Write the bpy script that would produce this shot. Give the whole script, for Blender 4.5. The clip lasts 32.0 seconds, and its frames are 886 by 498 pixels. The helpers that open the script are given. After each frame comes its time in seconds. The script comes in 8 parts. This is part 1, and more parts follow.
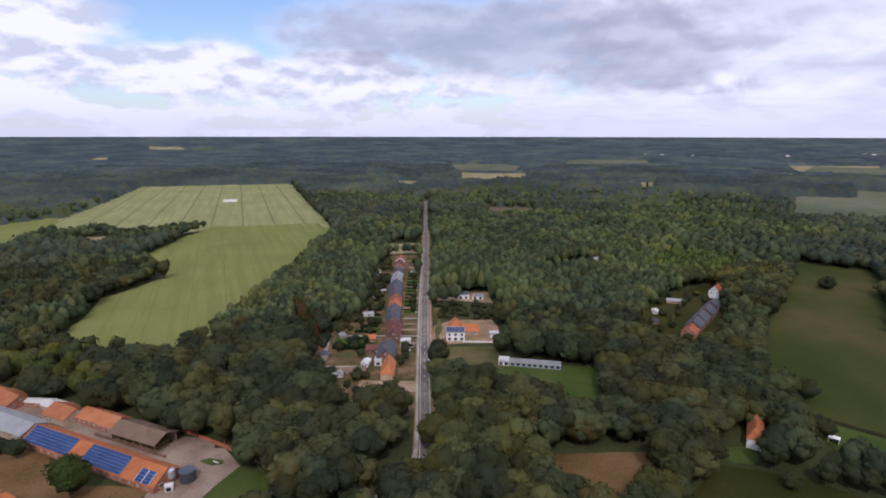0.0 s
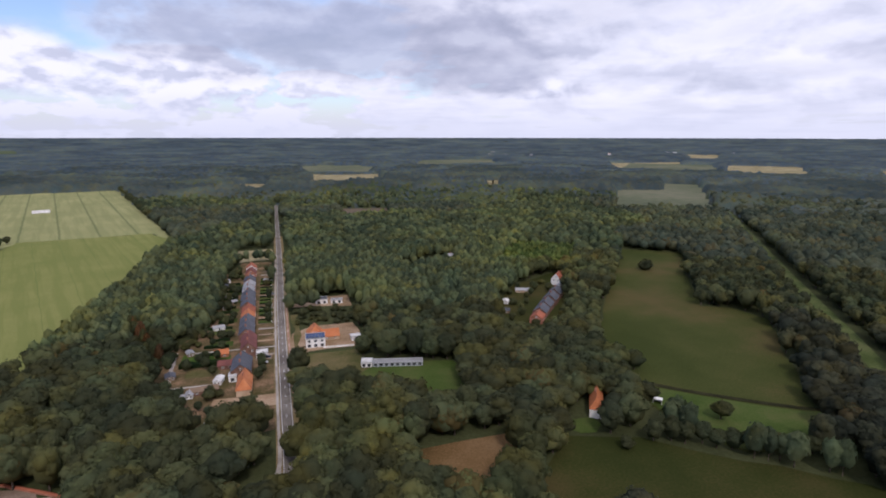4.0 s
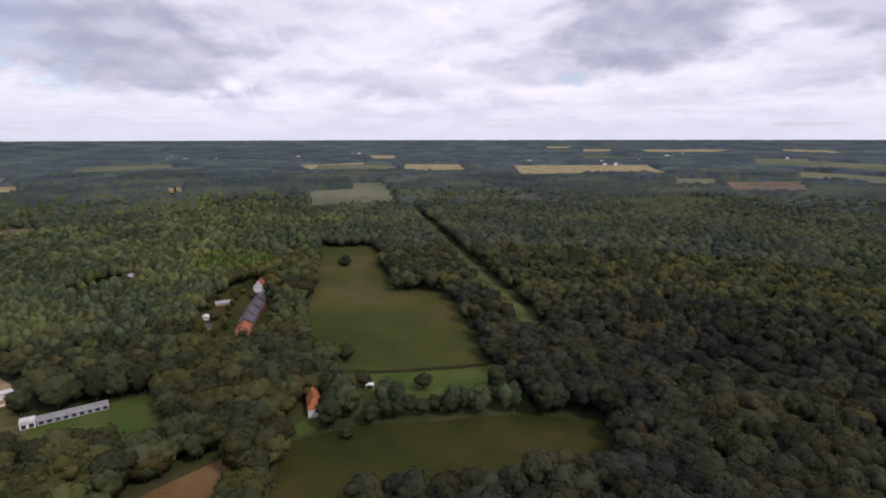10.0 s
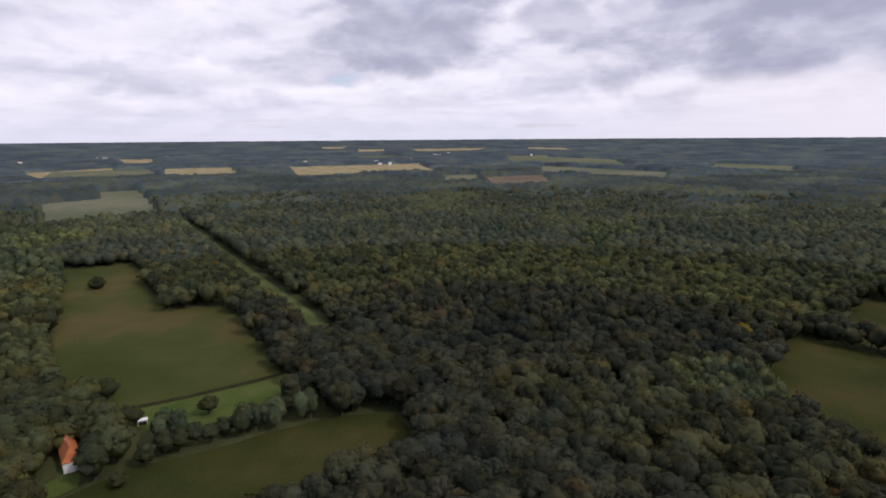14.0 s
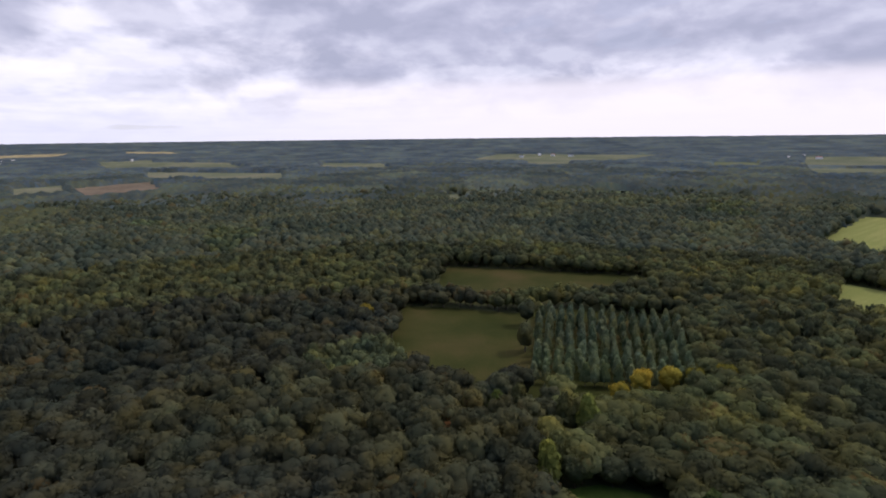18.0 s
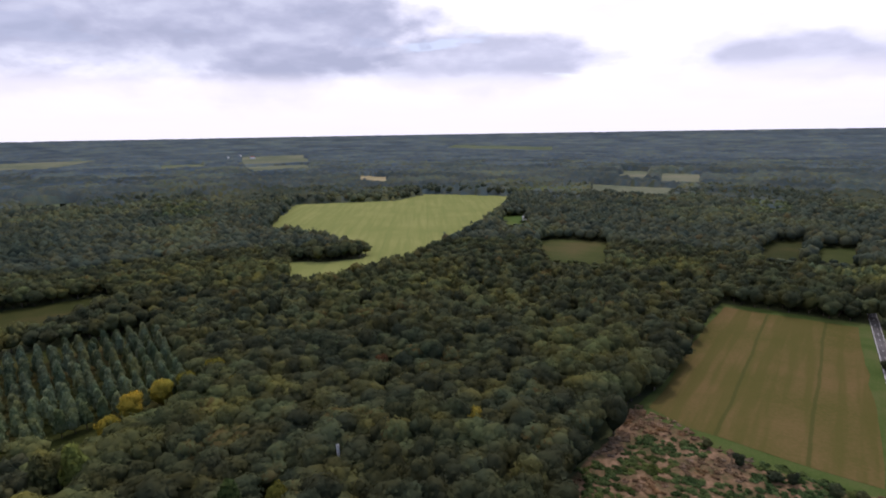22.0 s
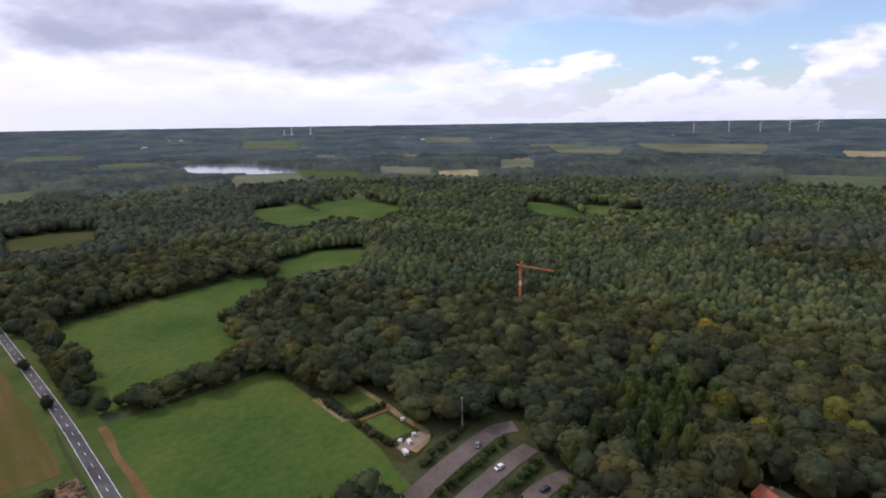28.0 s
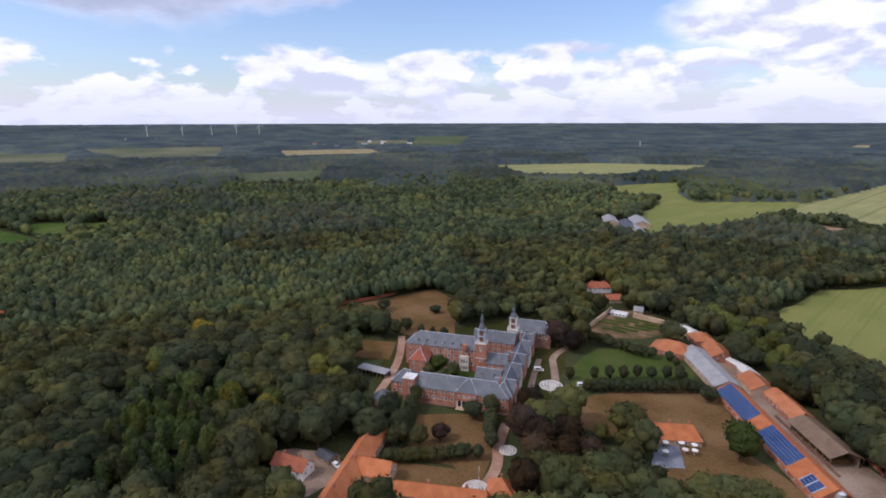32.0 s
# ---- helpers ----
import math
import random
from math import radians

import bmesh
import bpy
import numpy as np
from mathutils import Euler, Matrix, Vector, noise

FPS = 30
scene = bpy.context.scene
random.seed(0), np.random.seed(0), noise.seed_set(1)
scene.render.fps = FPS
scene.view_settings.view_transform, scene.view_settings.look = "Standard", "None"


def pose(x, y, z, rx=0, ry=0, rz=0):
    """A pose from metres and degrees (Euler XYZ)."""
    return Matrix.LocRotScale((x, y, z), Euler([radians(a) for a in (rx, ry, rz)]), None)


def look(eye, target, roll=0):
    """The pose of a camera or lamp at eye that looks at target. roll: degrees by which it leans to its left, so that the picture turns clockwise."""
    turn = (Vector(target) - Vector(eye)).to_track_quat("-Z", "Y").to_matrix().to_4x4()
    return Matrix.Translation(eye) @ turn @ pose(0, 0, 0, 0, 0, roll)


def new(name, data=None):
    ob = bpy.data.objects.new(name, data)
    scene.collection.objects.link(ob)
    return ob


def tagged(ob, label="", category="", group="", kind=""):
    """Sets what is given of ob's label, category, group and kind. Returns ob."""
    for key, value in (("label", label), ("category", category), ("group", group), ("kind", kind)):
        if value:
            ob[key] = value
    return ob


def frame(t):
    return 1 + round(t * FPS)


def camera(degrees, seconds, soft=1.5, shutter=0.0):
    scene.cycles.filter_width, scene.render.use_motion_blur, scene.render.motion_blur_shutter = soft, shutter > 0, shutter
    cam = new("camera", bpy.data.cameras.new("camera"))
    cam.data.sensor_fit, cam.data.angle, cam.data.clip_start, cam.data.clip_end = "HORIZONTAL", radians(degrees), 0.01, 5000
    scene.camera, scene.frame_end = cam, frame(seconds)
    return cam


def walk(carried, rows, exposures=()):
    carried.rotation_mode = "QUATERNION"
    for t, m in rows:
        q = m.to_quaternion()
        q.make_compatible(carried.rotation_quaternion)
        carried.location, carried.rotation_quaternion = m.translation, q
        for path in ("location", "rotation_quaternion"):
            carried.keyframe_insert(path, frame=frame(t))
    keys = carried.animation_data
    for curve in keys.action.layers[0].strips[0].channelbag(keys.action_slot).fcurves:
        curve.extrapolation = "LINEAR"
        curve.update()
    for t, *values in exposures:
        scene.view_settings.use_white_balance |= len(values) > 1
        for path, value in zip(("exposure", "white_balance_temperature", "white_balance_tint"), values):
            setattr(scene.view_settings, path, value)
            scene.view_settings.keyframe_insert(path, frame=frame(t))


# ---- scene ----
# A drone hovers at one place, 132 m up, and turns round.
EYE_Z = 132.0
PATH = [
    (0.0, 78.25, -0.07, -0.04),
    (0.5, 78.27, -0.13, -2.7),
    (1.0, 78.28, -0.11, -5.34),
    (1.5, 78.24, -0.07, -7.92),
    (2.0, 78.23, -0.05, -10.37),
    (2.5, 78.22, -0.04, -11.82),
    (4.5, 78.38, -0.08, -16.99),
    (5.0, 78.38, -0.13, -19.51),
    (5.5, 78.42, -0.13, -22.37),
    (6.0, 78.55, -0.06, -25.05),
    (6.5, 78.69, 0.04, -27.7),
    (7.0, 78.62, 0.09, -30.28),
    (7.5, 78.54, 0.11, -32.88),
    (8.0, 78.51, 0.11, -35.62),
    (8.5, 78.56, 0.15, -38.32),
    (9.0, 78.58, 0.09, -40.91),
    (9.5, 78.6, 0.17, -43.59),
    (10.0, 78.57, 0.11, -46.23),
    (10.5, 78.53, 0.12, -48.97),
    (11.0, 78.52, 0.12, -51.88),
    (11.5, 78.48, 0.15, -54.54),
    (12.0, 78.54, 0.22, -57.24),
    (12.5, 78.63, 0.27, -59.92),
    (13.0, 78.64, 0.3, -62.67),
    (13.5, 78.58, 0.36, -65.5),
    (15.5, 78.61, 0.52, -81.33),
    (16.0, 78.68, 0.57, -85.7),
    (16.5, 78.62, 0.66, -90.73),
    (17.0, 78.57, 0.67, -96.05),
    (17.5, 78.54, 0.86, -101.89),
    (18.0, 78.43, 0.63, -107.05),
    (18.5, 78.39, 0.71, -112.26),
    (19.0, 78.39, 1.04, -118.7),
    (19.5, 78.32, 1.08, -125.08),
    (20.0, 78.26, 1.26, -131.12),
    (20.5, 78.24, 1.16, -138.69),
    (21.0, 78.16, 1.03, -147.09),
    (21.5, 78.05, 0.9, -153.98),
    (22.0, 78.0, 0.93, -159.88),
    (22.5, 77.9, 1.06, -166.48),
    (23.0, 77.78, 1.09, -173.96),
    (23.5, 77.61, 1.18, -181.0),
    (24.0, 77.52, 1.22, -187.17),
    (24.5, 77.41, 1.19, -193.33),
    (25.0, 77.31, 1.12, -200.14),
    (25.5, 77.24, 1.17, -207.07),
    (27.5, 77.04, 0.87, -233.69),
    (28.0, 77.02, 0.83, -240.04),
    (28.5, 77.0, 0.64, -246.53),
    (29.0, 76.95, 0.62, -252.83),
    (29.5, 76.87, 0.53, -258.9),
    (30.0, 76.85, 0.43, -265.02),
    (30.5, 76.78, 0.39, -271.41),
    (31.0, 76.78, 0.26, -277.94),
    (31.5, 76.84, 0.21, -284.91),
    (32.0, 76.91, 0.14, -291.72),
]
cam = camera(77.57, 32.0, soft=1.9)
walk(cam, [(t, pose(0, 0, EYE_Z, rx, ry, rz)) for t, rx, ry, rz in PATH],
     exposures=[(0, -0.10, 5700, 21), (5, -0.08, 5850, 21), (9, -0.10, 6050, 22), (13, -0.12, 6100, 22), (17, 0.0, 6050, 22), (21, 0.15, 5850, 22), (25, -0.12, 5850, 23), (29, 0.05, 5750, 21), (32, 0.0, 5700, 21)])


# ---- sky and sun ----
SUN_AZ, SUN_EL = radians(182), radians(48)      # azimuth clockwise from +Y
world = bpy.data.worlds.new("sky")
scene.world = world
world.use_nodes = True


class Nodes:
    """A small helper to wire node trees."""

    def __init__(self, tree):
        self.tree = tree
        tree.nodes.clear()

    def add(self, kind, **values):
        n = self.tree.nodes.new(kind)
        for k, v in values.items():
            setattr(n, k, v)
        return n

    def put(self, socket, value):
        if isinstance(value, bpy.types.NodeSocket):
            self.tree.links.new(value, socket)
        elif value is not None:
            socket.default_value = value

    def math(self, op, a, b=None, c=None, clamp=False):
        n = self.add("ShaderNodeMath", operation=op, use_clamp=clamp)
        for i, v in enumerate((a, b, c)):
            self.put(n.inputs[i], v)
        return n.outputs[0]

    def noise(self, vec, scale, detail=4.0, rough=0.55, distort=0.0, dims="3D"):
        n = self.add("ShaderNodeTexNoise", noise_dimensions=dims)
        self.put(n.inputs["Vector"], vec)
        n.inputs["Scale"].default_value = scale
        n.inputs["Detail"].default_value = detail
        n.inputs["Roughness"].default_value = rough
        n.inputs["Distortion"].default_value = distort
        return n.outputs["Fac"]

    def step(self, v, lo, hi, out0=0.0, out1=1.0):
        n = self.add("ShaderNodeMapRange", interpolation_type="SMOOTHSTEP")
        self.put(n.inputs["Value"], v)
        for i, q in zip((1, 2, 3, 4), (lo, hi, out0, out1)):
            n.inputs[i].default_value = q
        return n.outputs[0]

    def ramp(self, v, stops):
        n = self.add("ShaderNodeValToRGB")
        e = n.color_ramp.elements
        while len(e) < len(stops):
            e.new(0.5)
        for q, (p, c) in zip(e, stops):
            q.position, q.color = p, (*c, 1)
        self.put(n.inputs[0], v)
        return n.outputs[0]

    def mix(self, f, a, b, blend="MIX"):
        n = self.add("ShaderNodeMix", data_type="RGBA", blend_type=blend)
        self.put(n.inputs[0], f)
        for s, v in ((n.inputs[6], a), (n.inputs[7], b)):
            self.put(s, (*v, 1) if isinstance(v, tuple) else v)
        return n.outputs[2]

    def vec(self, x, y, z):
        n = self.add("ShaderNodeCombineXYZ")
        for s, v in zip(n.inputs, (x, y, z)):
            self.put(s, v)
        return n.outputs[0]


def build_sky():
    N = Nodes(world.node_tree)
    sky = N.add("ShaderNodeTexSky", sky_type="NISHITA", sun_disc=False, sun_elevation=SUN_EL, sun_rotation=SUN_AZ,
                altitude=100, air_density=1.0, dust_density=1.2, ozone_density=1.0)
    scaled = N.add("ShaderNodeVectorMath", operation="SCALE")
    N.put(scaled.inputs[0], sky.outputs[0])
    scaled.inputs["Scale"].default_value = 0.15
    d = N.add("ShaderNodeTexCoord").outputs["Generated"]
    sep = N.add("ShaderNodeSeparateXYZ")
    N.put(sep.inputs[0], d)
    x, y, z = sep.outputs
    # cloud layer seen in perspective
    up = N.math("ADD", N.math("MAXIMUM", z, 0.0), 0.07)

    def layer(lift, wide, seed):
        q = N.math("ADD", up, lift)
        return N.vec(N.math("MULTIPLY", N.math("DIVIDE", x, q), wide), N.math("MULTIPLY", N.math("DIVIDE", y, q), wide), seed)
    broad = N.noise(layer(0.0, 0.5, 3.7), 1.0, 5.0, 0.5, 0.2)
    fine = N.noise(layer(0.0, 1.15, 1.3), 1.0, 4.0, 0.50, 0.15)

    def puffs(lift):
        """Heaped cloud along the horizon, sampled a little higher by lift."""
        q = N.math("ADD", z, lift)
        return N.noise(N.vec(N.math("MULTIPLY", x, 7.0), N.math("MULTIPLY", y, 7.0), N.math("MULTIPLY", q, 15.0)), 1.0, 5.0, 0.50, 0.2)
    heap = puffs(0.0)

    def small_puffs(lift):
        q = N.math("ADD", z, lift)
        return N.noise(N.vec(N.math("MULTIPLY", x, 9.5), N.math("MULTIPLY", y, 9.5), N.math("MULTIPLY", q, 20.0)), 1.0, 7.0, 0.52, 0.1)
    tuft = small_puffs(0.0)
    tuft_shade = N.math("ADD", 0.5, N.math("MULTIPLY", N.math("SUBTRACT", tuft, small_puffs(0.018)), 2.5))
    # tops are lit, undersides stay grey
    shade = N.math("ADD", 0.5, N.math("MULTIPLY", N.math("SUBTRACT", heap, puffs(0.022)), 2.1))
    dens = N.math("ADD", N.math("MULTIPLY", broad, 0.5), N.math("ADD", N.math("MULTIPLY", fine, 0.25), N.math("MULTIPLY", heap, 0.25)))

    def single(clouds):
        """Large single clouds: azimuth, elevation, half width, half height (degrees), strength."""
        all_of = None
        for az, el, hw, hh, k in clouds:
            a, e = radians(az), radians(el)
            m = N.add("ShaderNodeMapping", vector_type="TEXTURE")
            N.put(m.inputs[0], d)
            m.inputs["Location"].default_value = (math.sin(a) * math.cos(e), math.cos(a) * math.cos(e), math.sin(e))
            m.inputs["Rotation"].default_value = (0, 0, -a)
            m.inputs["Scale"].default_value = (radians(hw), 0.6, radians(hh))
            ln = N.add("ShaderNodeVectorMath", operation="LENGTH")
            N.put(ln.inputs[0], m.outputs[0])
            v = N.math("ADD", ln.outputs["Value"], N.math("MULTIPLY", N.math("SUBTRACT", heap, 0.5), 1.2))
            v = N.math("ADD", v, N.math("MULTIPLY", N.math("SUBTRACT", tuft, 0.5), 0.9))
            b = N.step(v, 1.25, 0.65, 0.0, k)
            all_of = b if all_of is None else N.math("MAXIMUM", all_of, b)
        return all_of
    grey, lit = single(DARK_CLOUDS), single(WHITE_CLOUDS)
    # blue gaps open only to the west and north-west
    side = N.math("ADD", N.math("MULTIPLY", x, -0.80), N.math("MULTIPLY", y, 0.60))
    west = N.step(side, 0.18, 0.65, 0.0, 1.0)
    low = N.step(z, 0.135, 0.085, 0.0, 0.30)
    cover = N.math("ADD", dens, N.math("ADD", N.math("MULTIPLY", west, -0.25), N.math("MULTIPLY", N.math("MULTIPLY", low, west), N.math("SUBTRACT", N.math("MULTIPLY", tuft, 4.6), 1.75))))
    mask = N.step(cover, 0.33, 0.43)
    mask = N.math("MAXIMUM", mask, N.math("MAXIMUM", grey, lit))
    # thin cloud is bright, thick cloud lavender grey
    thick = N.ramp(dens, [(0.44, (1.04, 1.02, 1.02)), (0.53, (0.86, 0.865, 0.89)), (0.61, (0.62, 0.64, 0.70))])
    heaped = N.ramp(shade, [(0.28, (0.60, 0.62, 0.69)), (0.47, (0.88, 0.885, 0.92)), (0.62, (1.05, 1.03, 1.01))])
    tufted = N.ramp(tuft_shade, [(0.30, (0.70, 0.72, 0.78)), (0.47, (0.91, 0.91, 0.94)), (0.60, (1.05, 1.03, 1.01))])
    heaped = N.mix(west, heaped, tufted)
    white = N.mix(N.math("MAXIMUM", N.math("MULTIPLY", west, 0.85), 0.45), thick, heaped)
    white = N.mix(lit, white, heaped)
    south = N.step(y, 0.1, -0.95, 0.0, 1.0)
    bright = N.mix(N.math("MULTIPLY", south, 0.45), white, (1.12, 1.08, 1.09))
    deep = N.ramp(N.math("ADD", N.math("MULTIPLY", shade, 0.5), N.math("MULTIPLY", fine, 0.5)), [(0.36, (0.41, 0.435, 0.515)), (0.50, (0.49, 0.51, 0.59)), (0.64, (0.62, 0.64, 0.70))])
    col = N.mix(mask, scaled.outputs[0], N.mix(grey, bright, deep))
    # whitish air just above the horizon
    col = N.mix(N.step(z, 0.075, 0.0, 0.0, 0.85), col, (0.80, 0.81, 0.86))
    # a cream strip of lit sky under the deck towards the sun
    sunward = N.step(N.math("ADD", N.math("MULTIPLY", x, 0.50), N.math("MULTIPLY", y, -0.86)), 0.25, 0.85)
    col = N.mix(N.math("MULTIPLY", N.step(z, 0.105, 0.075, 0.0, 0.75), sunward), col, (0.98, 0.93, 0.905))
    bg = N.add("ShaderNodeBackground")
    N.put(bg.inputs[0], col)
    bg.inputs[1].default_value = 1.0
    out = N.add("ShaderNodeOutputWorld")
    N.put(out.inputs[0], bg.outputs[0])


DARK_CLOUDS = [
    (6, 9.0, 21, 3.8, 0.88), (18, 7.0, 10, 3.0, 0.8), (56, 6.5, 7, 1.6, 0.5), (66, 10.5, 8.5, 4.4, 0.88), (80, 10.8, 4.5, 2.2, 0.7), (94, 11.5, 14, 4.0, 0.6),
    (116, 11.4, 36, 8.0, 0.95), (142, 10.6, 16, 7.2, 0.95), (163, 6.6, 12, 3.0, 0.72), (193, 5.4, 9, 2.0, 0.65), (213, 9.4, 12, 3.4, 0.85), (229, 7.8, 17, 2.6, 0.75), (250, 11.5, 14, 2.2, 0.6), (266, 12.2, 14, 3.6, 0.85),
]
WHITE_CLOUDS = [(352, 6.0, 8, 2.6, 1.0), (339, 6.0, 4, 2.6, 1.0), (25, 4.6, 4, 1.2, 0.9), (323, 8.0, 9, 3.6, 1.0), (346, 5.0, 9, 2.2, 0.95), (333, 6.0, 7, 2.0, 0.95), (308, 4.0, 10, 1.7, 0.9), (285, 4.0, 10, 1.5, 0.9)]
build_sky()
sun = bpy.data.lights.new("sun", "SUN")
sun.energy, sun.angle, sun.color = 1.7, radians(6), (1.0, 0.91, 0.76)
sun_ob = new("sun", sun)
sun_ob.matrix_world = look((0, 0, 0), (-math.sin(SUN_AZ) * math.cos(SUN_EL), -math.cos(SUN_AZ) * math.cos(SUN_EL), -math.sin(SUN_EL)))
sun_ob.location = (0, -300, 600)


# ---- materials ----
def surface(name, paint, rough=0.8, metal=0.0, spec=0.3, bump=None, through_light=0.0):
    """paint(N, p) gives a colour socket or value; bump(N, p) a height socket, its strength and distance."""
    m = bpy.data.materials.new(name)
    m.use_nodes = True
    N = Nodes(m.node_tree)
    p = N.add("ShaderNodeNewGeometry").outputs["Position"]
    b = N.add("ShaderNodeBsdfPrincipled")
    b.inputs["Roughness"].default_value = rough
    b.inputs["Metallic"].default_value = metal
    b.inputs["Specular IOR Level"].default_value = spec
    c = paint(N, p)
    N.put(b.inputs["Base Color"], (*c, 1) if isinstance(c, tuple) else c)
    if bump:
        h, s, dist = bump(N, p)
        k = N.add("ShaderNodeBump")
        k.inputs["Strength"].default_value, k.inputs["Distance"].default_value = s, dist
        N.put(k.inputs["Height"], h)
        N.put(b.inputs["Normal"], k.outputs[0])
    out = b.outputs[0]
    if through_light:       # leaves let part of the light through
        tr, mx = N.add("ShaderNodeBsdfTranslucent"), N.add("ShaderNodeMixShader")
        N.put(tr.inputs["Color"], c)
        mx.inputs[0].default_value = through_light
        N.put(mx.inputs[1], b.outputs[0])
        N.put(mx.inputs[2], tr.outputs[0])
        out = mx.outputs[0]
    N.put(N.add("ShaderNodeOutputMaterial").inputs[0], out)
    return m


def mottled(name, c0, c1, c2, scale, fine, rough=0.9, spec=0.03, bumps=0.15, metal=0.0):
    """Two scales of variation between three colours, with fine relief."""
    def paint(N, p):
        a, b = N.noise(p, scale, 4.0), N.noise(p, fine, 5.0, 0.65)
        f = N.math("ADD", N.math("MULTIPLY", a, 0.6), N.math("MULTIPLY", b, 0.4))
        return N.ramp(f, [(0.39, c0), (0.5, c1), (0.61, c2)])
    return surface(name, paint, rough, metal, spec, lambda N, p: (N.noise(p, fine * 1.7, 3.0), 0.5, bumps))


def striped(name, c0, c1, line, angle, pitch, width, scale):
    """A crop or mown field with lines at one angle and pitch."""
    def paint(N, p):
        f = N.math("ADD", N.math("MULTIPLY", N.noise(p, scale, 5.0, 0.6), 0.65), N.math("MULTIPLY", N.noise(p, 0.6, 4.0), 0.35))
        base = N.ramp(f, [(0.36, c0), (0.62, c1)])
        m = N.add("ShaderNodeMapping")
        N.put(m.inputs[0], p)
        m.inputs["Rotation"].default_value = (0, 0, radians(angle))
        s = N.add("ShaderNodeSeparateXYZ")
        N.put(s.inputs[0], m.outputs[0])
        wob = N.math("ADD", s.outputs[0], N.math("MULTIPLY", N.noise(p, 0.03, 2.0), 3.0))
        u = N.math("PINGPONG", wob, pitch / 2)
        lines = N.step(u, width, width * 0.3, 0.0, 0.7)
        broad = N.math("MULTIPLY", N.noise(N.vec(N.math("MULTIPLY", s.outputs[0], 0.11), N.math("MULTIPLY", s.outputs[1], 0.006), 0.0), 1.0, 3.0), 1.0)
        base = N.mix(N.step(broad, 0.44, 0.58, 0.0, 0.7), base, c0)
        return N.mix(lines, base, line)
    return surface(name, paint, 0.95, 0.0, 0.02, lambda N, p: (N.noise(p, 1.8, 4.0), 0.6, 0.25))


def foliage(name, dark, mid, light, leaf=1.1, autumn=None):
    """Leaves: a tone for each tree, clumps and single twigs, a drift of hue over the wood, with fine relief."""
    dark, mid, light = (tuple(v * g for v, g in zip(c, (1.44, 1.44, 1.42))) for c in (dark, mid, light))

    def paint(N, p):
        tone = N.add("ShaderNodeAttribute", attribute_name="tone").outputs["Fac"]
        clump = N.noise(p, 0.35, 3.0)
        twig = N.noise(p, leaf * 2.2, 4.0, 0.7)
        f = N.math("ADD", N.math("MULTIPLY", tone, 0.62), N.math("ADD", N.math("MULTIPLY", clump, 0.18), N.math("MULTIPLY", twig, 0.36)))
        c = N.ramp(f, [(0.32, dark), (0.57, mid), (0.88, light)])
        stand = N.ramp(N.noise(p, 0.0065, 3.0, 0.6), [(0.37, (0.80, 0.86, 0.86)), (0.50, (1.0, 1.0, 1.0)), (0.61, (1.30, 1.28, 1.02))])
        c = N.mix(1.0, c, stand, "MULTIPLY")
        hue = N.ramp(N.noise(p, 0.055, 2.0, 0.6), [(0.34, (0.88, 1.0, 1.12)), (0.52, (1.0, 1.0, 1.0)), (0.68, (1.22, 1.08, 0.80))])
        c = N.mix(1.0, c, hue, "MULTIPLY")
        if autumn:
            far = N.noise(p, 0.02, 2.0)
            f2 = N.math("MULTIPLY", N.step(tone, 0.93, 0.99), N.step(far, 0.44, 0.58, 0.0, 0.8))
            c = N.mix(f2, c, autumn)
        return c
    return surface(name, paint, 0.85, 0.0, 0.02, lambda N, p: (N.noise(p, leaf * 1.3, 5.0, 0.75), 0.7, 0.6), 0.4)


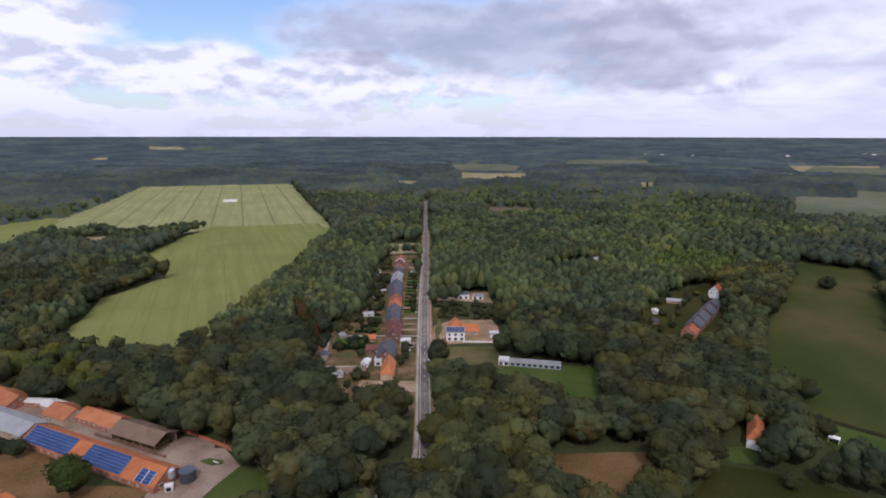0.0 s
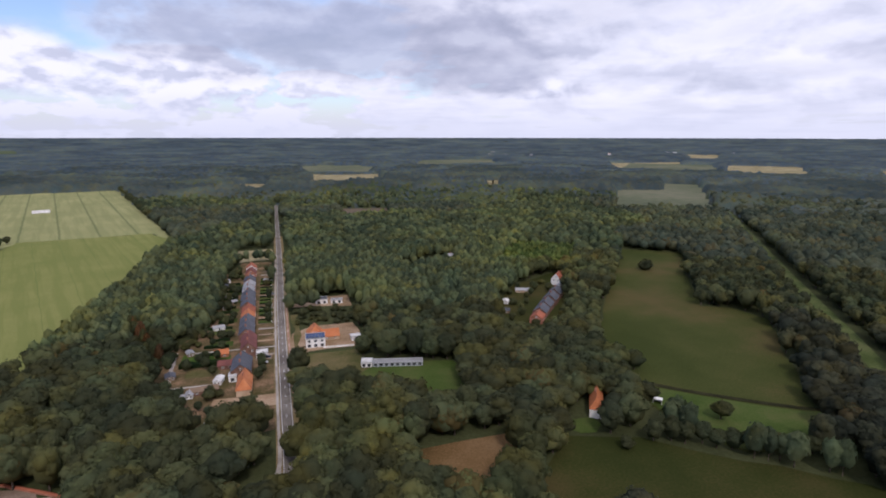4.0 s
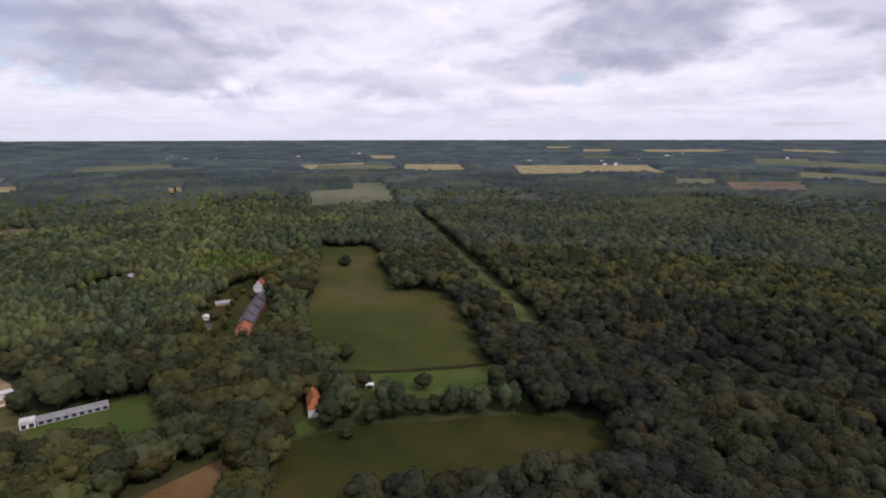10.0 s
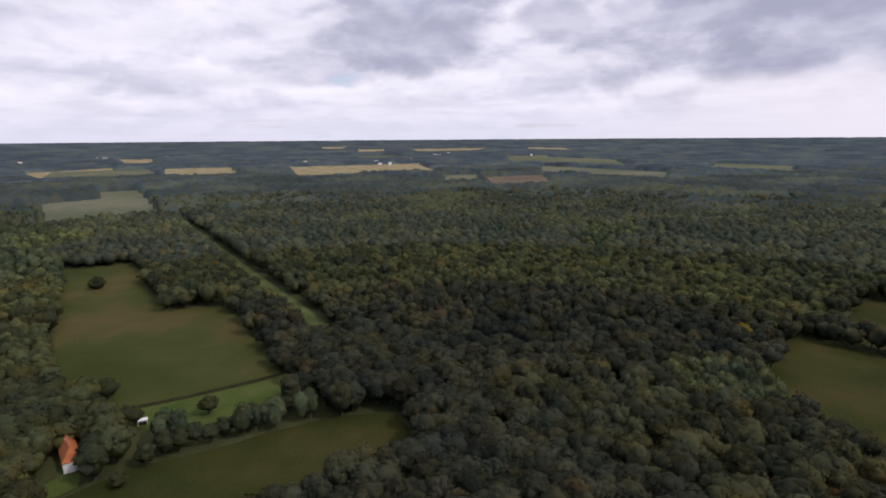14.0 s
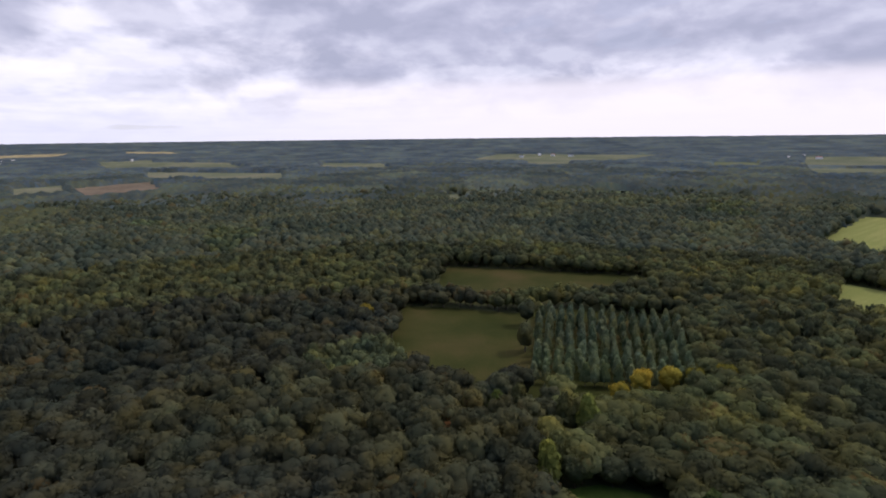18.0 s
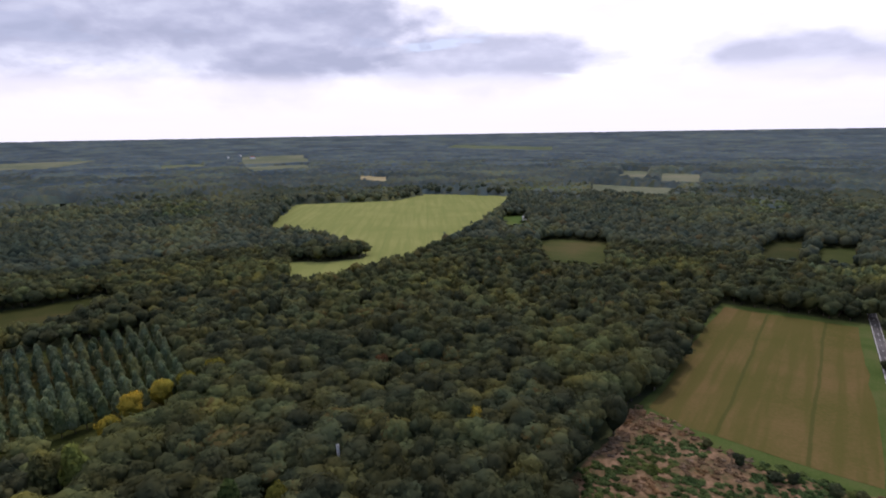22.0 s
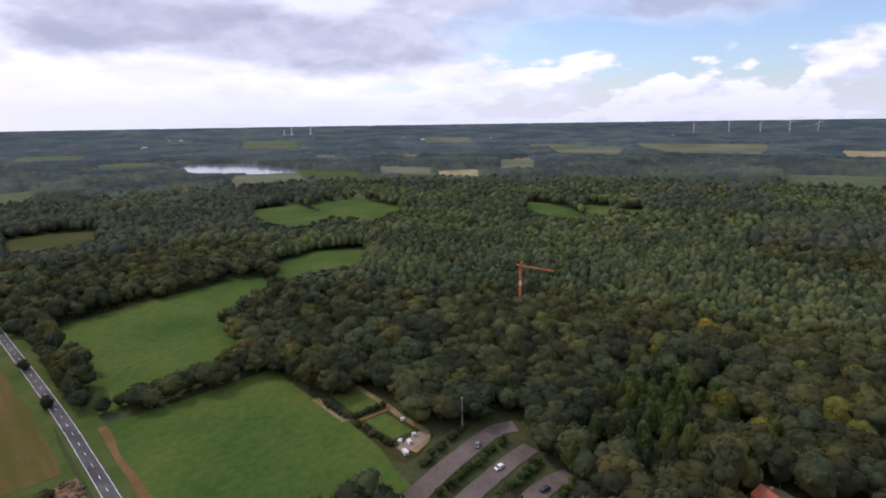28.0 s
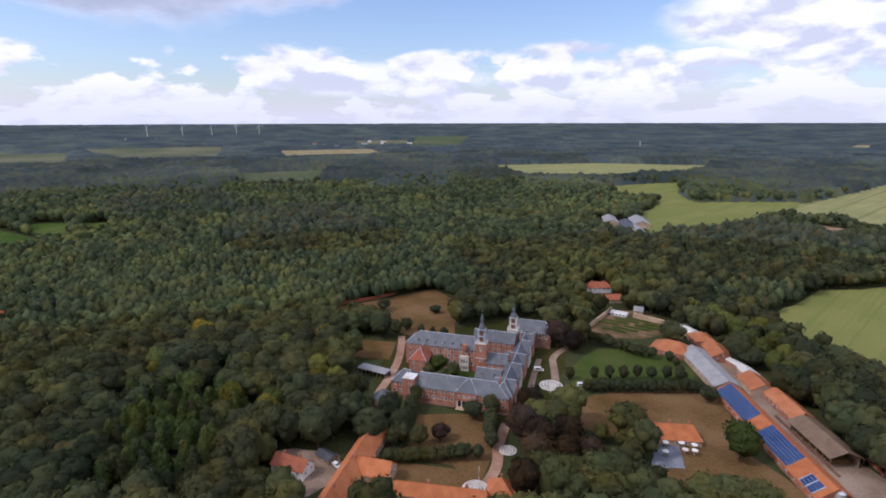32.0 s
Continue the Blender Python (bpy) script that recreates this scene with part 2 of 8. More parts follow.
M = {
    "soil": mottled("forest_floor", (0.036, 0.041, 0.017), (0.050, 0.056, 0.023), (0.066, 0.071, 0.031), 0.02, 0.5),
    "crop": striped("ripening_crop", (0.22, 0.225, 0.095), (0.31, 0.30, 0.135), (0.12, 0.14, 0.06), -20, 44.0, 2.2, 0.012),
    "young": striped("young_crop", (0.160, 0.178, 0.052), (0.222, 0.224, 0.074), (0.130, 0.158, 0.046), -22, 27.0, 0.5, 0.014),
    # the next two greens have cloud shade put into their darkened colour
    "meadow": mottled("meadow_grass", (0.036, 0.046, 0.011), (0.052, 0.060, 0.016), (0.088, 0.070, 0.027), 0.012, 0.9),
    "dull": mottled("rough_pasture", (0.026, 0.032, 0.008), (0.038, 0.041, 0.011), (0.062, 0.050, 0.018), 0.018, 0.9),
    "fresh": mottled("fresh_grass", (0.038, 0.072, 0.014), (0.060, 0.096, 0.019), (0.090, 0.112, 0.026), 0.014, 0.25),
    "furrow": striped("mown_maize", (0.076, 0.070, 0.018), (0.128, 0.088, 0.034), (0.052, 0.058, 0.015), 15.6, 34.0, 1.3, 0.02),
    "lawn": mottled("lawn_grass", (0.040, 0.064, 0.013), (0.060, 0.085, 0.020), (0.085, 0.092, 0.030), 0.04, 1.1),
    "garden": mottled("garden_ground", (0.060, 0.055, 0.020), (0.120, 0.086, 0.042), (0.24, 0.15, 0.090), 0.09, 1.0),
    "heath": mottled("dry_grass", (0.090, 0.056, 0.021), (0.145, 0.086, 0.036), (0.185, 0.116, 0.056), 0.035, 0.9),
    "sand": mottled("bare_sand", (0.20, 0.13, 0.07), (0.30, 0.205, 0.125), (0.40, 0.29, 0.19), 0.05, 0.8),
    "stubble": mottled("stubble", (0.20, 0.165, 0.085), (0.27, 0.225, 0.12), (0.33, 0.285, 0.165), 0.02, 0.6),
    "gravel": mottled("gravel", (0.17, 0.12, 0.085), (0.26, 0.19, 0.14), (0.34, 0.26, 0.20), 0.06, 1.4),
    "tarmac": mottled("tarmac", (0.085, 0.066, 0.056), (0.125, 0.098, 0.084), (0.17, 0.135, 0.116), 0.05, 1.6, 0.85),
    "clearcut": mottled("felled_ground", (0.062, 0.060, 0.024), (0.135, 0.088, 0.046), (0.24, 0.148, 0.088), 0.09, 0.5, bumps=0.6),
    "ride": mottled("grassy_ride", (0.050, 0.068, 0.020), (0.078, 0.098, 0.032), (0.11, 0.12, 0.048), 0.05, 0.7),
    "leaf": foliage("oak_leaves", (0.038, 0.041, 0.022), (0.054, 0.058, 0.029), (0.092, 0.097, 0.042), autumn=(0.12, 0.085, 0.030)),
    "pine": foliage("pine_needles", (0.044, 0.054, 0.030), (0.069, 0.081, 0.041), (0.112, 0.126, 0.059), 1.3),
    # browner eastern wood, darkened in colour to stand for cloud shade
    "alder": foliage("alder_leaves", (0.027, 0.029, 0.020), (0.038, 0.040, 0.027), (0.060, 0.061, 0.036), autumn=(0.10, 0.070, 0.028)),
    # oak leaves again, paled and blued in colour to stand for haze
    "mixed": foliage("hazed_leaves", (0.044, 0.051, 0.035), (0.060, 0.068, 0.045), (0.088, 0.096, 0.060), autumn=(0.11, 0.085, 0.036)),
    "lime": foliage("lime_leaves", (0.060, 0.068, 0.020), (0.096, 0.106, 0.030), (0.155, 0.165, 0.050)),
    "poplar": foliage("poplar_leaves", (0.054, 0.068, 0.034), (0.088, 0.106, 0.054), (0.175, 0.192, 0.110), 1.8),
    "yellowing": foliage("yellowing_leaves", (0.07, 0.065, 0.012), (0.15, 0.125, 0.022), (0.27, 0.20, 0.035)),
    "copper": foliage("copper_leaves", (0.019, 0.014, 0.012), (0.034, 0.024, 0.020), (0.058, 0.040, 0.032)),
    "rust": foliage("rusty_leaves", (0.050, 0.030, 0.016), (0.095, 0.050, 0.026), (0.15, 0.080, 0.040)),
    # far woods, with the bluish haze mixed into their base colours
    "distant": foliage("hazed_woods", (0.052, 0.066, 0.078), (0.070, 0.088, 0.100), (0.094, 0.116, 0.124), 0.12),
    "hazepine": foliage("hazed_pines", (0.043, 0.053, 0.052), (0.064, 0.077, 0.072), (0.096, 0.111, 0.095), 0.2),
    "bramble": foliage("bramble_leaves", (0.030, 0.044, 0.014), (0.058, 0.076, 0.024), (0.10, 0.12, 0.04), 1.5),
    "debris": foliage("brushwood", (0.11, 0.068, 0.038), (0.17, 0.106, 0.062), (0.235, 0.156, 0.100), 1.5),
    "dry": mottled("parched_lawn", (0.070, 0.072, 0.024), (0.110, 0.095, 0.038), (0.150, 0.115, 0.055), 0.05, 0.9),
    # far fields: paler and greyer than the same ground close by
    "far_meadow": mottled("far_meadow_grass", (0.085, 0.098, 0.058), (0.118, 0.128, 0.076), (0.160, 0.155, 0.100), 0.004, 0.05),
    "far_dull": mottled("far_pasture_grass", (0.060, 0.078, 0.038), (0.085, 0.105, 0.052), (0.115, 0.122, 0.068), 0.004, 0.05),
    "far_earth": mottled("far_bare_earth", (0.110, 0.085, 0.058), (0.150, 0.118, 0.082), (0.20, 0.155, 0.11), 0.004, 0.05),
    "bark": mottled("bark", (0.05, 0.038, 0.028), (0.10, 0.078, 0.06), (0.16, 0.13, 0.10), 1.2, 8.0),
}


# ---- ground, fields and woods ----
def earth(r):
    """Height of the land: level out to 2400 m, then it swells slowly up to the skyline."""
    return np.where(r < 2400, 0.0, EYE_Z - r * (0.055 - 2.165e-5 * (r - 2400)))


def mesh_object(name, verts, faces, mats, smooth=False, index=None, tone=None):
    me = bpy.data.meshes.new(name)
    verts, faces = np.asarray(verts, np.float32), np.asarray(faces, np.int32)
    k = faces.shape[1]
    me.vertices.add(len(verts))
    me.vertices.foreach_set("co", verts.ravel())
    me.loops.add(faces.size)
    me.loops.foreach_set("vertex_index", faces.ravel())
    me.polygons.add(len(faces))
    me.polygons.foreach_set("loop_start", np.arange(0, faces.size, k, dtype=np.int32))
    if smooth:
        me.polygons.foreach_set("use_smooth", np.ones(len(faces), bool))
    if index is not None:
        me.polygons.foreach_set("material_index", np.asarray(index, np.int32))
    for m in mats:
        me.materials.append(m)
    if tone is not None:
        me.attributes.new("tone", "FLOAT", "POINT").data.foreach_set("value", np.asarray(tone, np.float32))
    me.update(calc_edges=True)
    return new(name, me)


def polar_sheet(name, radii, steps, lift, mats, **more):
    radii = np.asarray(radii, float)
    a = np.linspace(0, 2 * np.pi, steps, endpoint=False)
    R, A = np.meshgrid(radii, a, indexing="ij")
    v = np.stack([R * np.sin(A), R * np.cos(A), earth(R) + lift(R, A)], -1).reshape(-1, 3)
    i, j = np.meshgrid(np.arange(len(radii) - 1), np.arange(steps), indexing="ij")
    k = (j + 1) % steps
    f = np.stack([i * steps + j, i * steps + k, (i + 1) * steps + k, (i + 1) * steps + j], -1).reshape(-1, 4)
    return v, f[:, ::-1]


v, f = polar_sheet("ground", np.concatenate([np.arange(0, 2400, 60), np.arange(2400, 4760, 40)]), 240, lambda R, A: -0.05 + 0 * R, None)
tagged(mesh_object("ground", v, f, [M["soil"]]), "dark forest floor under the woods", "ground", kind="structure")

# name, surface and outline (x, y in turn) of every clearing
FIELDS = [
    ("big_field", "crop", (-769, 1410, -415, 1514, -219, 959, -145, 740, -190, 822, -337, 790, -325, 764, -363, 724, -431, 719, -465, 763, -498, 723, -526, 700, -607, 864, -648, 1026)),
    ("low_field", "young", (-337, 790, -190, 822, -145, 740, -148, 514, -152, 370, -153, 298, -202, 309, -245, 322, -280, 435, -258, 501, -332, 576)),
    ("sand_patch", "sand", (-467, 659, -468, 708, -432, 717, -401, 663, -399, 626, -428, 636)),
    ("west_field", "young", (-927, 740, -941, 840, -930, 923, -768, 773, -688, 723, -624, 891, -524, 730, -490, 611, -473, 476, -492, 465, -589, 511, -709, 671, -771, 629)),
    ("far_gold", "crop", (-1526, 735, -1467, 1099, -1254, 1360, -1103, 1167, -1104, 1018, -1096, 890, -1155, 680)),
    ("tree_meadow", "meadow", (369, 564, 427, 528, 352, 421, 306, 350, 325, 340, 330, 307, 283, 248, 253, 209, 232, 179, 218, 165, 181, 170, 169, 188, 167, 222, 174, 243, 171, 264, 176, 289, 206, 333, 258, 404)),
    ("low_meadow", "dull", (113, 203, 144, 193, 174, 166, 209, 140, 223, 113, 206, 93, 184, 86, 175, 99, 153, 108, 134, 114, 126, 128, 108, 144, 95, 141, 82, 135, 78, 166, 95, 185)),
    ("brown_plot", "heath", (42, 209, 66, 211, 91, 212, 87, 199, 69, 171, 53, 165, 46, 174, 44, 189)),
    ("house_lawn", "lawn", (-3, 331, 35, 331, 35, 315, 67, 302, 91, 297, 77, 242, 65, 235, 46, 251, 28, 262, 14, 271, -3, 297)),
    ("gravel_yard", "sand", (-6, 368, 7, 381, 36, 382, 39, 365, 35, 336, -5, 332)),
    ("sand_yard", "sand", (-9, 451, 41, 454, 40, 422, -8, 429)),
    ("pale_paddock", "stubble", (-69, 665, -29, 672, -26, 609, -59, 603)),
    ("village_plots", "garden", (-56, 600, -27, 600, -18, 390, -14, 295, -12, 243, -38, 238, -54, 253, -75, 288, -83, 343, -73, 371, -61, 396, -64, 485, -67, 551)),
    ("east_plots", "dull", (188, 448, 245, 482, 225, 420, 183, 352, 163, 343, 144, 370, 151, 390)),
    ("sand_glade", "sand", (103, 553, 146, 579, 172, 576, 158, 535, 108, 517)),
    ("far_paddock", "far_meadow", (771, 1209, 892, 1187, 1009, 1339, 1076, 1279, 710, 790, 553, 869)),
    ("glade_south", "dull", (412, -93, 387, -138, 363, -177, 313, -151, 264, -125, 233, -96, 245, -85, 272, -70, 308, -56)),
    ("glade_far", "dull", (526, -166, 483, -246, 428, -325, 374, -304, 379, -246, 380, -193, 393, -160, 420, -117, 478, -142)),
    ("fresh_glade", "fresh", (165, -97, 164, -112, 153, -126, 135, -127, 130, -93, 147, -85)),
    ("green_field", "young", (637, -893, 469, -989, 462, -1013, 451, -1120, 254, -1117, 213, -828, 213, -693, 218, -522, 240, -441, 265, -392, 290, -388, 352, -475, 319, -484, 281, -511, 288, -531, 366, -582, 477, -596)),
    ("small_glade_1", "meadow", (120, -646, 99, -679, 35, -668, 35, -552, 88, -555)),
    ("hut_glade", "fresh", (210, -836, 180, -863, 158, -816, 179, -744)),
    ("brown_margin", "lawn", (-59, -453, -150, -429, -134, -364, -110, -280, -91, -218, -74, -219, -41, -228, -25, -242, -1, -261, -13, -290, -32, -363)),
    ("brown_field", "furrow", (-60, -443, -138, -421, -125, -368, -105, -282, -89, -225, -54, -237, -24, -249, -7, -263, -19, -301, -40, -385)),
    ("clearcut", "clearcut", (-2, -265, -26, -245, -42, -232, -75, -222, -91, -218, -84, -186, -71, -142, 28, -170, 16, -211, 7, -231)),
    ("north_green", "fresh", (-168, -405, -236, -402, -326, -388, -315, -328, -280, -319, -226, -302, -201, -240, -165, -247, -121, -259, -137, -297)),
    ("south_green", "fresh", (-115, -248, -196, -224, -182, -178, -169, -140, -149, -101, -79, -129)),
    ("dirt_verge", "heath", (-115, -248, -118, -246, -105, -206, -98, -180, -88, -151, -85, -152, -94, -182, -103, -210)),
    ("nursery", "dull", (-192, -169, -202, -163, -196, -145, -185, -122, -183, -112, -169, -110, -160, -112, -159, -118, -167, -133, -173, -149)),
    ("small_field_1", "fresh", (-362, -400, -426, -403, -461, -364, -402, -323, -358, -340, -324, -354)),
    ("small_field_2", "fresh", (-593, -699, -674, -682, -625, -564, -602, -530, -512, -520, -524, -586)),
    ("small_field_3", "fresh", (-681, -652, -770, -639, -723, -485, -607, -464, -603, -532)),
    ("small_field_4", "fresh", (-856, -342, -862, -300, -830, -262, -745, -200, -729, -225, -770, -301)),
    ("lake_shore", "lawn", (-918, -1174, -1207, -1257, -1216, -963, -1009, -809, -1011, -941, -950, -955, -915, -1109)),
    ("small_field_5", "meadow", (-293, -784, -344, -788, -387, -751, -349, -678, -284, -680, -264, -708)),
    ("park_lawn", "heath", (-382, 67, -389, 111, -397, 151, -361, 154, -304, 129, -304, 104, -323, 95, -347, 79)),
    ("park_lawn_2", "heath", (-324, 55, -316, 71, -304, 90, -281, 79, -295, 56)),
    ("abbey_court", "dull", (-318, 94, -315, 108, -310, 197, -272, 184, -236, 166, -220, 150, -196, 127, -188, 105, -178, 95, -209, 96, -236, 80, -241, 67, -256, 63)),
    ("abbey_garden", "heath", (-218, 74, -213, 89, -204, 108, -182, 96, -162, 79, -177, 74, -193, 53, -178, 38, -188, 40, -196, 62)),
    ("front_lawn", "heath", (-194, 42, -169, 83, -161, 76, -175, 37)),
    ("yard_lawn", "lawn", (-232, 167, -249, 194, -244, 219, -218, 229, -204, 226, -189, 211, -212, 153)),
    ("farm_meadow", "heath", (-208, 142, -201, 182, -178, 222, -156, 197, -137, 188, -125, 188, -110, 186, -125, 133, -139, 135, -154, 155, -163, 154, -186, 133)),
    ("farm_yard", "gravel", (-230, 242, -238, 267, -207, 255, -190, 256, -155, 237, -124, 225, -101, 221, -95, 209, -103, 187, -116, 194, -166, 223, -190, 224)),
    ("walled_garden", "garden", (-283, 213, -303, 246, -295, 265, -266, 271, -253, 254, -251, 234, -263, 209)),
    ("lodge_yard", "gravel", (-213, 9, -212, 18, -201, 34, -187, 34, -179, 18, -183, 6)),
    ("poplar_floor", "dull", (353, -174, 374, -190, 322, -272, 229, -218, 206, -183, 209, -142, 231, -116, 246, -117)),
    ("farm_apron", "gravel", (-122, 214, -93, 214, -82, 201, -87, 188, -91, 174, -110, 174, -111, 188)),
    ("apron_grass", "lawn", (-82, 201, -58, 189, -55, 167, -88, 167, -87, 188)),
    ("tower_yard", "lawn", (120, 215, 132, 215, 133, 208, 127, 202, 120, 203, 117, 207)),
    ("dry_lawn", "dry", (-2, 330, 34, 330, 35, 315, 40, 303, 31, 292, 16, 302, -2, 299)),
    ("road_margin", "dry", (-7, 410, -2, 410, -1, 332, -4, 332)),
    ("road_glade_1", "dull", (-139, -725, -179, -734, -152, -628, -109, -618)),
    ("road_glade_2", "meadow", (-183, -706, -224, -704, -194, -625, -158, -620)),
    ("small_field_6", "fresh", (-851, -176, -839, -138, -807, -147, -812, -172)),
    ("small_field_7", "fresh", (-870, -247, -867, -197, -770, -182, -776, -215)),
    ("meadow_foot", "lawn", (171, 244, 199, 219, 235, 193, 246, 189, 232, 179, 218, 166, 182, 172, 170, 189, 168, 222)),
    ("young_block", "dull", (199, 519, 248, 587, 312, 560, 266, 485, 232, 490)),
]
FIELD_LABEL = {
    "crop": "broad pale green field of ripening crop", "sand": "bare patch of pale sand", "meadow": "green meadow with dry brownish patches",
    "dull": "dull green rough pasture among woods", "fresh": "fresh green grass field", "furrow": "mown brownish field with long wheel tracks",
    "heath": "dry brown grass", "lawn": "short green lawn", "garden": "gardens of grass, paths and bare soil", "stubble": "pale straw-coloured stubble",
    "gravel": "pale gravel yard", "tarmac": "grey worn car park surface", "clearcut": "felled woodland with brush and reddish debris", "dry": "parched olive-brown lawn", "far_meadow": "pale green meadow", "young": "smooth bright green field of young crop", "ride": "grassy ride through the woods",
}
LAYER = {"garden": 0.06, "crop": 0.06, "meadow": 0.05, "dull": 0.05, "fresh": 0.07, "furrow": 0.20, "heath": 0.09, "lawn": 0.11, "sand": 0.13,
         "stubble": 0.08, "gravel": 0.07, "tarmac": 0.08, "clearcut": 0.05, "ride": 0.05, "young": 0.06, "far_meadow": 0.05, "dry": 0.21}


def ngon(name, pts, z, mat):
    bm = bmesh.new()
    face = bm.faces.new([bm.verts.new((x, y, z)) for x, y in pts])
    bmesh.ops.triangulate(bm, faces=[face])
    for q in bm.faces:
        if q.normal.z < 0:
            q.normal_flip()
    me = bpy.data.meshes.new(name)
    bm.to_mesh(me)
    bm.free()
    me.materials.append(mat)
    return new(name, me)


def soft_outline(pts, wobble=2.0, step=14.0):
    """An outline with slightly uneven edges."""
    out = []
    for (x0, y0), (x1, y1) in zip(pts, pts[1:] + pts[:1]):
        n = max(1, int(math.hypot(x1 - x0, y1 - y0) / step))
        for i in range(n):
            u = i / n
            out.append((x0 + (x1 - x0) * u + random.uniform(-wobble, wobble) * (i > 0), y0 + (y1 - y0) * u + random.uniform(-wobble, wobble) * (i > 0)))
    return out


OUTLINES = []
rng_f = np.random.default_rng(21)
for k, (name, kind, flat) in enumerate(FIELDS):
    pts = list(zip(flat[::2], flat[1::2]))
    pts = soft_outline(pts, 1.2 if kind in ("fresh", "furrow", "lawn", "gravel") else 2.2)
    OUTLINES.append(np.array(pts, float))
    tagged(ngon(name, pts, LAYER[kind] + 0.002 * k, M[kind]), FIELD_LABEL[kind], "field", kind="structure")


def inside(poly, x, y):
    """Which of the points lie in the outline."""
    r = np.zeros(x.shape, bool)
    x0, y0 = poly[:, 0], poly[:, 1]
    near = (x > x0.min()) & (x < x0.max()) & (y > y0.min()) & (y < y0.max())
    xs, ys = x[near], y[near]
    q = np.zeros(xs.shape, bool)
    for i in range(len(poly)):
        ax, ay = poly[i - 1]
        bx, by = poly[i]
        c = (ay > ys) != (by > ys)
        if ay != by:
            q ^= c & (xs < (bx - ax) * (ys - ay) / (by - ay) + ax)
    r[near] = q
    return r



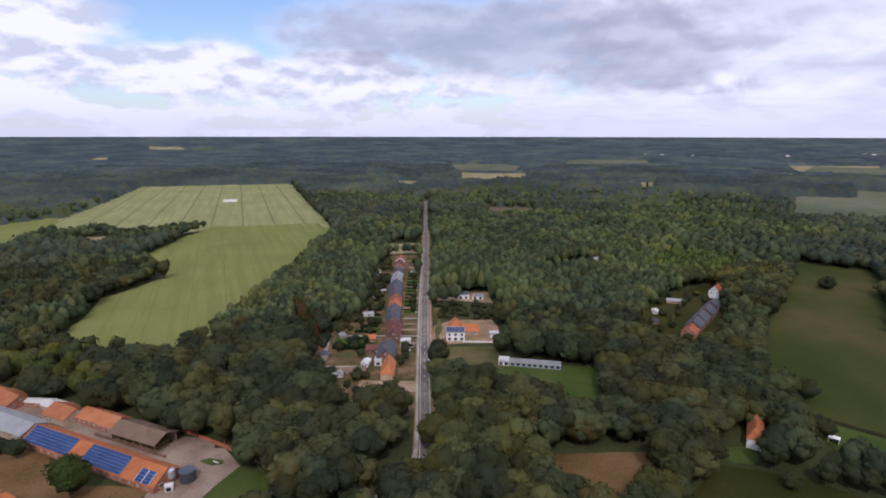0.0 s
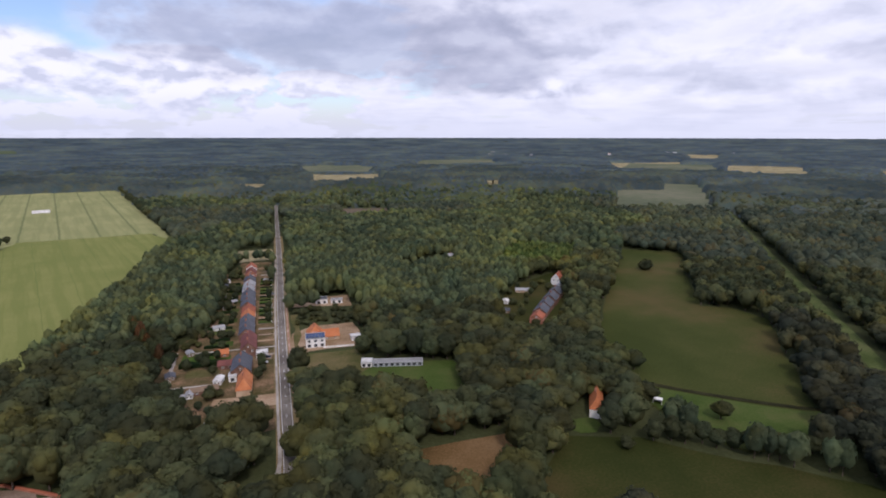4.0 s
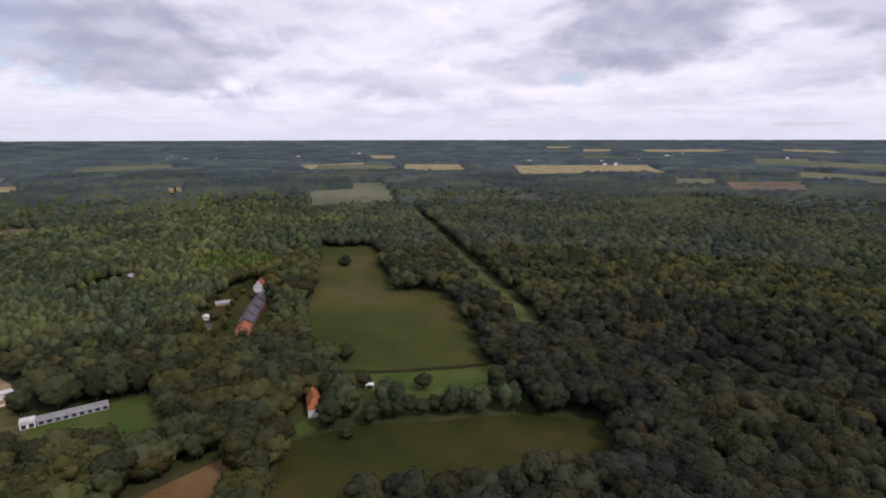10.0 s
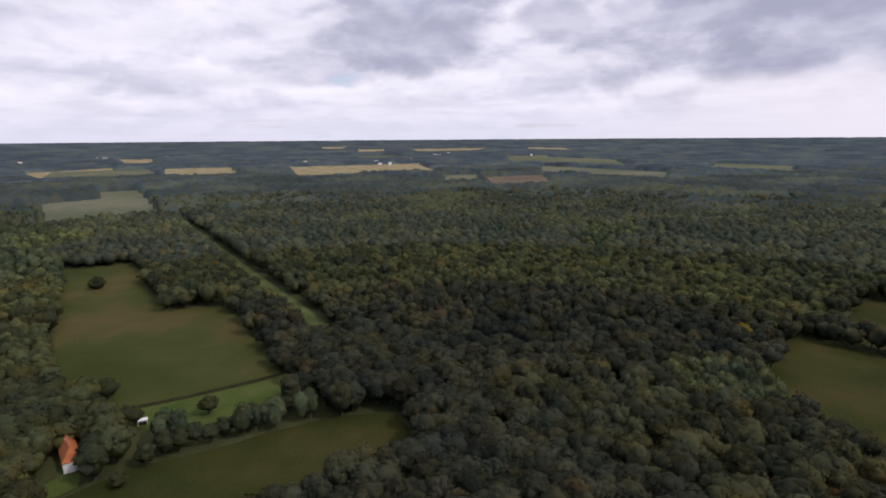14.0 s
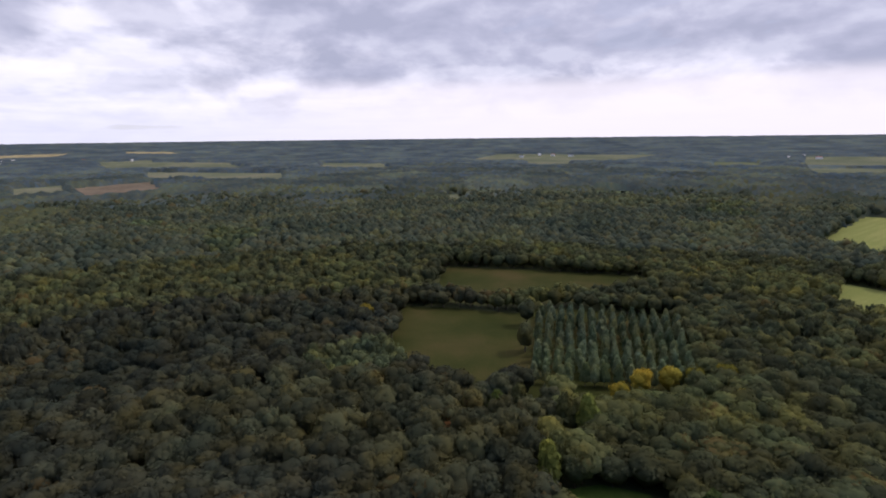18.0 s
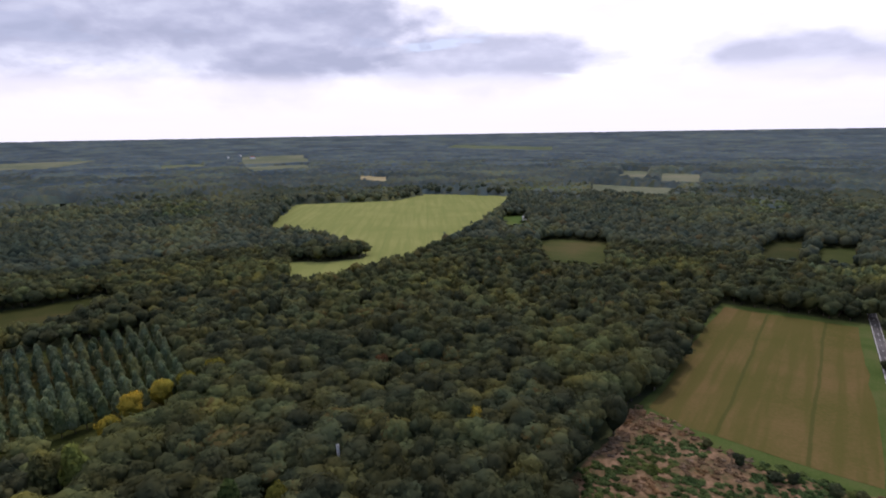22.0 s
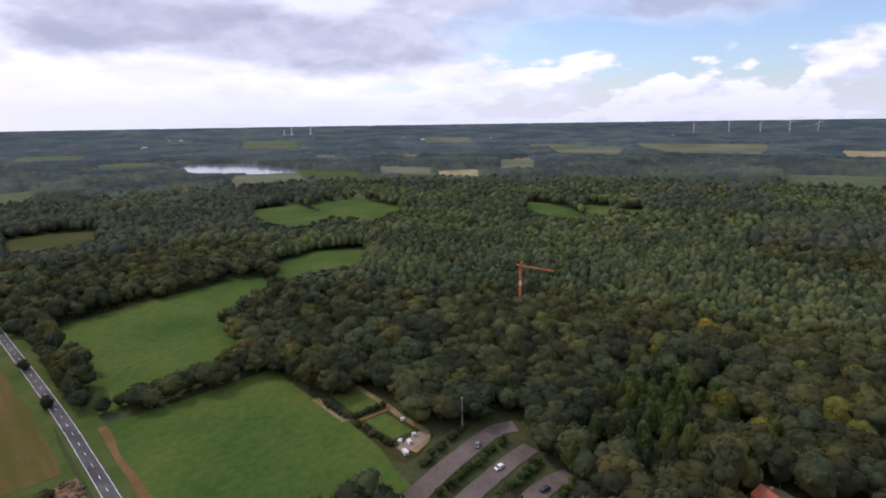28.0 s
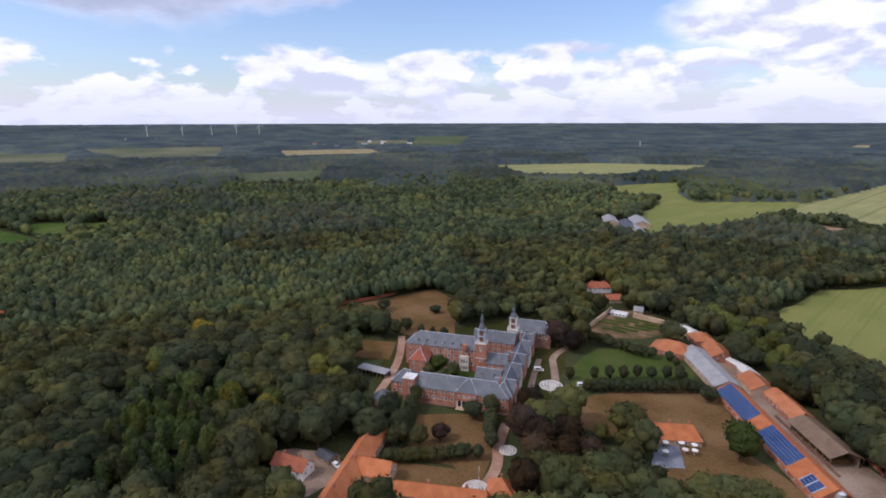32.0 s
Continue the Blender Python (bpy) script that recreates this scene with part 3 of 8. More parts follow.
# far fields: surface and four corners (far left, far right, near right, near left)
FAR_FIELDS = [
    ("stubble", (72, 1926, 289, 1930, 243, 1625, 61, 1622)),
    ("meadow", (17, 2518, 338, 2524, 273, 2039, 14, 2034)),
    ("heath", (70, 1016, 180, 1017, 157, 883, 61, 882)),
    ("stubble", (1509, 2369, 1853, 2323, 1571, 1966, 1250, 1959)),
    ("stubble", (554, 1564, 598, 1565, 523, 1368, 485, 1368)),
    ("stubble", (-1878, 3572, -1669, 3651, -1559, 3409, -1758, 3342)),
    ("dull", (-1619, 3580, -1476, 3626, -1389, 3411, -1526, 3372)),
    ("stubble", (-1778, 2818, -1680, 2846, -1561, 2643, -1655, 2622)),
    ("stubble", (-154, 1612, -71, 1613, -63, 1426, -136, 1425)),
    ("meadow", (633, 2880, 1058, 2846, 900, 2417, 531, 2413)),
    ("stubble", (75, 1969, 270, 1793, 230, 1535, 63, 1685)),
    ("meadow", (104, 2608, 324, 2417, 259, 1942, 82, 2101)),
    ("stubble", (1857, 2074, 2102, 1842, 1672, 1465, 1474, 1647)),
    ("stubble", (2198, 1558, 2630, 1102, 1993, 833, 1635, 1158)),
    ("meadow", (1820, 697, 1926, 602, 1616, 504, 1528, 584)),
    ("heath", (1775, 539, 1973, 361, 1581, 288, 1422, 430)),
    ("meadow", (1539, 2356, 1846, 2084, 1522, 1718, 1272, 1948)),
    ("meadow", (3278, 858, 3402, 638, 2883, 538, 2740, 715)),
    ("stubble", (3482, 1997, 3596, 1816, 3398, 1716, 3286, 1884)),
    ("stubble", (3652, 1636, 3870, 1198, 3671, 1136, 3450, 1544)),
    ("stubble", (2217, 2744, 2324, 2649, 2106, 2401, 2010, 2488)),
    ("dull", (3031, 1736, 3193, 1508, 2994, 1414, 2835, 1623)),
    ("stubble", (3518, 2332, 3628, 2170, 3491, 2088, 3384, 2242)),
    ("meadow", (3250, -1238, 2698, -2015, 2270, -1697, 2750, -1047)),
    ("fresh", (2725, -1299, 2603, -1473, 2187, -1238, 2294, -1093)),
    ("meadow", (2138, -2491, 1828, -2774, 1470, -2236, 1688, -1969)),
    ("meadow", (1576, -1901, 1438, -2093, 1219, -1776, 1332, -1609)),
    ("meadow", (2525, 474, 2205, -33, 1821, -26, 2077, 392)),
    ("meadow", (2905, -231, 2734, -536, 2302, -450, 2482, -197)),
    ("meadow", (3323, 856, 3113, 214, 2632, 183, 2915, 754)),
    ("fresh", (1219, -379, 1200, -414, 1010, -348, 1026, -319)),
    ("dull", (1157, -735, 1117, -805, 964, -695, 998, -634)),
    ("dull", (2088, -1920, 1946, -2090, 1692, -1818, 1808, -1663)),
    ("stubble", (3994, 880, 3957, 579, 3787, 555, 3837, 846)),
    ("furrow", (144, -1407, -50, -1339, -41, -1102, 119, -1154)),
    ("fresh", (-32, -1792, -147, -1745, -119, -1427, -26, -1463)),
    ("fresh", (79, -1891, 4, -1859, 4, -1550, 67, -1576)),
    ("dull", (-469, -1390, -575, -1350, -454, -1063, -369, -1092)),
    ("dull", (-1158, -2842, -1395, -2690, -1229, -2368, -1021, -2505)),
    ("dull", (1254, -3661, 555, -3560, 508, -3250, 1165, -3398)),
    ("dull", (-1080, -2079, -1256, -1980, -1082, -1705, -929, -1786)),
    ("furrow", (-986, -1225, -1181, -1150, -920, -893, -764, -946)),
    ("heath", (-2034, -778, -1828, -787, -1586, -692, -1494, -574)),
    ("stubble", (-1405, -709, -1315, -794, -1241, -708, -1289, -626)),
    ("stubble", (848, -1559, 741, -1524, 652, -1338, 745, -1368)),
    ("meadow", (-1840, -1719, -1847, -1601, -1566, -1358, -1559, -1458)),
    ("heath", (-1989, -1412, -1995, -1266, -1741, -1106, -1734, -1231)),
    ("stubble", (-1331, -784, -1344, -654, -1154, -563, -1143, -674)),
    ("furrow", (-1805, -823, -1814, -682, -1381, -520, -1372, -627)),
    ("meadow", (-2755, -939, -2777, -616, -2061, -458, -2052, -701)),
    ("meadow", (-2907, -1153, -2942, -842, -2634, -754, -2617, -1039)),
    ("meadow", (-3188, -2011, -3288, -1680, -2845, -1456, -2783, -1758)),
    ("meadow", (-3053, -549, -3061, 3, -2267, 3, -2259, -407)),
    ("stubble", (-2656, 194, -2643, 733, -2203, 612, -2191, 161)),
    ("meadow", (-3303, 737, -3238, 1087, -2901, 975, -2942, 658)),
    ("dull", (-3501, 1173, -3400, 1504, -2701, 1200, -2736, 921)),
    ("meadow", (-1411, -1024, -1425, -864, -1178, -716, -1165, -847)),
    ("dull", (-2427, -2836, -2584, -2505, -2073, -2016, -1996, -2341)),
    ("dull", (-1522, 34, -1541, 253, -1232, 203, -1215, 28)),
]


def strip_mesh(name, a, b, n, lift, mat):
    """A sheet between two lines of points, laid on the land."""
    v, f = [], []
    for i, (p, q) in enumerate(zip(a, b)):
        for j in range(n + 1):
            x, y = p[0] + (q[0] - p[0]) * j / n, p[1] + (q[1] - p[1]) * j / n
            v.append((x, y, float(earth(np.array(math.hypot(x, y)))) + lift))
    for i in range(len(a) - 1):
        for j in range(n):
            k = i * (n + 1) + j
            f.append((k, k + 1, k + n + 2, k + n + 1))
    ob = mesh_object(name, v, f, [mat])
    if ob.data.polygons[0].normal.z < 0:
        ob.data.flip_normals()
    return ob


FAR_NAME = {"stubble": "far_stubble", "meadow": "far_meadow", "heath": "far_heath", "dull": "far_pasture", "fresh": "far_grass", "furrow": "far_crop"}
for k, (kind, c) in enumerate(FAR_FIELDS):
    p = [np.array(c[i:i + 2], float) for i in (0, 2, 4, 6)]
    w = p[1] - p[0]
    p = [q + w * rng_f.uniform(-0.13, 0.13) for q in p]
    n = 10
    near = [p[3] + (p[2] - p[3]) * i / n + rng_f.uniform(-9, 9, 2) * (0 < i < n) for i in range(n + 1)]
    back = [p[0] + (p[1] - p[0]) * i / n + rng_f.uniform(-9, 9, 2) * (0 < i < n) for i in range(n + 1)]
    OUTLINES.append(np.array(near + back[::-1]))
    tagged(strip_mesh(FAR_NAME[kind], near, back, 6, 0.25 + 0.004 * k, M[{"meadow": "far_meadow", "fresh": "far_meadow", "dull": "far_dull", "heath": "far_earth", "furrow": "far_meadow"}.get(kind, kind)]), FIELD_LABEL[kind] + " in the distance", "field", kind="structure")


def smooth_line(pts, step=8.0):
    """A Catmull-Rom line through the points."""
    p = [np.array(q, float) for q in pts]
    p = [2 * p[0] - p[1]] + p + [2 * p[-1] - p[-2]]
    out = []
    for i in range(1, len(p) - 2):
        n = max(2, int(np.linalg.norm(p[i + 1] - p[i]) / step))
        for j in range(n):
            t = j / n
            out.append(0.5 * (2 * p[i] + (p[i + 1] - p[i - 1]) * t + (2 * p[i - 1] - 5 * p[i] + 4 * p[i + 1] - p[i + 2]) * t * t
                              + (3 * p[i] - p[i - 1] - 3 * p[i + 1] + p[i + 2]) * t ** 3))
    out.append(p[-2])
    return np.array(out)


def sides(line, left, right):
    d = np.gradient(line, axis=0)
    d /= np.linalg.norm(d, axis=1)[:, None]
    n = np.stack([-d[:, 1], d[:, 0]], -1)
    return line + n * left, line + n * right


MAIN_ROAD = smooth_line([(-49, 1600), (-31, 1000), (-18.6, 606), (-14.6, 440), (-11.8, 344), (-9.0, 263), (-7.3, 215), (-8, 160), (-24, 60), (-52, -60),
                         (-80, -156), (-92.5, -200), (-101, -231), (-109.7, -263), (-124.6, -323), (-146, -413), (-176, -540), (-225, -740), (-300, -1050)])
RIDE = smooth_line([(318, 216), (352, 262), (418, 357), (556, 550), (750, 820), (900, 1030)], 20)
# small yards cleared round single houses and masts: x, y, radius
YARDS = [(-262, 62, 10), (-255, 59, 8), (-230, 57, 9), (-222, 55, 7), (-245, 60, 8), (-166, 92, 8), (-173, 96, 7), (-318, 794, 13), (-300, 798, 13), (-282, 802, 13), (-265, 806, 13), (-247, 810, 13), (-230, 813, 13), (-212, 817, 13), (-322, 251, 13), (-334, 259, 12), (-304, 250, 10), (-310, 255, 9), (-346, 217, 8), (-155, -113, 10), (-160, -108, 8), (136, 219, 10), (129, 207, 7), (-343, 268, 15), (-318, 261, 12), (-366, 231, 8), (-352, -141, 5), (-192.7, -103.5, 3), (106, -166, 4), (-41, 250, 12), (-580, 470, 34),
         (-550, 470, 40), (-510, 452, 34), (-488, 440, 24), (-62, 284, 7), (-185, 36, 22), (-165, 25, 12), (-162, 58, 20), (-155, 78, 16), (-196, 16, 13), (-160, 167, 17), (-100, 192, 14),
         (-264, 85, 14), (-276, 70, 14), (165, -814, 14), (-186, -48, 6), (-246.6, 234, 11), (-248.5, 254, 12), (-238, 255, 9), (-262, 208, 9), (18, 402, 24), (34, 414, 14), (-2, 408, 10), (-46, 585, 16), (165, 211, 9), (171, 219, 7), (158, 203, 6), (110, 532, 14), (130, 540, 15), (150, 544, 15), (168, 548, 13), (0, 335, 10), (0, 320, 8), (32, 338, 12), (14, 337, 9), (6, 336, 7), (-2, 343, 6), (20, 344, 8), (40, 350, 10), (24, 332, 9), (2, 352, 9), (-99, 172, 16), (-84, 176, 14), (-112, 176, 10), (-70, 180, 10), (-178, -106, 9), (-166, -107, 8), (-190, -106, 7), (-200, -150, 8), (124, 203, 9), (131, 211, 8), (-233, 79.4, 9), (-238.7, 69.6, 8), (-223.7, 86.1, 7), (-213.8, 93.6, 6), (-216.1, 144.3, 9), (-198.3, 140.6, 11), (-204.3, 157.8, 11), (-207, 129, 6), (-229.8, 72.5, 6)]
CORRIDORS = [(RIDE, 11.0), (MAIN_ROAD[(MAIN_ROAD[:, 1] > 222) & (MAIN_ROAD[:, 1] < 620)], 6.6), (MAIN_ROAD[MAIN_ROAD[:, 1] > 600], 9.5), (MAIN_ROAD[(MAIN_ROAD[:, 1] < 226) & (MAIN_ROAD[:, 1] > -480)], 2.4), (MAIN_ROAD[(MAIN_ROAD[:, 1] < -120) & (MAIN_ROAD[:, 1] > -432)], 6.0), (smooth_line([(-182, 217), (-96, 178)]), 17.0), (smooth_line([(-180, 241), (-112, 212)]), 6.5),
             (smooth_line([(-188, 222), (-246, 248)]), 15.0), (smooth_line([(-275, 203), (-232, 222)]), 12.0), (MAIN_ROAD[(MAIN_ROAD[:, 1] < -128) & (MAIN_ROAD[:, 1] > -262)], 13.0)]


def off_line(line, x, y):
    """Distance of points from a line."""
    best = np.full(x.shape, 1e9)
    for a, b in zip(line[:-1], line[1:]):
        d = b - a
        t = np.clip(((x - a[0]) * d[0] + (y - a[1]) * d[1]) / (d @ d), 0, 1)
        best = np.minimum(best, np.hypot(x - a[0] - t * d[0], y - a[1] - t * d[1]))
    return best


def open_land(x, y):
    """True where no wood grows."""
    o = np.zeros(x.shape, bool)
    for q in OUTLINES:
        o |= inside(q, x, y)
    for cx, cy, r in YARDS:
        o |= np.hypot(x - cx, y - cy) < r
    for line, w in CORRIDORS:
        near = np.hypot(x, y) < 1100
        o[near] |= off_line(line[::4], x[near], y[near]) < w
    return o


def ico(level):
    bm = bmesh.new()
    bmesh.ops.create_icosphere(bm, subdivisions=level, radius=1)
    v = np.array([q.co[:] for q in bm.verts])
    f = np.array([[w.index for w in q.verts] for q in bm.faces])
    bm.free()
    return v, f


SPOTS = []      # where single trees stand: x, y, width
ICO = {k: ico(k) for k in (1, 2)}
rng = np.random.default_rng(7)


def taper(r0, r1, h, sides):
    a = np.arange(sides) / sides * 2 * np.pi
    c = np.stack([np.cos(a), np.sin(a)], -1)
    v = np.concatenate([np.c_[c * r0, np.zeros(sides)], np.c_[c * r1, np.full(sides, h)]])
    i = np.arange(sides)
    k = (i + 1) % sides
    f = np.concatenate([np.stack([i, k, i + sides], -1), np.stack([k, k + sides, i + sides], -1)])
    return v, f


def merge(parts):
    vs, fs, ms, n = [], [], [], 0
    for v, f, m in parts:
        vs.append(v), fs.append(f + n), ms.append(np.full(len(f), m))
        n += len(v)
    return np.concatenate(vs), np.concatenate(fs), np.concatenate(ms)


def sprays(centres, sizes, count, size):
    """Single sprays of leaves, as small tilted triangles, over a set of clumps."""
    k = rng.integers(0, len(centres), count)
    d = rng.normal(size=(count, 3))
    d[:, 2] = np.abs(d[:, 2]) * 0.9 + 0.05
    d /= np.linalg.norm(d, axis=1)[:, None]
    c = centres[k] + d * sizes[k] * rng.uniform(0.94, 1.24, (count, 1))
    t = np.cross(d, rng.normal(size=(count, 3)))
    t /= np.linalg.norm(t, axis=1)[:, None]
    b = np.cross(d, t) + d * rng.uniform(-0.9, 0.9, (count, 1))
    s = size * rng.uniform(0.6, 1.35, (count, 1))
    v = np.stack([c + t * s, c - t * s * 0.6 + b * s * 0.8, c - t * s * 0.5 - b * s * 0.8], 1).reshape(-1, 3)
    return v, np.arange(count * 3).reshape(-1, 3), 0


def broad_crown(blobs, level, jitter, leaves=0, size=0.07):
    """A domed crown, one unit high and one across: a core with rounded clumps over it, under sprays of leaves."""
    if blobs == 1:
        cs, ss = [np.array([0, 0, 0.55])], [np.array([0.52, 0.52, 0.46])]
    else:
        cs, ss = [np.array([0, 0, 0.54])], [np.array([0.36, 0.36, 0.37])]
        for i in range(blobs - 1):
            up = 1 - (i + 0.5) / (blobs - 1) * 1.35         # from the top of the dome down to its skirt
            a = i * 2.4 + rng.uniform(-0.4, 0.4)
            out = math.sqrt(max(0.0, 1 - up * up)) * rng.uniform(0.20, 0.31)
            cs.append(np.array([math.cos(a) * out, math.sin(a) * out, 0.55 + 0.23 * up + rng.uniform(-0.05, 0.07)]))
            ss.append(np.array([1, 1, 0.8]) * rng.uniform(0.15, 0.25) * (1.15 if blobs < 8 else 1.0))
    parts = []
    for i, (c, s) in enumerate(zip(cs, ss)):
        v, f = ICO[level + (1 if i == 0 and blobs > 8 else 0)]
        parts.append((v * s * (1 + rng.uniform(-jitter, jitter, (len(v), 1))) + c, f, 0))
    if leaves:
        parts.append(sprays(np.array(cs), np.array(ss), leaves, size))
    return merge(parts)


def pine_crown(sides, jitter, leaves, size):
    """A pointed crown of two whorls, wide in the middle and narrowing to its tip."""
    a = np.arange(sides) / sides * 2 * np.pi
    vs = []
    for z, r in ((0.28, 0.30), (0.50, 0.48), (0.79, 0.38)):
        k = 1 + rng.uniform(-jitter, jitter, sides)
        vs.append(np.stack([np.cos(a) * r * k, np.sin(a) * r * k, z + rng.uniform(-0.05, 0.05, sides)], -1))
    v = np.concatenate(vs + [[[rng.uniform(-0.05, 0.05), rng.uniform(-0.05, 0.05), 1.0]]])
    i, k = np.arange(sides), (np.arange(sides) + 1) % sides
    f = []
    for b in (0, sides):
        f += [np.stack([i + b, k + b, i + b + sides], -1), np.stack([k + b, k + b + sides, i + b + sides], -1)]
    f.append(np.stack([i + 2 * sides, k + 2 * sides, np.full(sides, 3 * sides)], -1))
    return merge([(v, np.concatenate(f), 0), sprays(np.array([[0, 0, 0.52], [0, 0, 0.72]]), np.array([[0.46, 0.46, 0.22], [0.36, 0.36, 0.22]]), leaves, size)])


def spire_crown(tiers, level, jitter, wide, leaves=0, size=0.1, tip=0.55):
    """A narrow crown of stacked clumps."""
    parts, cs, ss = [], [], []
    for i in range(tiers):
        v, f = ICO[level]
        u = i / max(1, tiers - 1)
        s = np.array([wide * (1 - tip * u), wide * (1 - tip * u), 0.62 / tiers + 0.06])
        c = np.array([rng.uniform(-0.07, 0.07), rng.uniform(-0.07, 0.07), 0.34 + 0.48 * u])
        cs.append(c), ss.append(s)
        parts.append((v * s * (1 + rng.uniform(-jitter, jitter, (len(v), 1))) + c, f, 0))
    if leaves:
        parts.append(sprays(np.array(cs), np.array(ss), leaves, size))
    return merge(parts)


def whole_tree(crown, sides=4):
    v, f, m = crown
    tv, tf = taper(0.035, 0.02, 0.5, sides)
    return merge([(v, f, 0), (tv, tf, 1)])


def plant(name, label, xy, heights, widths, kinds, mats, base=0.0):
    """One mesh of many trees."""
    V, F, I, T, n = [], [], [], [], 0
    pick = rng.integers(0, len(kinds), len(xy))
    tones = rng.random(len(xy))
    for k, (v, f, m) in enumerate(kinds):
        s = np.flatnonzero(pick == k)
        if not len(s):
            continue
        a = rng.uniform(0, 2 * np.pi, len(s))
        ca, sa = np.cos(a)[:, None], np.sin(a)[:, None]
        w, h = widths[s][:, None], heights[s][:, None]
        x = (v[:, 0] * ca - v[:, 1] * sa) * w + xy[s, 0][:, None]
        y = (v[:, 0] * sa + v[:, 1] * ca) * w + xy[s, 1][:, None]
        z = v[:, 2] * h + base
        V.append(np.stack([x, y, z], -1).reshape(-1, 3))
        F.append((f[None] + (np.arange(len(s)) * len(v))[:, None, None] + n).reshape(-1, 3))
        I.append(np.tile(m, len(s)))
        own = np.repeat(rng.uniform(-0.16, 0.16, len(v) // 3 + 1), 3)[:len(v)]
        T.append((tones[s][:, None] + own[None]).ravel())
        n += len(s) * len(v)
    ob = mesh_object(name, np.concatenate(V), np.concatenate(F), mats, True, np.concatenate(I), np.concatenate(T))
    return tagged(ob, label, "forest", kind="stuff")


def scatter(r0, r1, gap, keep):
    """Jittered places in a ring, thinned by keep(x, y)."""
    n = int(r1 / gap) + 1
    k = int(n / 0.87) + 2
    i, j = np.meshgrid(np.arange(-n - 1, n + 2), np.arange(-k, k + 1))
    x = (i + 0.5 * (j % 2)) * gap + rng.uniform(-0.32, 0.32, i.shape) * gap
    y = j * gap * 0.87 + rng.uniform(-0.32, 0.32, i.shape) * gap
    x, y = x.ravel(), y.ravel()
    r = np.hypot(x, y)
    ok = (r > r0) & (r < r1)
    x, y = x[ok], y[ok]
    ok = keep(x, y)
    return np.stack([x[ok], y[ok]], -1)


def patches(x, y, size, seed):
    """Smooth random values in 0..1 over the land."""
    g = np.random.default_rng(seed).random((64, 64))
    u, w = x / size + 32.5, y / size + 32.5
    i, j = np.floor(u).astype(int) % 64, np.floor(w).astype(int) % 64
    a, b = u - np.floor(u), w - np.floor(w)
    a, b = a * a * (3 - 2 * a), b * b * (3 - 2 * b)
    return (g[i, j] * (1 - a) * (1 - b) + g[(i + 1) % 64, j] * a * (1 - b) + g[i, (j + 1) % 64] * (1 - a) * b + g[(i + 1) % 64, (j + 1) % 64] * a * b)


def piny(x, y):
    """Where pines stand rather than broad-leaved trees."""
    r = np.hypot(x, y)
    a = np.degrees(np.arctan2(x, y))
    north = (a > -4) & (a < 24) & (r > 390) & (r < 900)
    west = (a > -135) & (a < 40) & (r > 380) & (patches(x, y, 170, 3) * 0.7 + np.clip((r - 330) / 500, 0, 0.24) > 0.50)
    return north | west | (patches(x, y, 120, 3) > 0.88)


def in_ring(r0, r1, gap, pines):
    xy = scatter(r0, r1, gap, lambda x, y: ~open_land(x, y) & (piny(x, y) == pines))
    keep = np.ones(len(xy), bool)
    for x, y, w in SPOTS:
        keep &= np.hypot(xy[:, 0] - x, xy[:, 1] - y) > w * 0.42 + 2.4
    return xy[keep]


NEAR_LEAF = [whole_tree(broad_crown(9, 1, 0.2, 225, 0.050)) for _ in range(8)]
MID_LEAF = [whole_tree(broad_crown(4, 1, 0.2, 36, 0.088), 3) for _ in range(8)]
FAR_LEAF = [broad_crown(1, 1, 0.24, 6, 0.14) for _ in range(8)]
NEAR_PINE = [whole_tree(pine_crown(7, 0.32, 110, 0.075), 3) for _ in range(6)] + [whole_tree(broad_crown(4, 1, 0.2, 40, 0.08), 3) for _ in range(4)]
MID_PINE = [pine_crown(5, 0.35, 16, 0.12) for _ in range(8)]
FAR_PINE = [pine_crown(4, 0.35, 8, 0.17) for _ in range(7)]


# ---- roads ----
M["road"] = mottled("worn_asphalt", (0.062, 0.058, 0.057), (0.092, 0.086, 0.084), (0.13, 0.12, 0.117), 0.06, 1.3)
# paler, warmer asphalt for the northern stretch
M["pale_road"] = mottled("pale_asphalt", (0.12, 0.103, 0.088), (0.175, 0.152, 0.130), (0.23, 0.203, 0.175), 0.06, 1.3)
M["path"] = mottled("concrete_path", (0.26, 0.23, 0.20), (0.36, 0.32, 0.28), (0.44, 0.40, 0.35), 0.1, 1.5)
M["red_path"] = mottled("red_paving", (0.24, 0.14, 0.09), (0.34, 0.20, 0.14), (0.42, 0.28, 0.20), 0.1, 1.5)
M["paint"] = mottled("road_paint", (0.55, 0.54, 0.52), (0.72, 0.71, 0.69), (0.82, 0.81, 0.79), 0.3, 2.0)
M["verge"] = mottled("dry_verge", (0.13, 0.10, 0.045), (0.20, 0.15, 0.07), (0.28, 0.21, 0.12), 0.06, 1.0)


def band(name, line, left, right, lift, mat, label="", parent=None, kind="structure"):
    a, b = sides(line, left, right)
    ob = strip_mesh(name, a, b, 1, lift, mat)
    if parent:
        ob.parent = parent
    if label:
        tagged(ob, label, "" if parent else name, kind="" if parent else kind)
    return ob


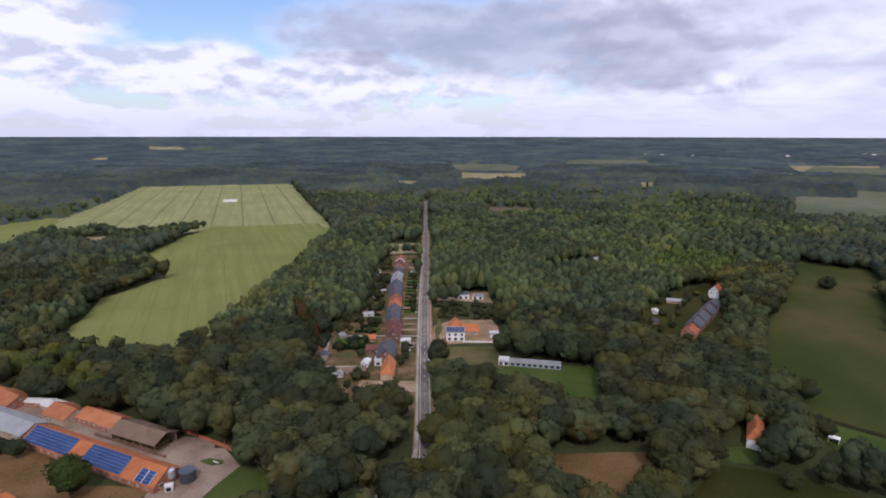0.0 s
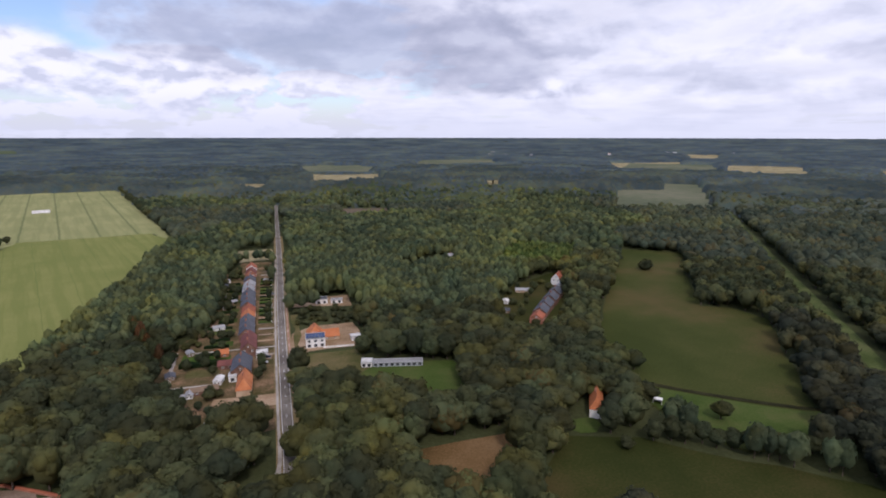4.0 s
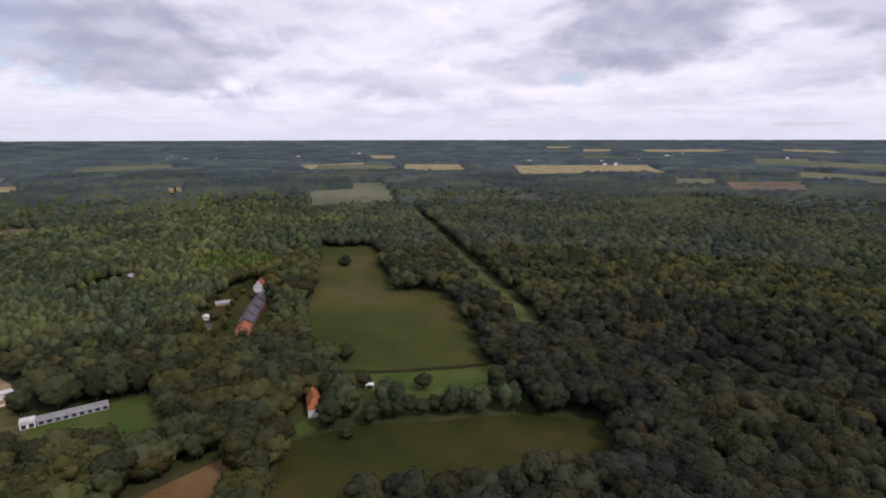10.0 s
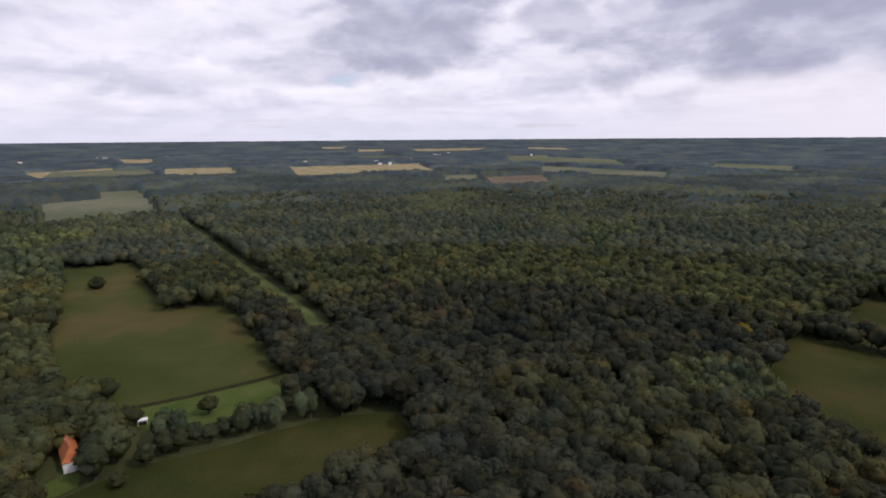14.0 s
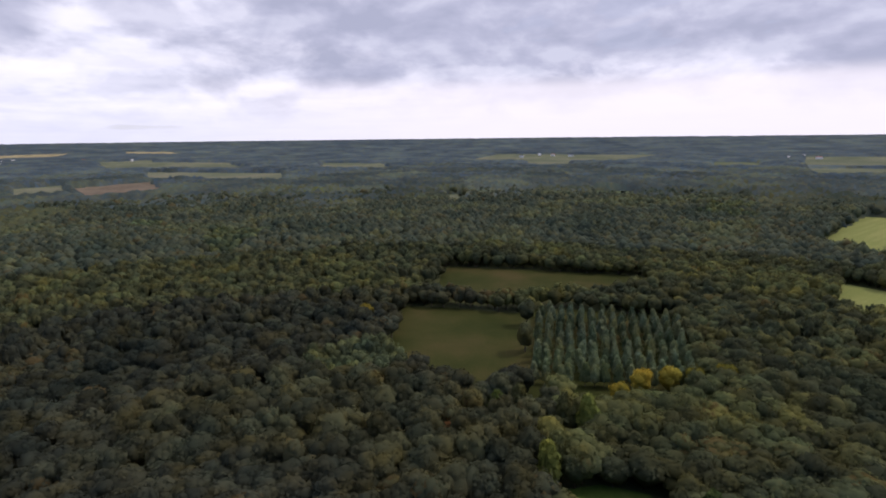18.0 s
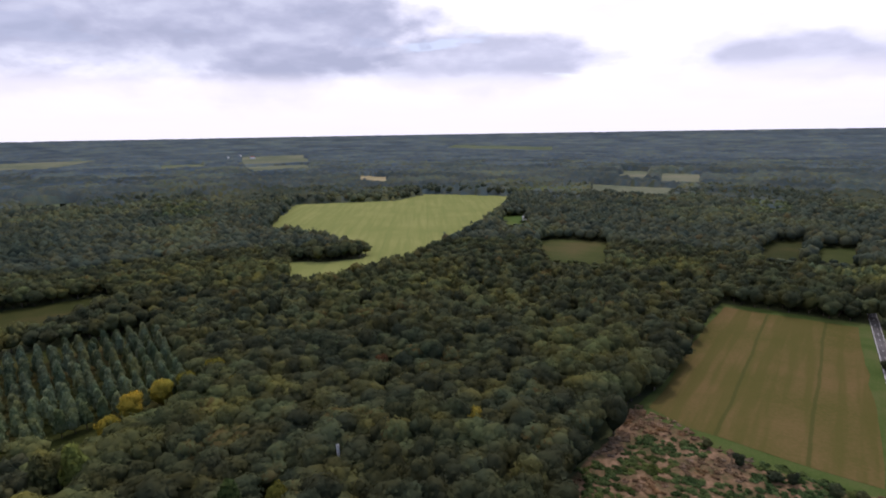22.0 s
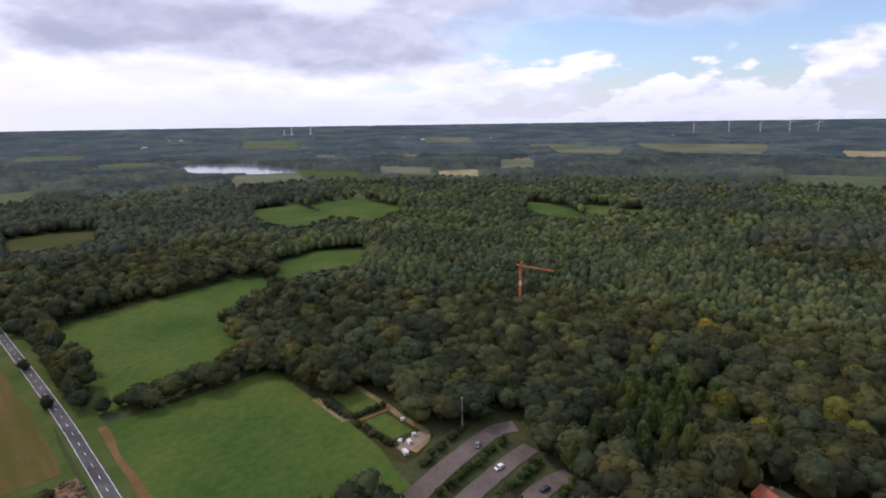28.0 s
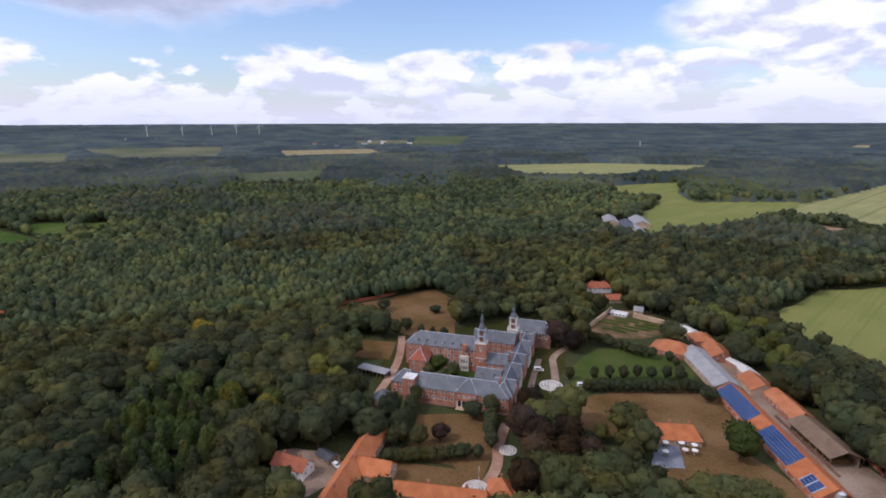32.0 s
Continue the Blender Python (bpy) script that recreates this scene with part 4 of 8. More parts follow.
road = band("road", MAIN_ROAD[MAIN_ROAD[:, 1] > -62], 2.75, -2.75, 0.20, M["pale_road"], "straight two-lane asphalt road with worn markings")
south_road = band("road_south", MAIN_ROAD[(MAIN_ROAD[:, 1] < -54) & (MAIN_ROAD[:, 1] > -560)], 2.85, -2.85, 0.204, M["road"], "dark asphalt road with white edge lines and a broken centre line")
for ob, line, w in ((road, MAIN_ROAD[MAIN_ROAD[:, 1] > -62], 2.5), (south_road, MAIN_ROAD[(MAIN_ROAD[:, 1] < -54) & (MAIN_ROAD[:, 1] > -560)], 2.55)):
    for s in (1, -1):
        band("edge_line", line, s * w, s * (w - 0.18), 0.215, M["paint"], "white painted edge line", ob)
# broken centre line on the stretches that lie open
cum = np.concatenate([[0], np.cumsum(np.linalg.norm(np.diff(MAIN_ROAD, axis=0), axis=1))])


def along(s):
    return np.array([np.interp(s, cum, MAIN_ROAD[:, 0]), np.interp(s, cum, MAIN_ROAD[:, 1])])


for s in np.arange(1140, cum[-1] - 520, 10.8):
    a, b = along(s), along(s + 3.0)
    d = (b - a) / np.linalg.norm(b - a)
    n = np.array([-d[1], d[0]]) * 0.1
    mark = mesh_object("centre_dash", [(*(a + n), 0.217), (*(b + n), 0.217), (*(b - n), 0.217), (*(a - n), 0.217)], [(3, 2, 1, 0)], [M["paint"]])
    mark.parent = south_road
north = MAIN_ROAD[(MAIN_ROAD[:, 1] > 205) & (MAIN_ROAD[:, 1] < 760)]
band("grass_verge", north, -5.4, 5.6, 0.14, M["verge"], "dry grass verge beside the road")
band("footpath", north[north[:, 1] < 640], -4.7, -3.4, 0.19, M["path"], "pale concrete path along the road")
band("cycle_path", north[(north[:, 1] > 258) & (north[:, 1] < 430)], 3.5, 4.9, 0.19, M["red_path"], "reddish cycle path along the road")
south = MAIN_ROAD[(MAIN_ROAD[:, 1] < -120) & (MAIN_ROAD[:, 1] > -425)]
band("grass_margin", south, -4.6, -12.5, 0.10, M["lawn"], "grass margin between road and fields")
band("roadside_verge", south, 4.6, -4.6, 0.12, M["lawn"], "green grass verge beside the road")
foot = smooth_line([(-11.6, 232), (-11.3, 212), (-14, 202), (-18.5, 192), (-25, 181), (-36, 168)], 3)
band("garden_path", foot, 0.8, -0.8, 0.23, M["path"], "narrow pale path leaving the road")
CORRIDORS.append((foot, 4.8))
drive = smooth_line([(-6, 307), (10, 308), (22, 303), (34, 303)], 4)
band("driveway", drive, 1.4, -1.4, 0.30, M["sand"], "sandy driveway to the long low building")
hill = smooth_line([(-176, -150), (-160, -120), (-152, -102), (-141, -88), (-120, -70)], 4)
band("estate_drive", smooth_line([(-212, 143), (-224, 152), (-238, 160), (-250, 168), (-262, 190)], 4), 2.0, -2.0, 0.22, M["gravel"], "gravel drive through the abbey grounds")
alley = smooth_line([(-196, 108), (-182, 97), (-170, 90), (-160, 80)], 3)
band("brick_alley", alley, 2.2, -2.2, 0.24, M["red_path"], "brick-paved alley between garden trees")
ditch = smooth_line([(172, 247), (200, 222), (236, 196), (250, 190)], 6)
M["mud"] = mottled("ditch_mud", (0.018, 0.018, 0.008), (0.028, 0.027, 0.012), (0.042, 0.040, 0.018), 0.08, 0.9)
band("ditch", ditch, 1.8, -1.8, 0.30, M["mud"], "dark ditch across the meadow")

# car park lanes
LANES = []
for name, pts, w in (("parking_lane", [(-206, -84), (-200.6, -89), (-194.7, -91.5), (-179.3, -94), (-165.2, -96), (-144, -97.5), (-128, -99)], 4.4),
                     ("parking_lane", [(-194, -72), (-187, -74), (-181, -75.6), (-167.6, -78), (-156, -80), (-140, -82)], 4.0),
                     ("parking_lane", [(-184, -52), (-178.6, -55.2), (-172.6, -58), (-164.5, -60), (-150, -61)], 4.2)):
    line = smooth_line(pts, 4)
    band(name, line, w, -w, 0.26, M["tarmac"], "brownish paved lane of the wooded car park")
    CORRIDORS.append((line, w + 2.6))
    LANES.append(line)
band("grassy_ride", RIDE, 5.5, -5.5, 0.10, M["ride"], "straight grassy ride cut through the woods")
band("park_path", smooth_line([(-244, 62), (-262, 74), (-280, 84), (-300, 92), (-312, 96)], 4), 2.2, -2.2, 0.22, M["red_path"], "reddish path beside the abbey")
band("court_path", smooth_line([(-200, 118), (-214, 130), (-230, 142), (-250, 158)], 4), 1.6, -1.6, 0.22, M["gravel"], "gravel path along the east wing")


# ---- building kit ----
def part(name, bm, mat, parent, label="", smooth=False):
    """Links a bmesh as one mesh object under a thing or a part."""
    me = bpy.data.meshes.new(name)
    bmesh.ops.recalc_face_normals(bm, faces=bm.faces)
    bm.to_mesh(me)
    bm.free()
    me.materials.append(mat)
    if smooth:
        me.polygons.foreach_set("use_smooth", [True] * len(me.polygons))
    ob = new(name, me)
    ob.parent = parent
    if label:
        ob["label"] = label
    return ob


def share(name, me, parent, m):
    """One more object on a mesh that is there already."""
    ob = new(name, me)
    ob.parent = parent
    ob.matrix_basis = m
    return ob


def thing(name, x, y, turn=0.0, z=0.0):
    ob = new(name)
    ob.matrix_basis = pose(x, y, z, 0, 0, turn)
    ob.empty_display_size = 0.5
    return ob


def box(bm, x0, x1, y0, y1, z0, z1):
    v = [bm.verts.new((x, y, z)) for z in (z0, z1) for x, y in ((x0, y0), (x1, y0), (x1, y1), (x0, y1))]
    for q in ((0, 3, 2, 1), (4, 5, 6, 7), (0, 1, 5, 4), (1, 2, 6, 5), (2, 3, 7, 6), (3, 0, 4, 7)):
        bm.faces.new([v[i] for i in q])


def prism(bm, profile, x0, x1):
    """Extrudes a closed (y, z) profile along x."""
    a = [bm.verts.new((x0, y, z)) for y, z in profile]
    b = [bm.verts.new((x1, y, z)) for y, z in profile]
    n = len(profile)
    bm.faces.new(a[::-1])
    bm.faces.new(b)
    for i in range(n):
        bm.faces.new((a[i], a[(i + 1) % n], b[(i + 1) % n], b[i]))


def solid(bm, top, thick):
    """A slab under a top outline."""
    a = [bm.verts.new(p) for p in top]
    b = [bm.verts.new((p[0], p[1], p[2] - thick)) for p in top]
    n = len(top)
    bm.faces.new(a)
    bm.faces.new(b[::-1])
    for i in range(n):
        bm.faces.new((a[i], b[i], b[(i + 1) % n], a[(i + 1) % n]))


def cone(bm, x, y, z0, z1, r0, r1, sides=12, turn=0.0):
    a = [bm.verts.new((x + math.cos(turn + 2 * math.pi * i / sides) * r0, y + math.sin(turn + 2 * math.pi * i / sides) * r0, z0)) for i in range(sides)]
    b = [bm.verts.new((x + math.cos(turn + 2 * math.pi * i / sides) * r1, y + math.sin(turn + 2 * math.pi * i / sides) * r1, z1)) for i in range(sides)]
    bm.faces.new(a[::-1])
    bm.faces.new(b)
    for i in range(sides):
        bm.faces.new((a[i], a[(i + 1) % sides], b[(i + 1) % sides], b[i]))


def tiles(name, c0, c1, c2, pitch=0.34, rough=0.75, spec=0.25):
    """Tile courses: a base that weathers in patches, with course lines as relief."""
    def paint(N, p):
        a = N.noise(p, 0.25, 4.0)
        b = N.noise(p, 2.6, 4.0, 0.7)
        rnd = N.add("ShaderNodeObjectInfo").outputs["Random"]
        f = N.math("ADD", N.math("ADD", N.math("MULTIPLY", a, 0.5), N.math("MULTIPLY", b, 0.4)), N.math("MULTIPLY", rnd, 0.12))
        return N.ramp(f, [(0.34, c0), (0.52, c1), (0.70, c2)])

    def relief(N, p):
        s = N.add("ShaderNodeSeparateXYZ")
        N.put(s.inputs[0], p)
        return N.math("PINGPONG", s.outputs[2], pitch / 2), 0.8, 0.3
    return surface(name, paint, rough, 0.0, spec, relief)


def bricks(name, c0, c1, c2):
    return mottled(name, c0, c1, c2, 0.3, 3.5, 0.85, 0.2, 0.03)


M.update({
    "orange": tiles("orange_tiles", (0.32, 0.10, 0.034), (0.45, 0.15, 0.055), (0.54, 0.215, 0.09)),
    "oldorange": tiles("weathered_orange_tiles", (0.29, 0.10, 0.042), (0.40, 0.145, 0.062), (0.48, 0.205, 0.10)),
    "redtile": tiles("red_tiles", (0.22, 0.065, 0.035), (0.31, 0.095, 0.05), (0.40, 0.14, 0.075)),
    "maroon": tiles("maroon_tiles", (0.12, 0.045, 0.038), (0.17, 0.06, 0.05), (0.23, 0.09, 0.07)),
    "slate": tiles("blue_slates", (0.064, 0.070, 0.082), (0.095, 0.103, 0.118), (0.15, 0.158, 0.175), 0.28, 0.55, 0.4),
    "darkroof": tiles("dark_tiles", (0.045, 0.048, 0.058), (0.075, 0.078, 0.092), (0.12, 0.12, 0.135), 0.34, 0.6),
    "greyroof": tiles("grey_sheets", (0.20, 0.20, 0.205), (0.29, 0.285, 0.285), (0.38, 0.375, 0.37), 0.5, 0.6),
    "brownroof": tiles("brown_sheets", (0.13, 0.085, 0.055), (0.19, 0.13, 0.085), (0.25, 0.175, 0.12), 0.6, 0.8),
    "lightroof": mottled("pale_roofing", (0.45, 0.43, 0.40), (0.60, 0.58, 0.55), (0.70, 0.68, 0.66), 0.2, 2.0),
    "brick": bricks("red_brick", (0.26, 0.108, 0.066), (0.36, 0.155, 0.10), (0.45, 0.21, 0.145)),
    "palebrick": bricks("pale_brick", (0.36, 0.25, 0.16), (0.46, 0.34, 0.23), (0.55, 0.42, 0.30)),
    "darkbrick": bricks("dark_brick", (0.13, 0.07, 0.05), (0.19, 0.105, 0.075), (0.26, 0.15, 0.11)),
    "white": mottled("white_render", (0.62, 0.60, 0.57), (0.76, 0.74, 0.71), (0.84, 0.82, 0.80), 0.25, 2.5, 0.8, 0.25, 0.02),
    "stone": mottled("pale_stone", (0.44, 0.41, 0.36), (0.57, 0.53, 0.47), (0.66, 0.63, 0.57), 0.3, 2.5, 0.8, 0.25, 0.03),
    "lead": mottled("grey_lead", (0.32, 0.34, 0.38), (0.44, 0.46, 0.50), (0.56, 0.58, 0.61), 0.5, 3.0, 0.45, 0.5, 0.02, 0.2),
    "dark": mottled("dark_opening", (0.012, 0.011, 0.010), (0.020, 0.018, 0.017), (0.03, 0.028, 0.026), 0.3, 2.0),
    "glass": mottled("window_glass", (0.015, 0.018, 0.022), (0.025, 0.03, 0.036), (0.045, 0.05, 0.06), 0.5, 2.0, 0.08, 0.6, 0.005),
    "wood": mottled("weathered_boards", (0.16, 0.11, 0.075), (0.23, 0.165, 0.115), (0.31, 0.235, 0.17), 0.4, 3.0),
    "panel": mottled("solar_cells", (0.025, 0.045, 0.12), (0.035, 0.062, 0.16), (0.05, 0.085, 0.20), 0.25, 3.0, 0.18, 0.6, 0.004),
    "alu": mottled("bare_metal", (0.45, 0.46, 0.48), (0.58, 0.59, 0.61), (0.68, 0.69, 0.70), 0.6, 4.0, 0.4, 0.5, 0.01, 0.6),
    "crane": mottled("orange_steel", (0.42, 0.13, 0.05), (0.55, 0.19, 0.08), (0.62, 0.26, 0.13), 0.6, 3.0, 0.6),
    "water": mottled("still_water", (0.10, 0.11, 0.12), (0.12, 0.13, 0.145), (0.15, 0.16, 0.17), 0.002, 0.05, 0.12, 0.6, 0.02),
})

UNIT = {}


def unit_window(frame_mat, w, h):
    """Shared meshes for a window: a frame with a cross bar, and its pane. It faces -y."""
    key = (frame_mat, round(w, 2), round(h, 2))
    if key not in UNIT:
        bm = bmesh.new()
        t = 0.12
        if frame_mat == "stone":        # dressed stone surrounds
            w, h, t = w + 0.4, h + 0.4, 0.26
        box(bm, -w / 2, w / 2, -0.05, 0.06, -h / 2, -h / 2 + t)
        box(bm, -w / 2, w / 2, -0.05, 0.06, h / 2 - t, h / 2)
        box(bm, -w / 2, -w / 2 + t, -0.05, 0.06, -h / 2 + t, h / 2 - t)
        box(bm, w / 2 - t, w / 2, -0.05, 0.06, -h / 2 + t, h / 2 - t)
        box(bm, -0.04, 0.04, -0.04, 0.05, -h / 2 + t, h / 2 - t)
        f = bpy.data.meshes.new("window")
        bm.to_mesh(f)
        bm.free()
        f.materials.append(M[frame_mat])
        bm = bmesh.new()
        box(bm, -w / 2 + t, w / 2 - t, -0.02, 0.03, -h / 2 + t, h / 2 - t)
        g = bpy.data.meshes.new("pane")
        bm.to_mesh(g)
        bm.free()
        g.materials.append(M["glass"])
        UNIT[key] = f, g
    return UNIT[key]


def window(parent, x, y, z, face, w=1.1, h=1.4, frame_mat="white"):
    """A window on a wall. face: degrees that the outside is turned from -y."""
    f, g = unit_window(frame_mat, w, h)
    a = share("window", f, parent, pose(x, y, z, 0, 0, face))
    share("pane", g, a, pose(0, 0, 0))
    return a


def door(parent, x, y, face, w=1.1, h=2.1, mat="wood"):
    bm = bmesh.new()
    box(bm, -w / 2, w / 2, -0.06, 0.05, 0.02, h)
    ob = part("door", bm, M[mat], parent)
    ob.matrix_basis = pose(x, y, 0, 0, 0, face)
    return ob


def chimney(parent, x, y, z0, z1, mat="brick", s=0.4):
    bm = bmesh.new()
    box(bm, x - s, x + s, y - s, y + s, z0, z1)
    box(bm, x - s - 0.08, x + s + 0.08, y - s - 0.08, y + s + 0.08, z1, z1 + 0.14)
    box(bm, x - s * 0.5, x + s * 0.5, y - s * 0.5, y + s * 0.5, z1 + 0.14, z1 + 0.4)
    return part("chimney", bm, M[mat], parent)


def roof_over(parent, x0, x1, W, eave, ridge, mat, hip=(0, 0), over=0.35, cap="roof", y0=0.0, name="roof"):
    """A pitched roof with its ridge along x, hipped at an end where hip is above 0. Returns the roof."""
    h = W / 2 + over
    drop = (ridge - eave) / (W / 2) * over
    e = eave - drop
    a, b = x0 - over, x1 + over
    ra, rb = (x0 + hip[0] if hip[0] else a), (x1 - hip[1] if hip[1] else b)
    bm = bmesh.new()
    solid(bm, [(a, y0 - h, e), (b, y0 - h, e), (rb, y0, ridge), (ra, y0, ridge)], 0.18)
    solid(bm, [(b, y0 + h, e), (a, y0 + h, e), (ra, y0, ridge), (rb, y0, ridge)], 0.18)
    if hip[0]:
        solid(bm, [(a, y0 + h, e), (a, y0 - h, e), (ra, y0, ridge)], 0.18)
    if hip[1]:
        solid(bm, [(b, y0 - h, e), (b, y0 + h, e), (rb, y0, ridge)], 0.18)
    roof = part(name, bm, mat, parent)
    bm = bmesh.new()
    prism(bm, [(y0 - 0.16, ridge - 0.05), (y0 + 0.16, ridge - 0.05), (y0 + 0.06, ridge + 0.10), (y0 - 0.06, ridge + 0.10)], ra, rb)
    part("ridge_cap", bm, M["lead"] if cap == "lead" else mat, roof)
    return roof


def shell(parent, x0, x1, W, eave, ridge, mat, hip=(0, 0), y0=0.0, name="wall"):
    """Walls under a pitched roof, with gables where there is no hip."""
    bm = bmesh.new()
    t = 0.3
    k = ridge - 0.2
    for s in (-1, 1):
        ya, yb = sorted((y0 + s * W / 2, y0 + s * (W / 2 - t)))
        box(bm, x0, x1, ya, yb, 0, eave - 0.12)
    for x, hp in ((x0, hip[0]), (x1 - t, hip[1])):
        w = W / 2 - t
        if hp:
            box(bm, x, x + t, y0 - w, y0 + w, 0, eave - 0.12)
        else:
            prism(bm, [(y0 - w, 0), (y0 + w, 0), (y0 + w, eave - 0.15), (y0, k), (y0 - w, eave - 0.15)], x, x + t)
    return part(name, bm, mat, parent)


def row_of_windows(parent, x0, x1, y, face, z, n, w=1.1, h=1.4, mat="white"):
    for i in range(n):
        window(parent, x0 + (x1 - x0) * (i + 0.5) / n, y, z, face, w, h, mat)


def house(name, label, x, y, turn, L, W, eave, ridge, wall, roof, hip=(0, 0), floors=1, n=3, chimneys=1, doors=1, group="", category="house", frame_mat="white", gable=True):
    t = thing(name, x, y, turn)
    tagged(t, label, category, group)
    shell(t, -L / 2, L / 2, W, eave, ridge, M[wall], hip)
    roof_over(t, -L / 2, L / 2, W, eave, ridge, M[roof], hip)
    for s, face in ((-1, 0), (1, 180)):
        for f in range(floors):
            z = eave - 1.35 - 2.8 * (floors - 1 - f)
            row_of_windows(t, -L / 2 + 0.6, L / 2 - 0.6, s * W / 2, face, max(z, 1.3), n, 1.15, 1.25, frame_mat)
    if gable:
        for x_, face, hp in ((-L / 2, -90, hip[0]), (L / 2, 90, hip[1])):
            if not hp:
                window(t, x_, 0, eave + (ridge - eave) * 0.30, face, 1.0, 1.1, frame_mat)
                for k in (-1, 1):
                    window(t, x_, k * W * 0.25, max(eave - 1.5, 1.3), face, 1.1, 1.3, frame_mat)
    for k in range(doors):
        door(t, -L / 2 + L * (k + 0.5) / doors, W / 2 + 0.02, 180)
    for k in range(chimneys):
        chimney(t, -L / 2 + L * (k + 0.5) / chimneys, 0.5, ridge - 1.0, ridge + 0.9)
    return t


# ---- the abbey: a grid of wings, u along its front and v away from it ----
AB_O, AB_T = Vector((-203.0, 114.0)), 51.0
AB_U = Vector((math.cos(radians(AB_T)), math.sin(radians(AB_T))))
AB_V = Vector((-AB_U.y, AB_U.x))


def ab(u, v):
    q = AB_O + AB_U * u + AB_V * v
    return q.x, q.y


def abbey_wing(name, label, u0, u1, v0, v1, eave, ridge, along, hip=(0, 0), floors=2, pitch=3.4, wall="brick", roof="slate", win=(0.95, 1.3), ends=True, chim=0, skip=(), pad=0.9):
    """One wing of the abbey: walls, slate roof with lead hips, and rows of windows on both long sides."""
    L, W = (u1 - u0, v1 - v0) if along == "u" else (v1 - v0, u1 - u0)
    t = thing(name, *ab((u0 + u1) / 2, (v0 + v1) / 2), AB_T + (0 if along == "u" else 90))
    tagged(t, label, "building wing", "wings of the abbey")
    shell(t, -L / 2, L / 2, W, eave, ridge, M[wall], hip)
    r = roof_over(t, -L / 2, L / 2, W, eave, ridge, M[roof], hip, cap="lead")
    # lead along the hips
    for s, hp in ((-1, hip[0]), (1, hip[1])):
        for k in (-1, 1):
            if hp:
                bm = bmesh.new()
                a, b = Vector((s * (L / 2 + 0.35), k * (W / 2 + 0.35), eave - (ridge - eave) / (W / 2) * 0.35)), Vector((s * (L / 2 - hp), 0, ridge))
                n = Vector((0, 0, 0.10))
                side = (b - a).cross(Vector((0, 0, 1))).normalized() * 0.14
                vs = [bm.verts.new(p) for p in (a - side, a + side, b + side, b - side, a - side + n, a + side + n, b + side + n, b - side + n)]
                for f in ((0, 1, 2, 3), (4, 7, 6, 5), (0, 4, 5, 1), (1, 5, 6, 2), (2, 6, 7, 3), (3, 7, 4, 0)):
                    bm.faces.new([vs[i] for i in f])
                part("hip_flashing", bm, M["lead"], r)
    # a pale string course under the eaves
    bm = bmesh.new()
    for k in (-1, 1):
        ya, yb = sorted((k * W / 2, k * (W / 2 + 0.12)))
        box(bm, -L / 2, L / 2, ya, yb, eave - 0.55, eave - 0.22)
    part("cornice", bm, M["stone"], t, "pale stone cornice")
    n = max(1, int(L / pitch))
    for s, face in ((-1, 0), (1, 180)):
        if face in skip:
            continue
        for f in range(floors):
            z = eave - 1.5 - 3.2 * (floors - 1 - f)
            row_of_windows(t, -L / 2 + pad, L / 2 - pad, s * W / 2, face, max(z, 1.4), n, win[0], win[1] * (1.25 if f == 0 and floors > 1 else 1.0), "stone")
    if ends:
        for x_, face, hp in ((-L / 2, -90, hip[0]), (L / 2, 90, hip[1])):
            for f in range(floors):
                z = eave - 1.5 - 3.2 * (floors - 1 - f)
                for k in (-1, 1):
                    window(t, x_, k * W * 0.22, max(z, 1.4), face, win[0], win[1], "stone")
            if not hp:
                window(t, x_, 0, eave + (ridge - eave) * 0.3, face, 0.9, 1.2, "stone")
    for k in range(chim):
        chimney(t, -L / 2 + L * (k + 0.5) / chim, 1.2, ridge - 1.6, ridge + 1.2)
    return t, L, W


def dormer(t, x, y, z, face, roof="slate", w=1.3):
    """A small roofed dormer with a pale front."""
    bm = bmesh.new()
    box(bm, -w / 2, w / 2, 0, 2.2, 0, 1.3)
    d = part("dormer", bm, M["white"], t, "small white dormer window")
    d.matrix_basis = pose(x, y, z, 0, 0, face)
    bm = bmesh.new()
    solid(bm, [(-w / 2 - 0.15, -0.2, 1.3), (0, -0.2, 2.0), (0, 2.6, 2.0), (-w / 2 - 0.15, 2.6, 1.3)], 0.1)
    solid(bm, [(0, -0.2, 2.0), (w / 2 + 0.15, -0.2, 1.3), (w / 2 + 0.15, 2.6, 1.3), (0, 2.6, 2.0)], 0.1)
    part("dormer_roof", bm, M[roof], d)
    bm = bmesh.new()
    box(bm, -w * 0.3, w * 0.3, -0.04, 0.0, 0.25, 1.15)
    part("dormer_pane", bm, M["glass"], d)


# front wing, with a middle gable and a columned porch
t, L, W = abbey_wing("abbey_front_wing", "long red-brick front wing of the abbey with a blue slate roof", -46, -1, 0, 11, 7.5, 12.4, "u", (0, 7), 2, 3.1, win=(1.25, 1.2), skip=(180,))
bm = bmesh.new()
cx = 2.5
solid(bm, [(cx - 5.5, -6.2, 7.4), (cx, -6.2 + 0.2, 7.55), (cx, 0, 12.65), (cx - 0.2, 0, 12.65)], 0.16)
solid(bm, [(cx, -6.2 + 0.2, 7.55), (cx + 5.5, -6.2, 7.4), (cx + 0.2, 0, 12.65), (cx, 0, 12.65)], 0.16)
mr = part("middle_roof", bm, M["slate"], t)
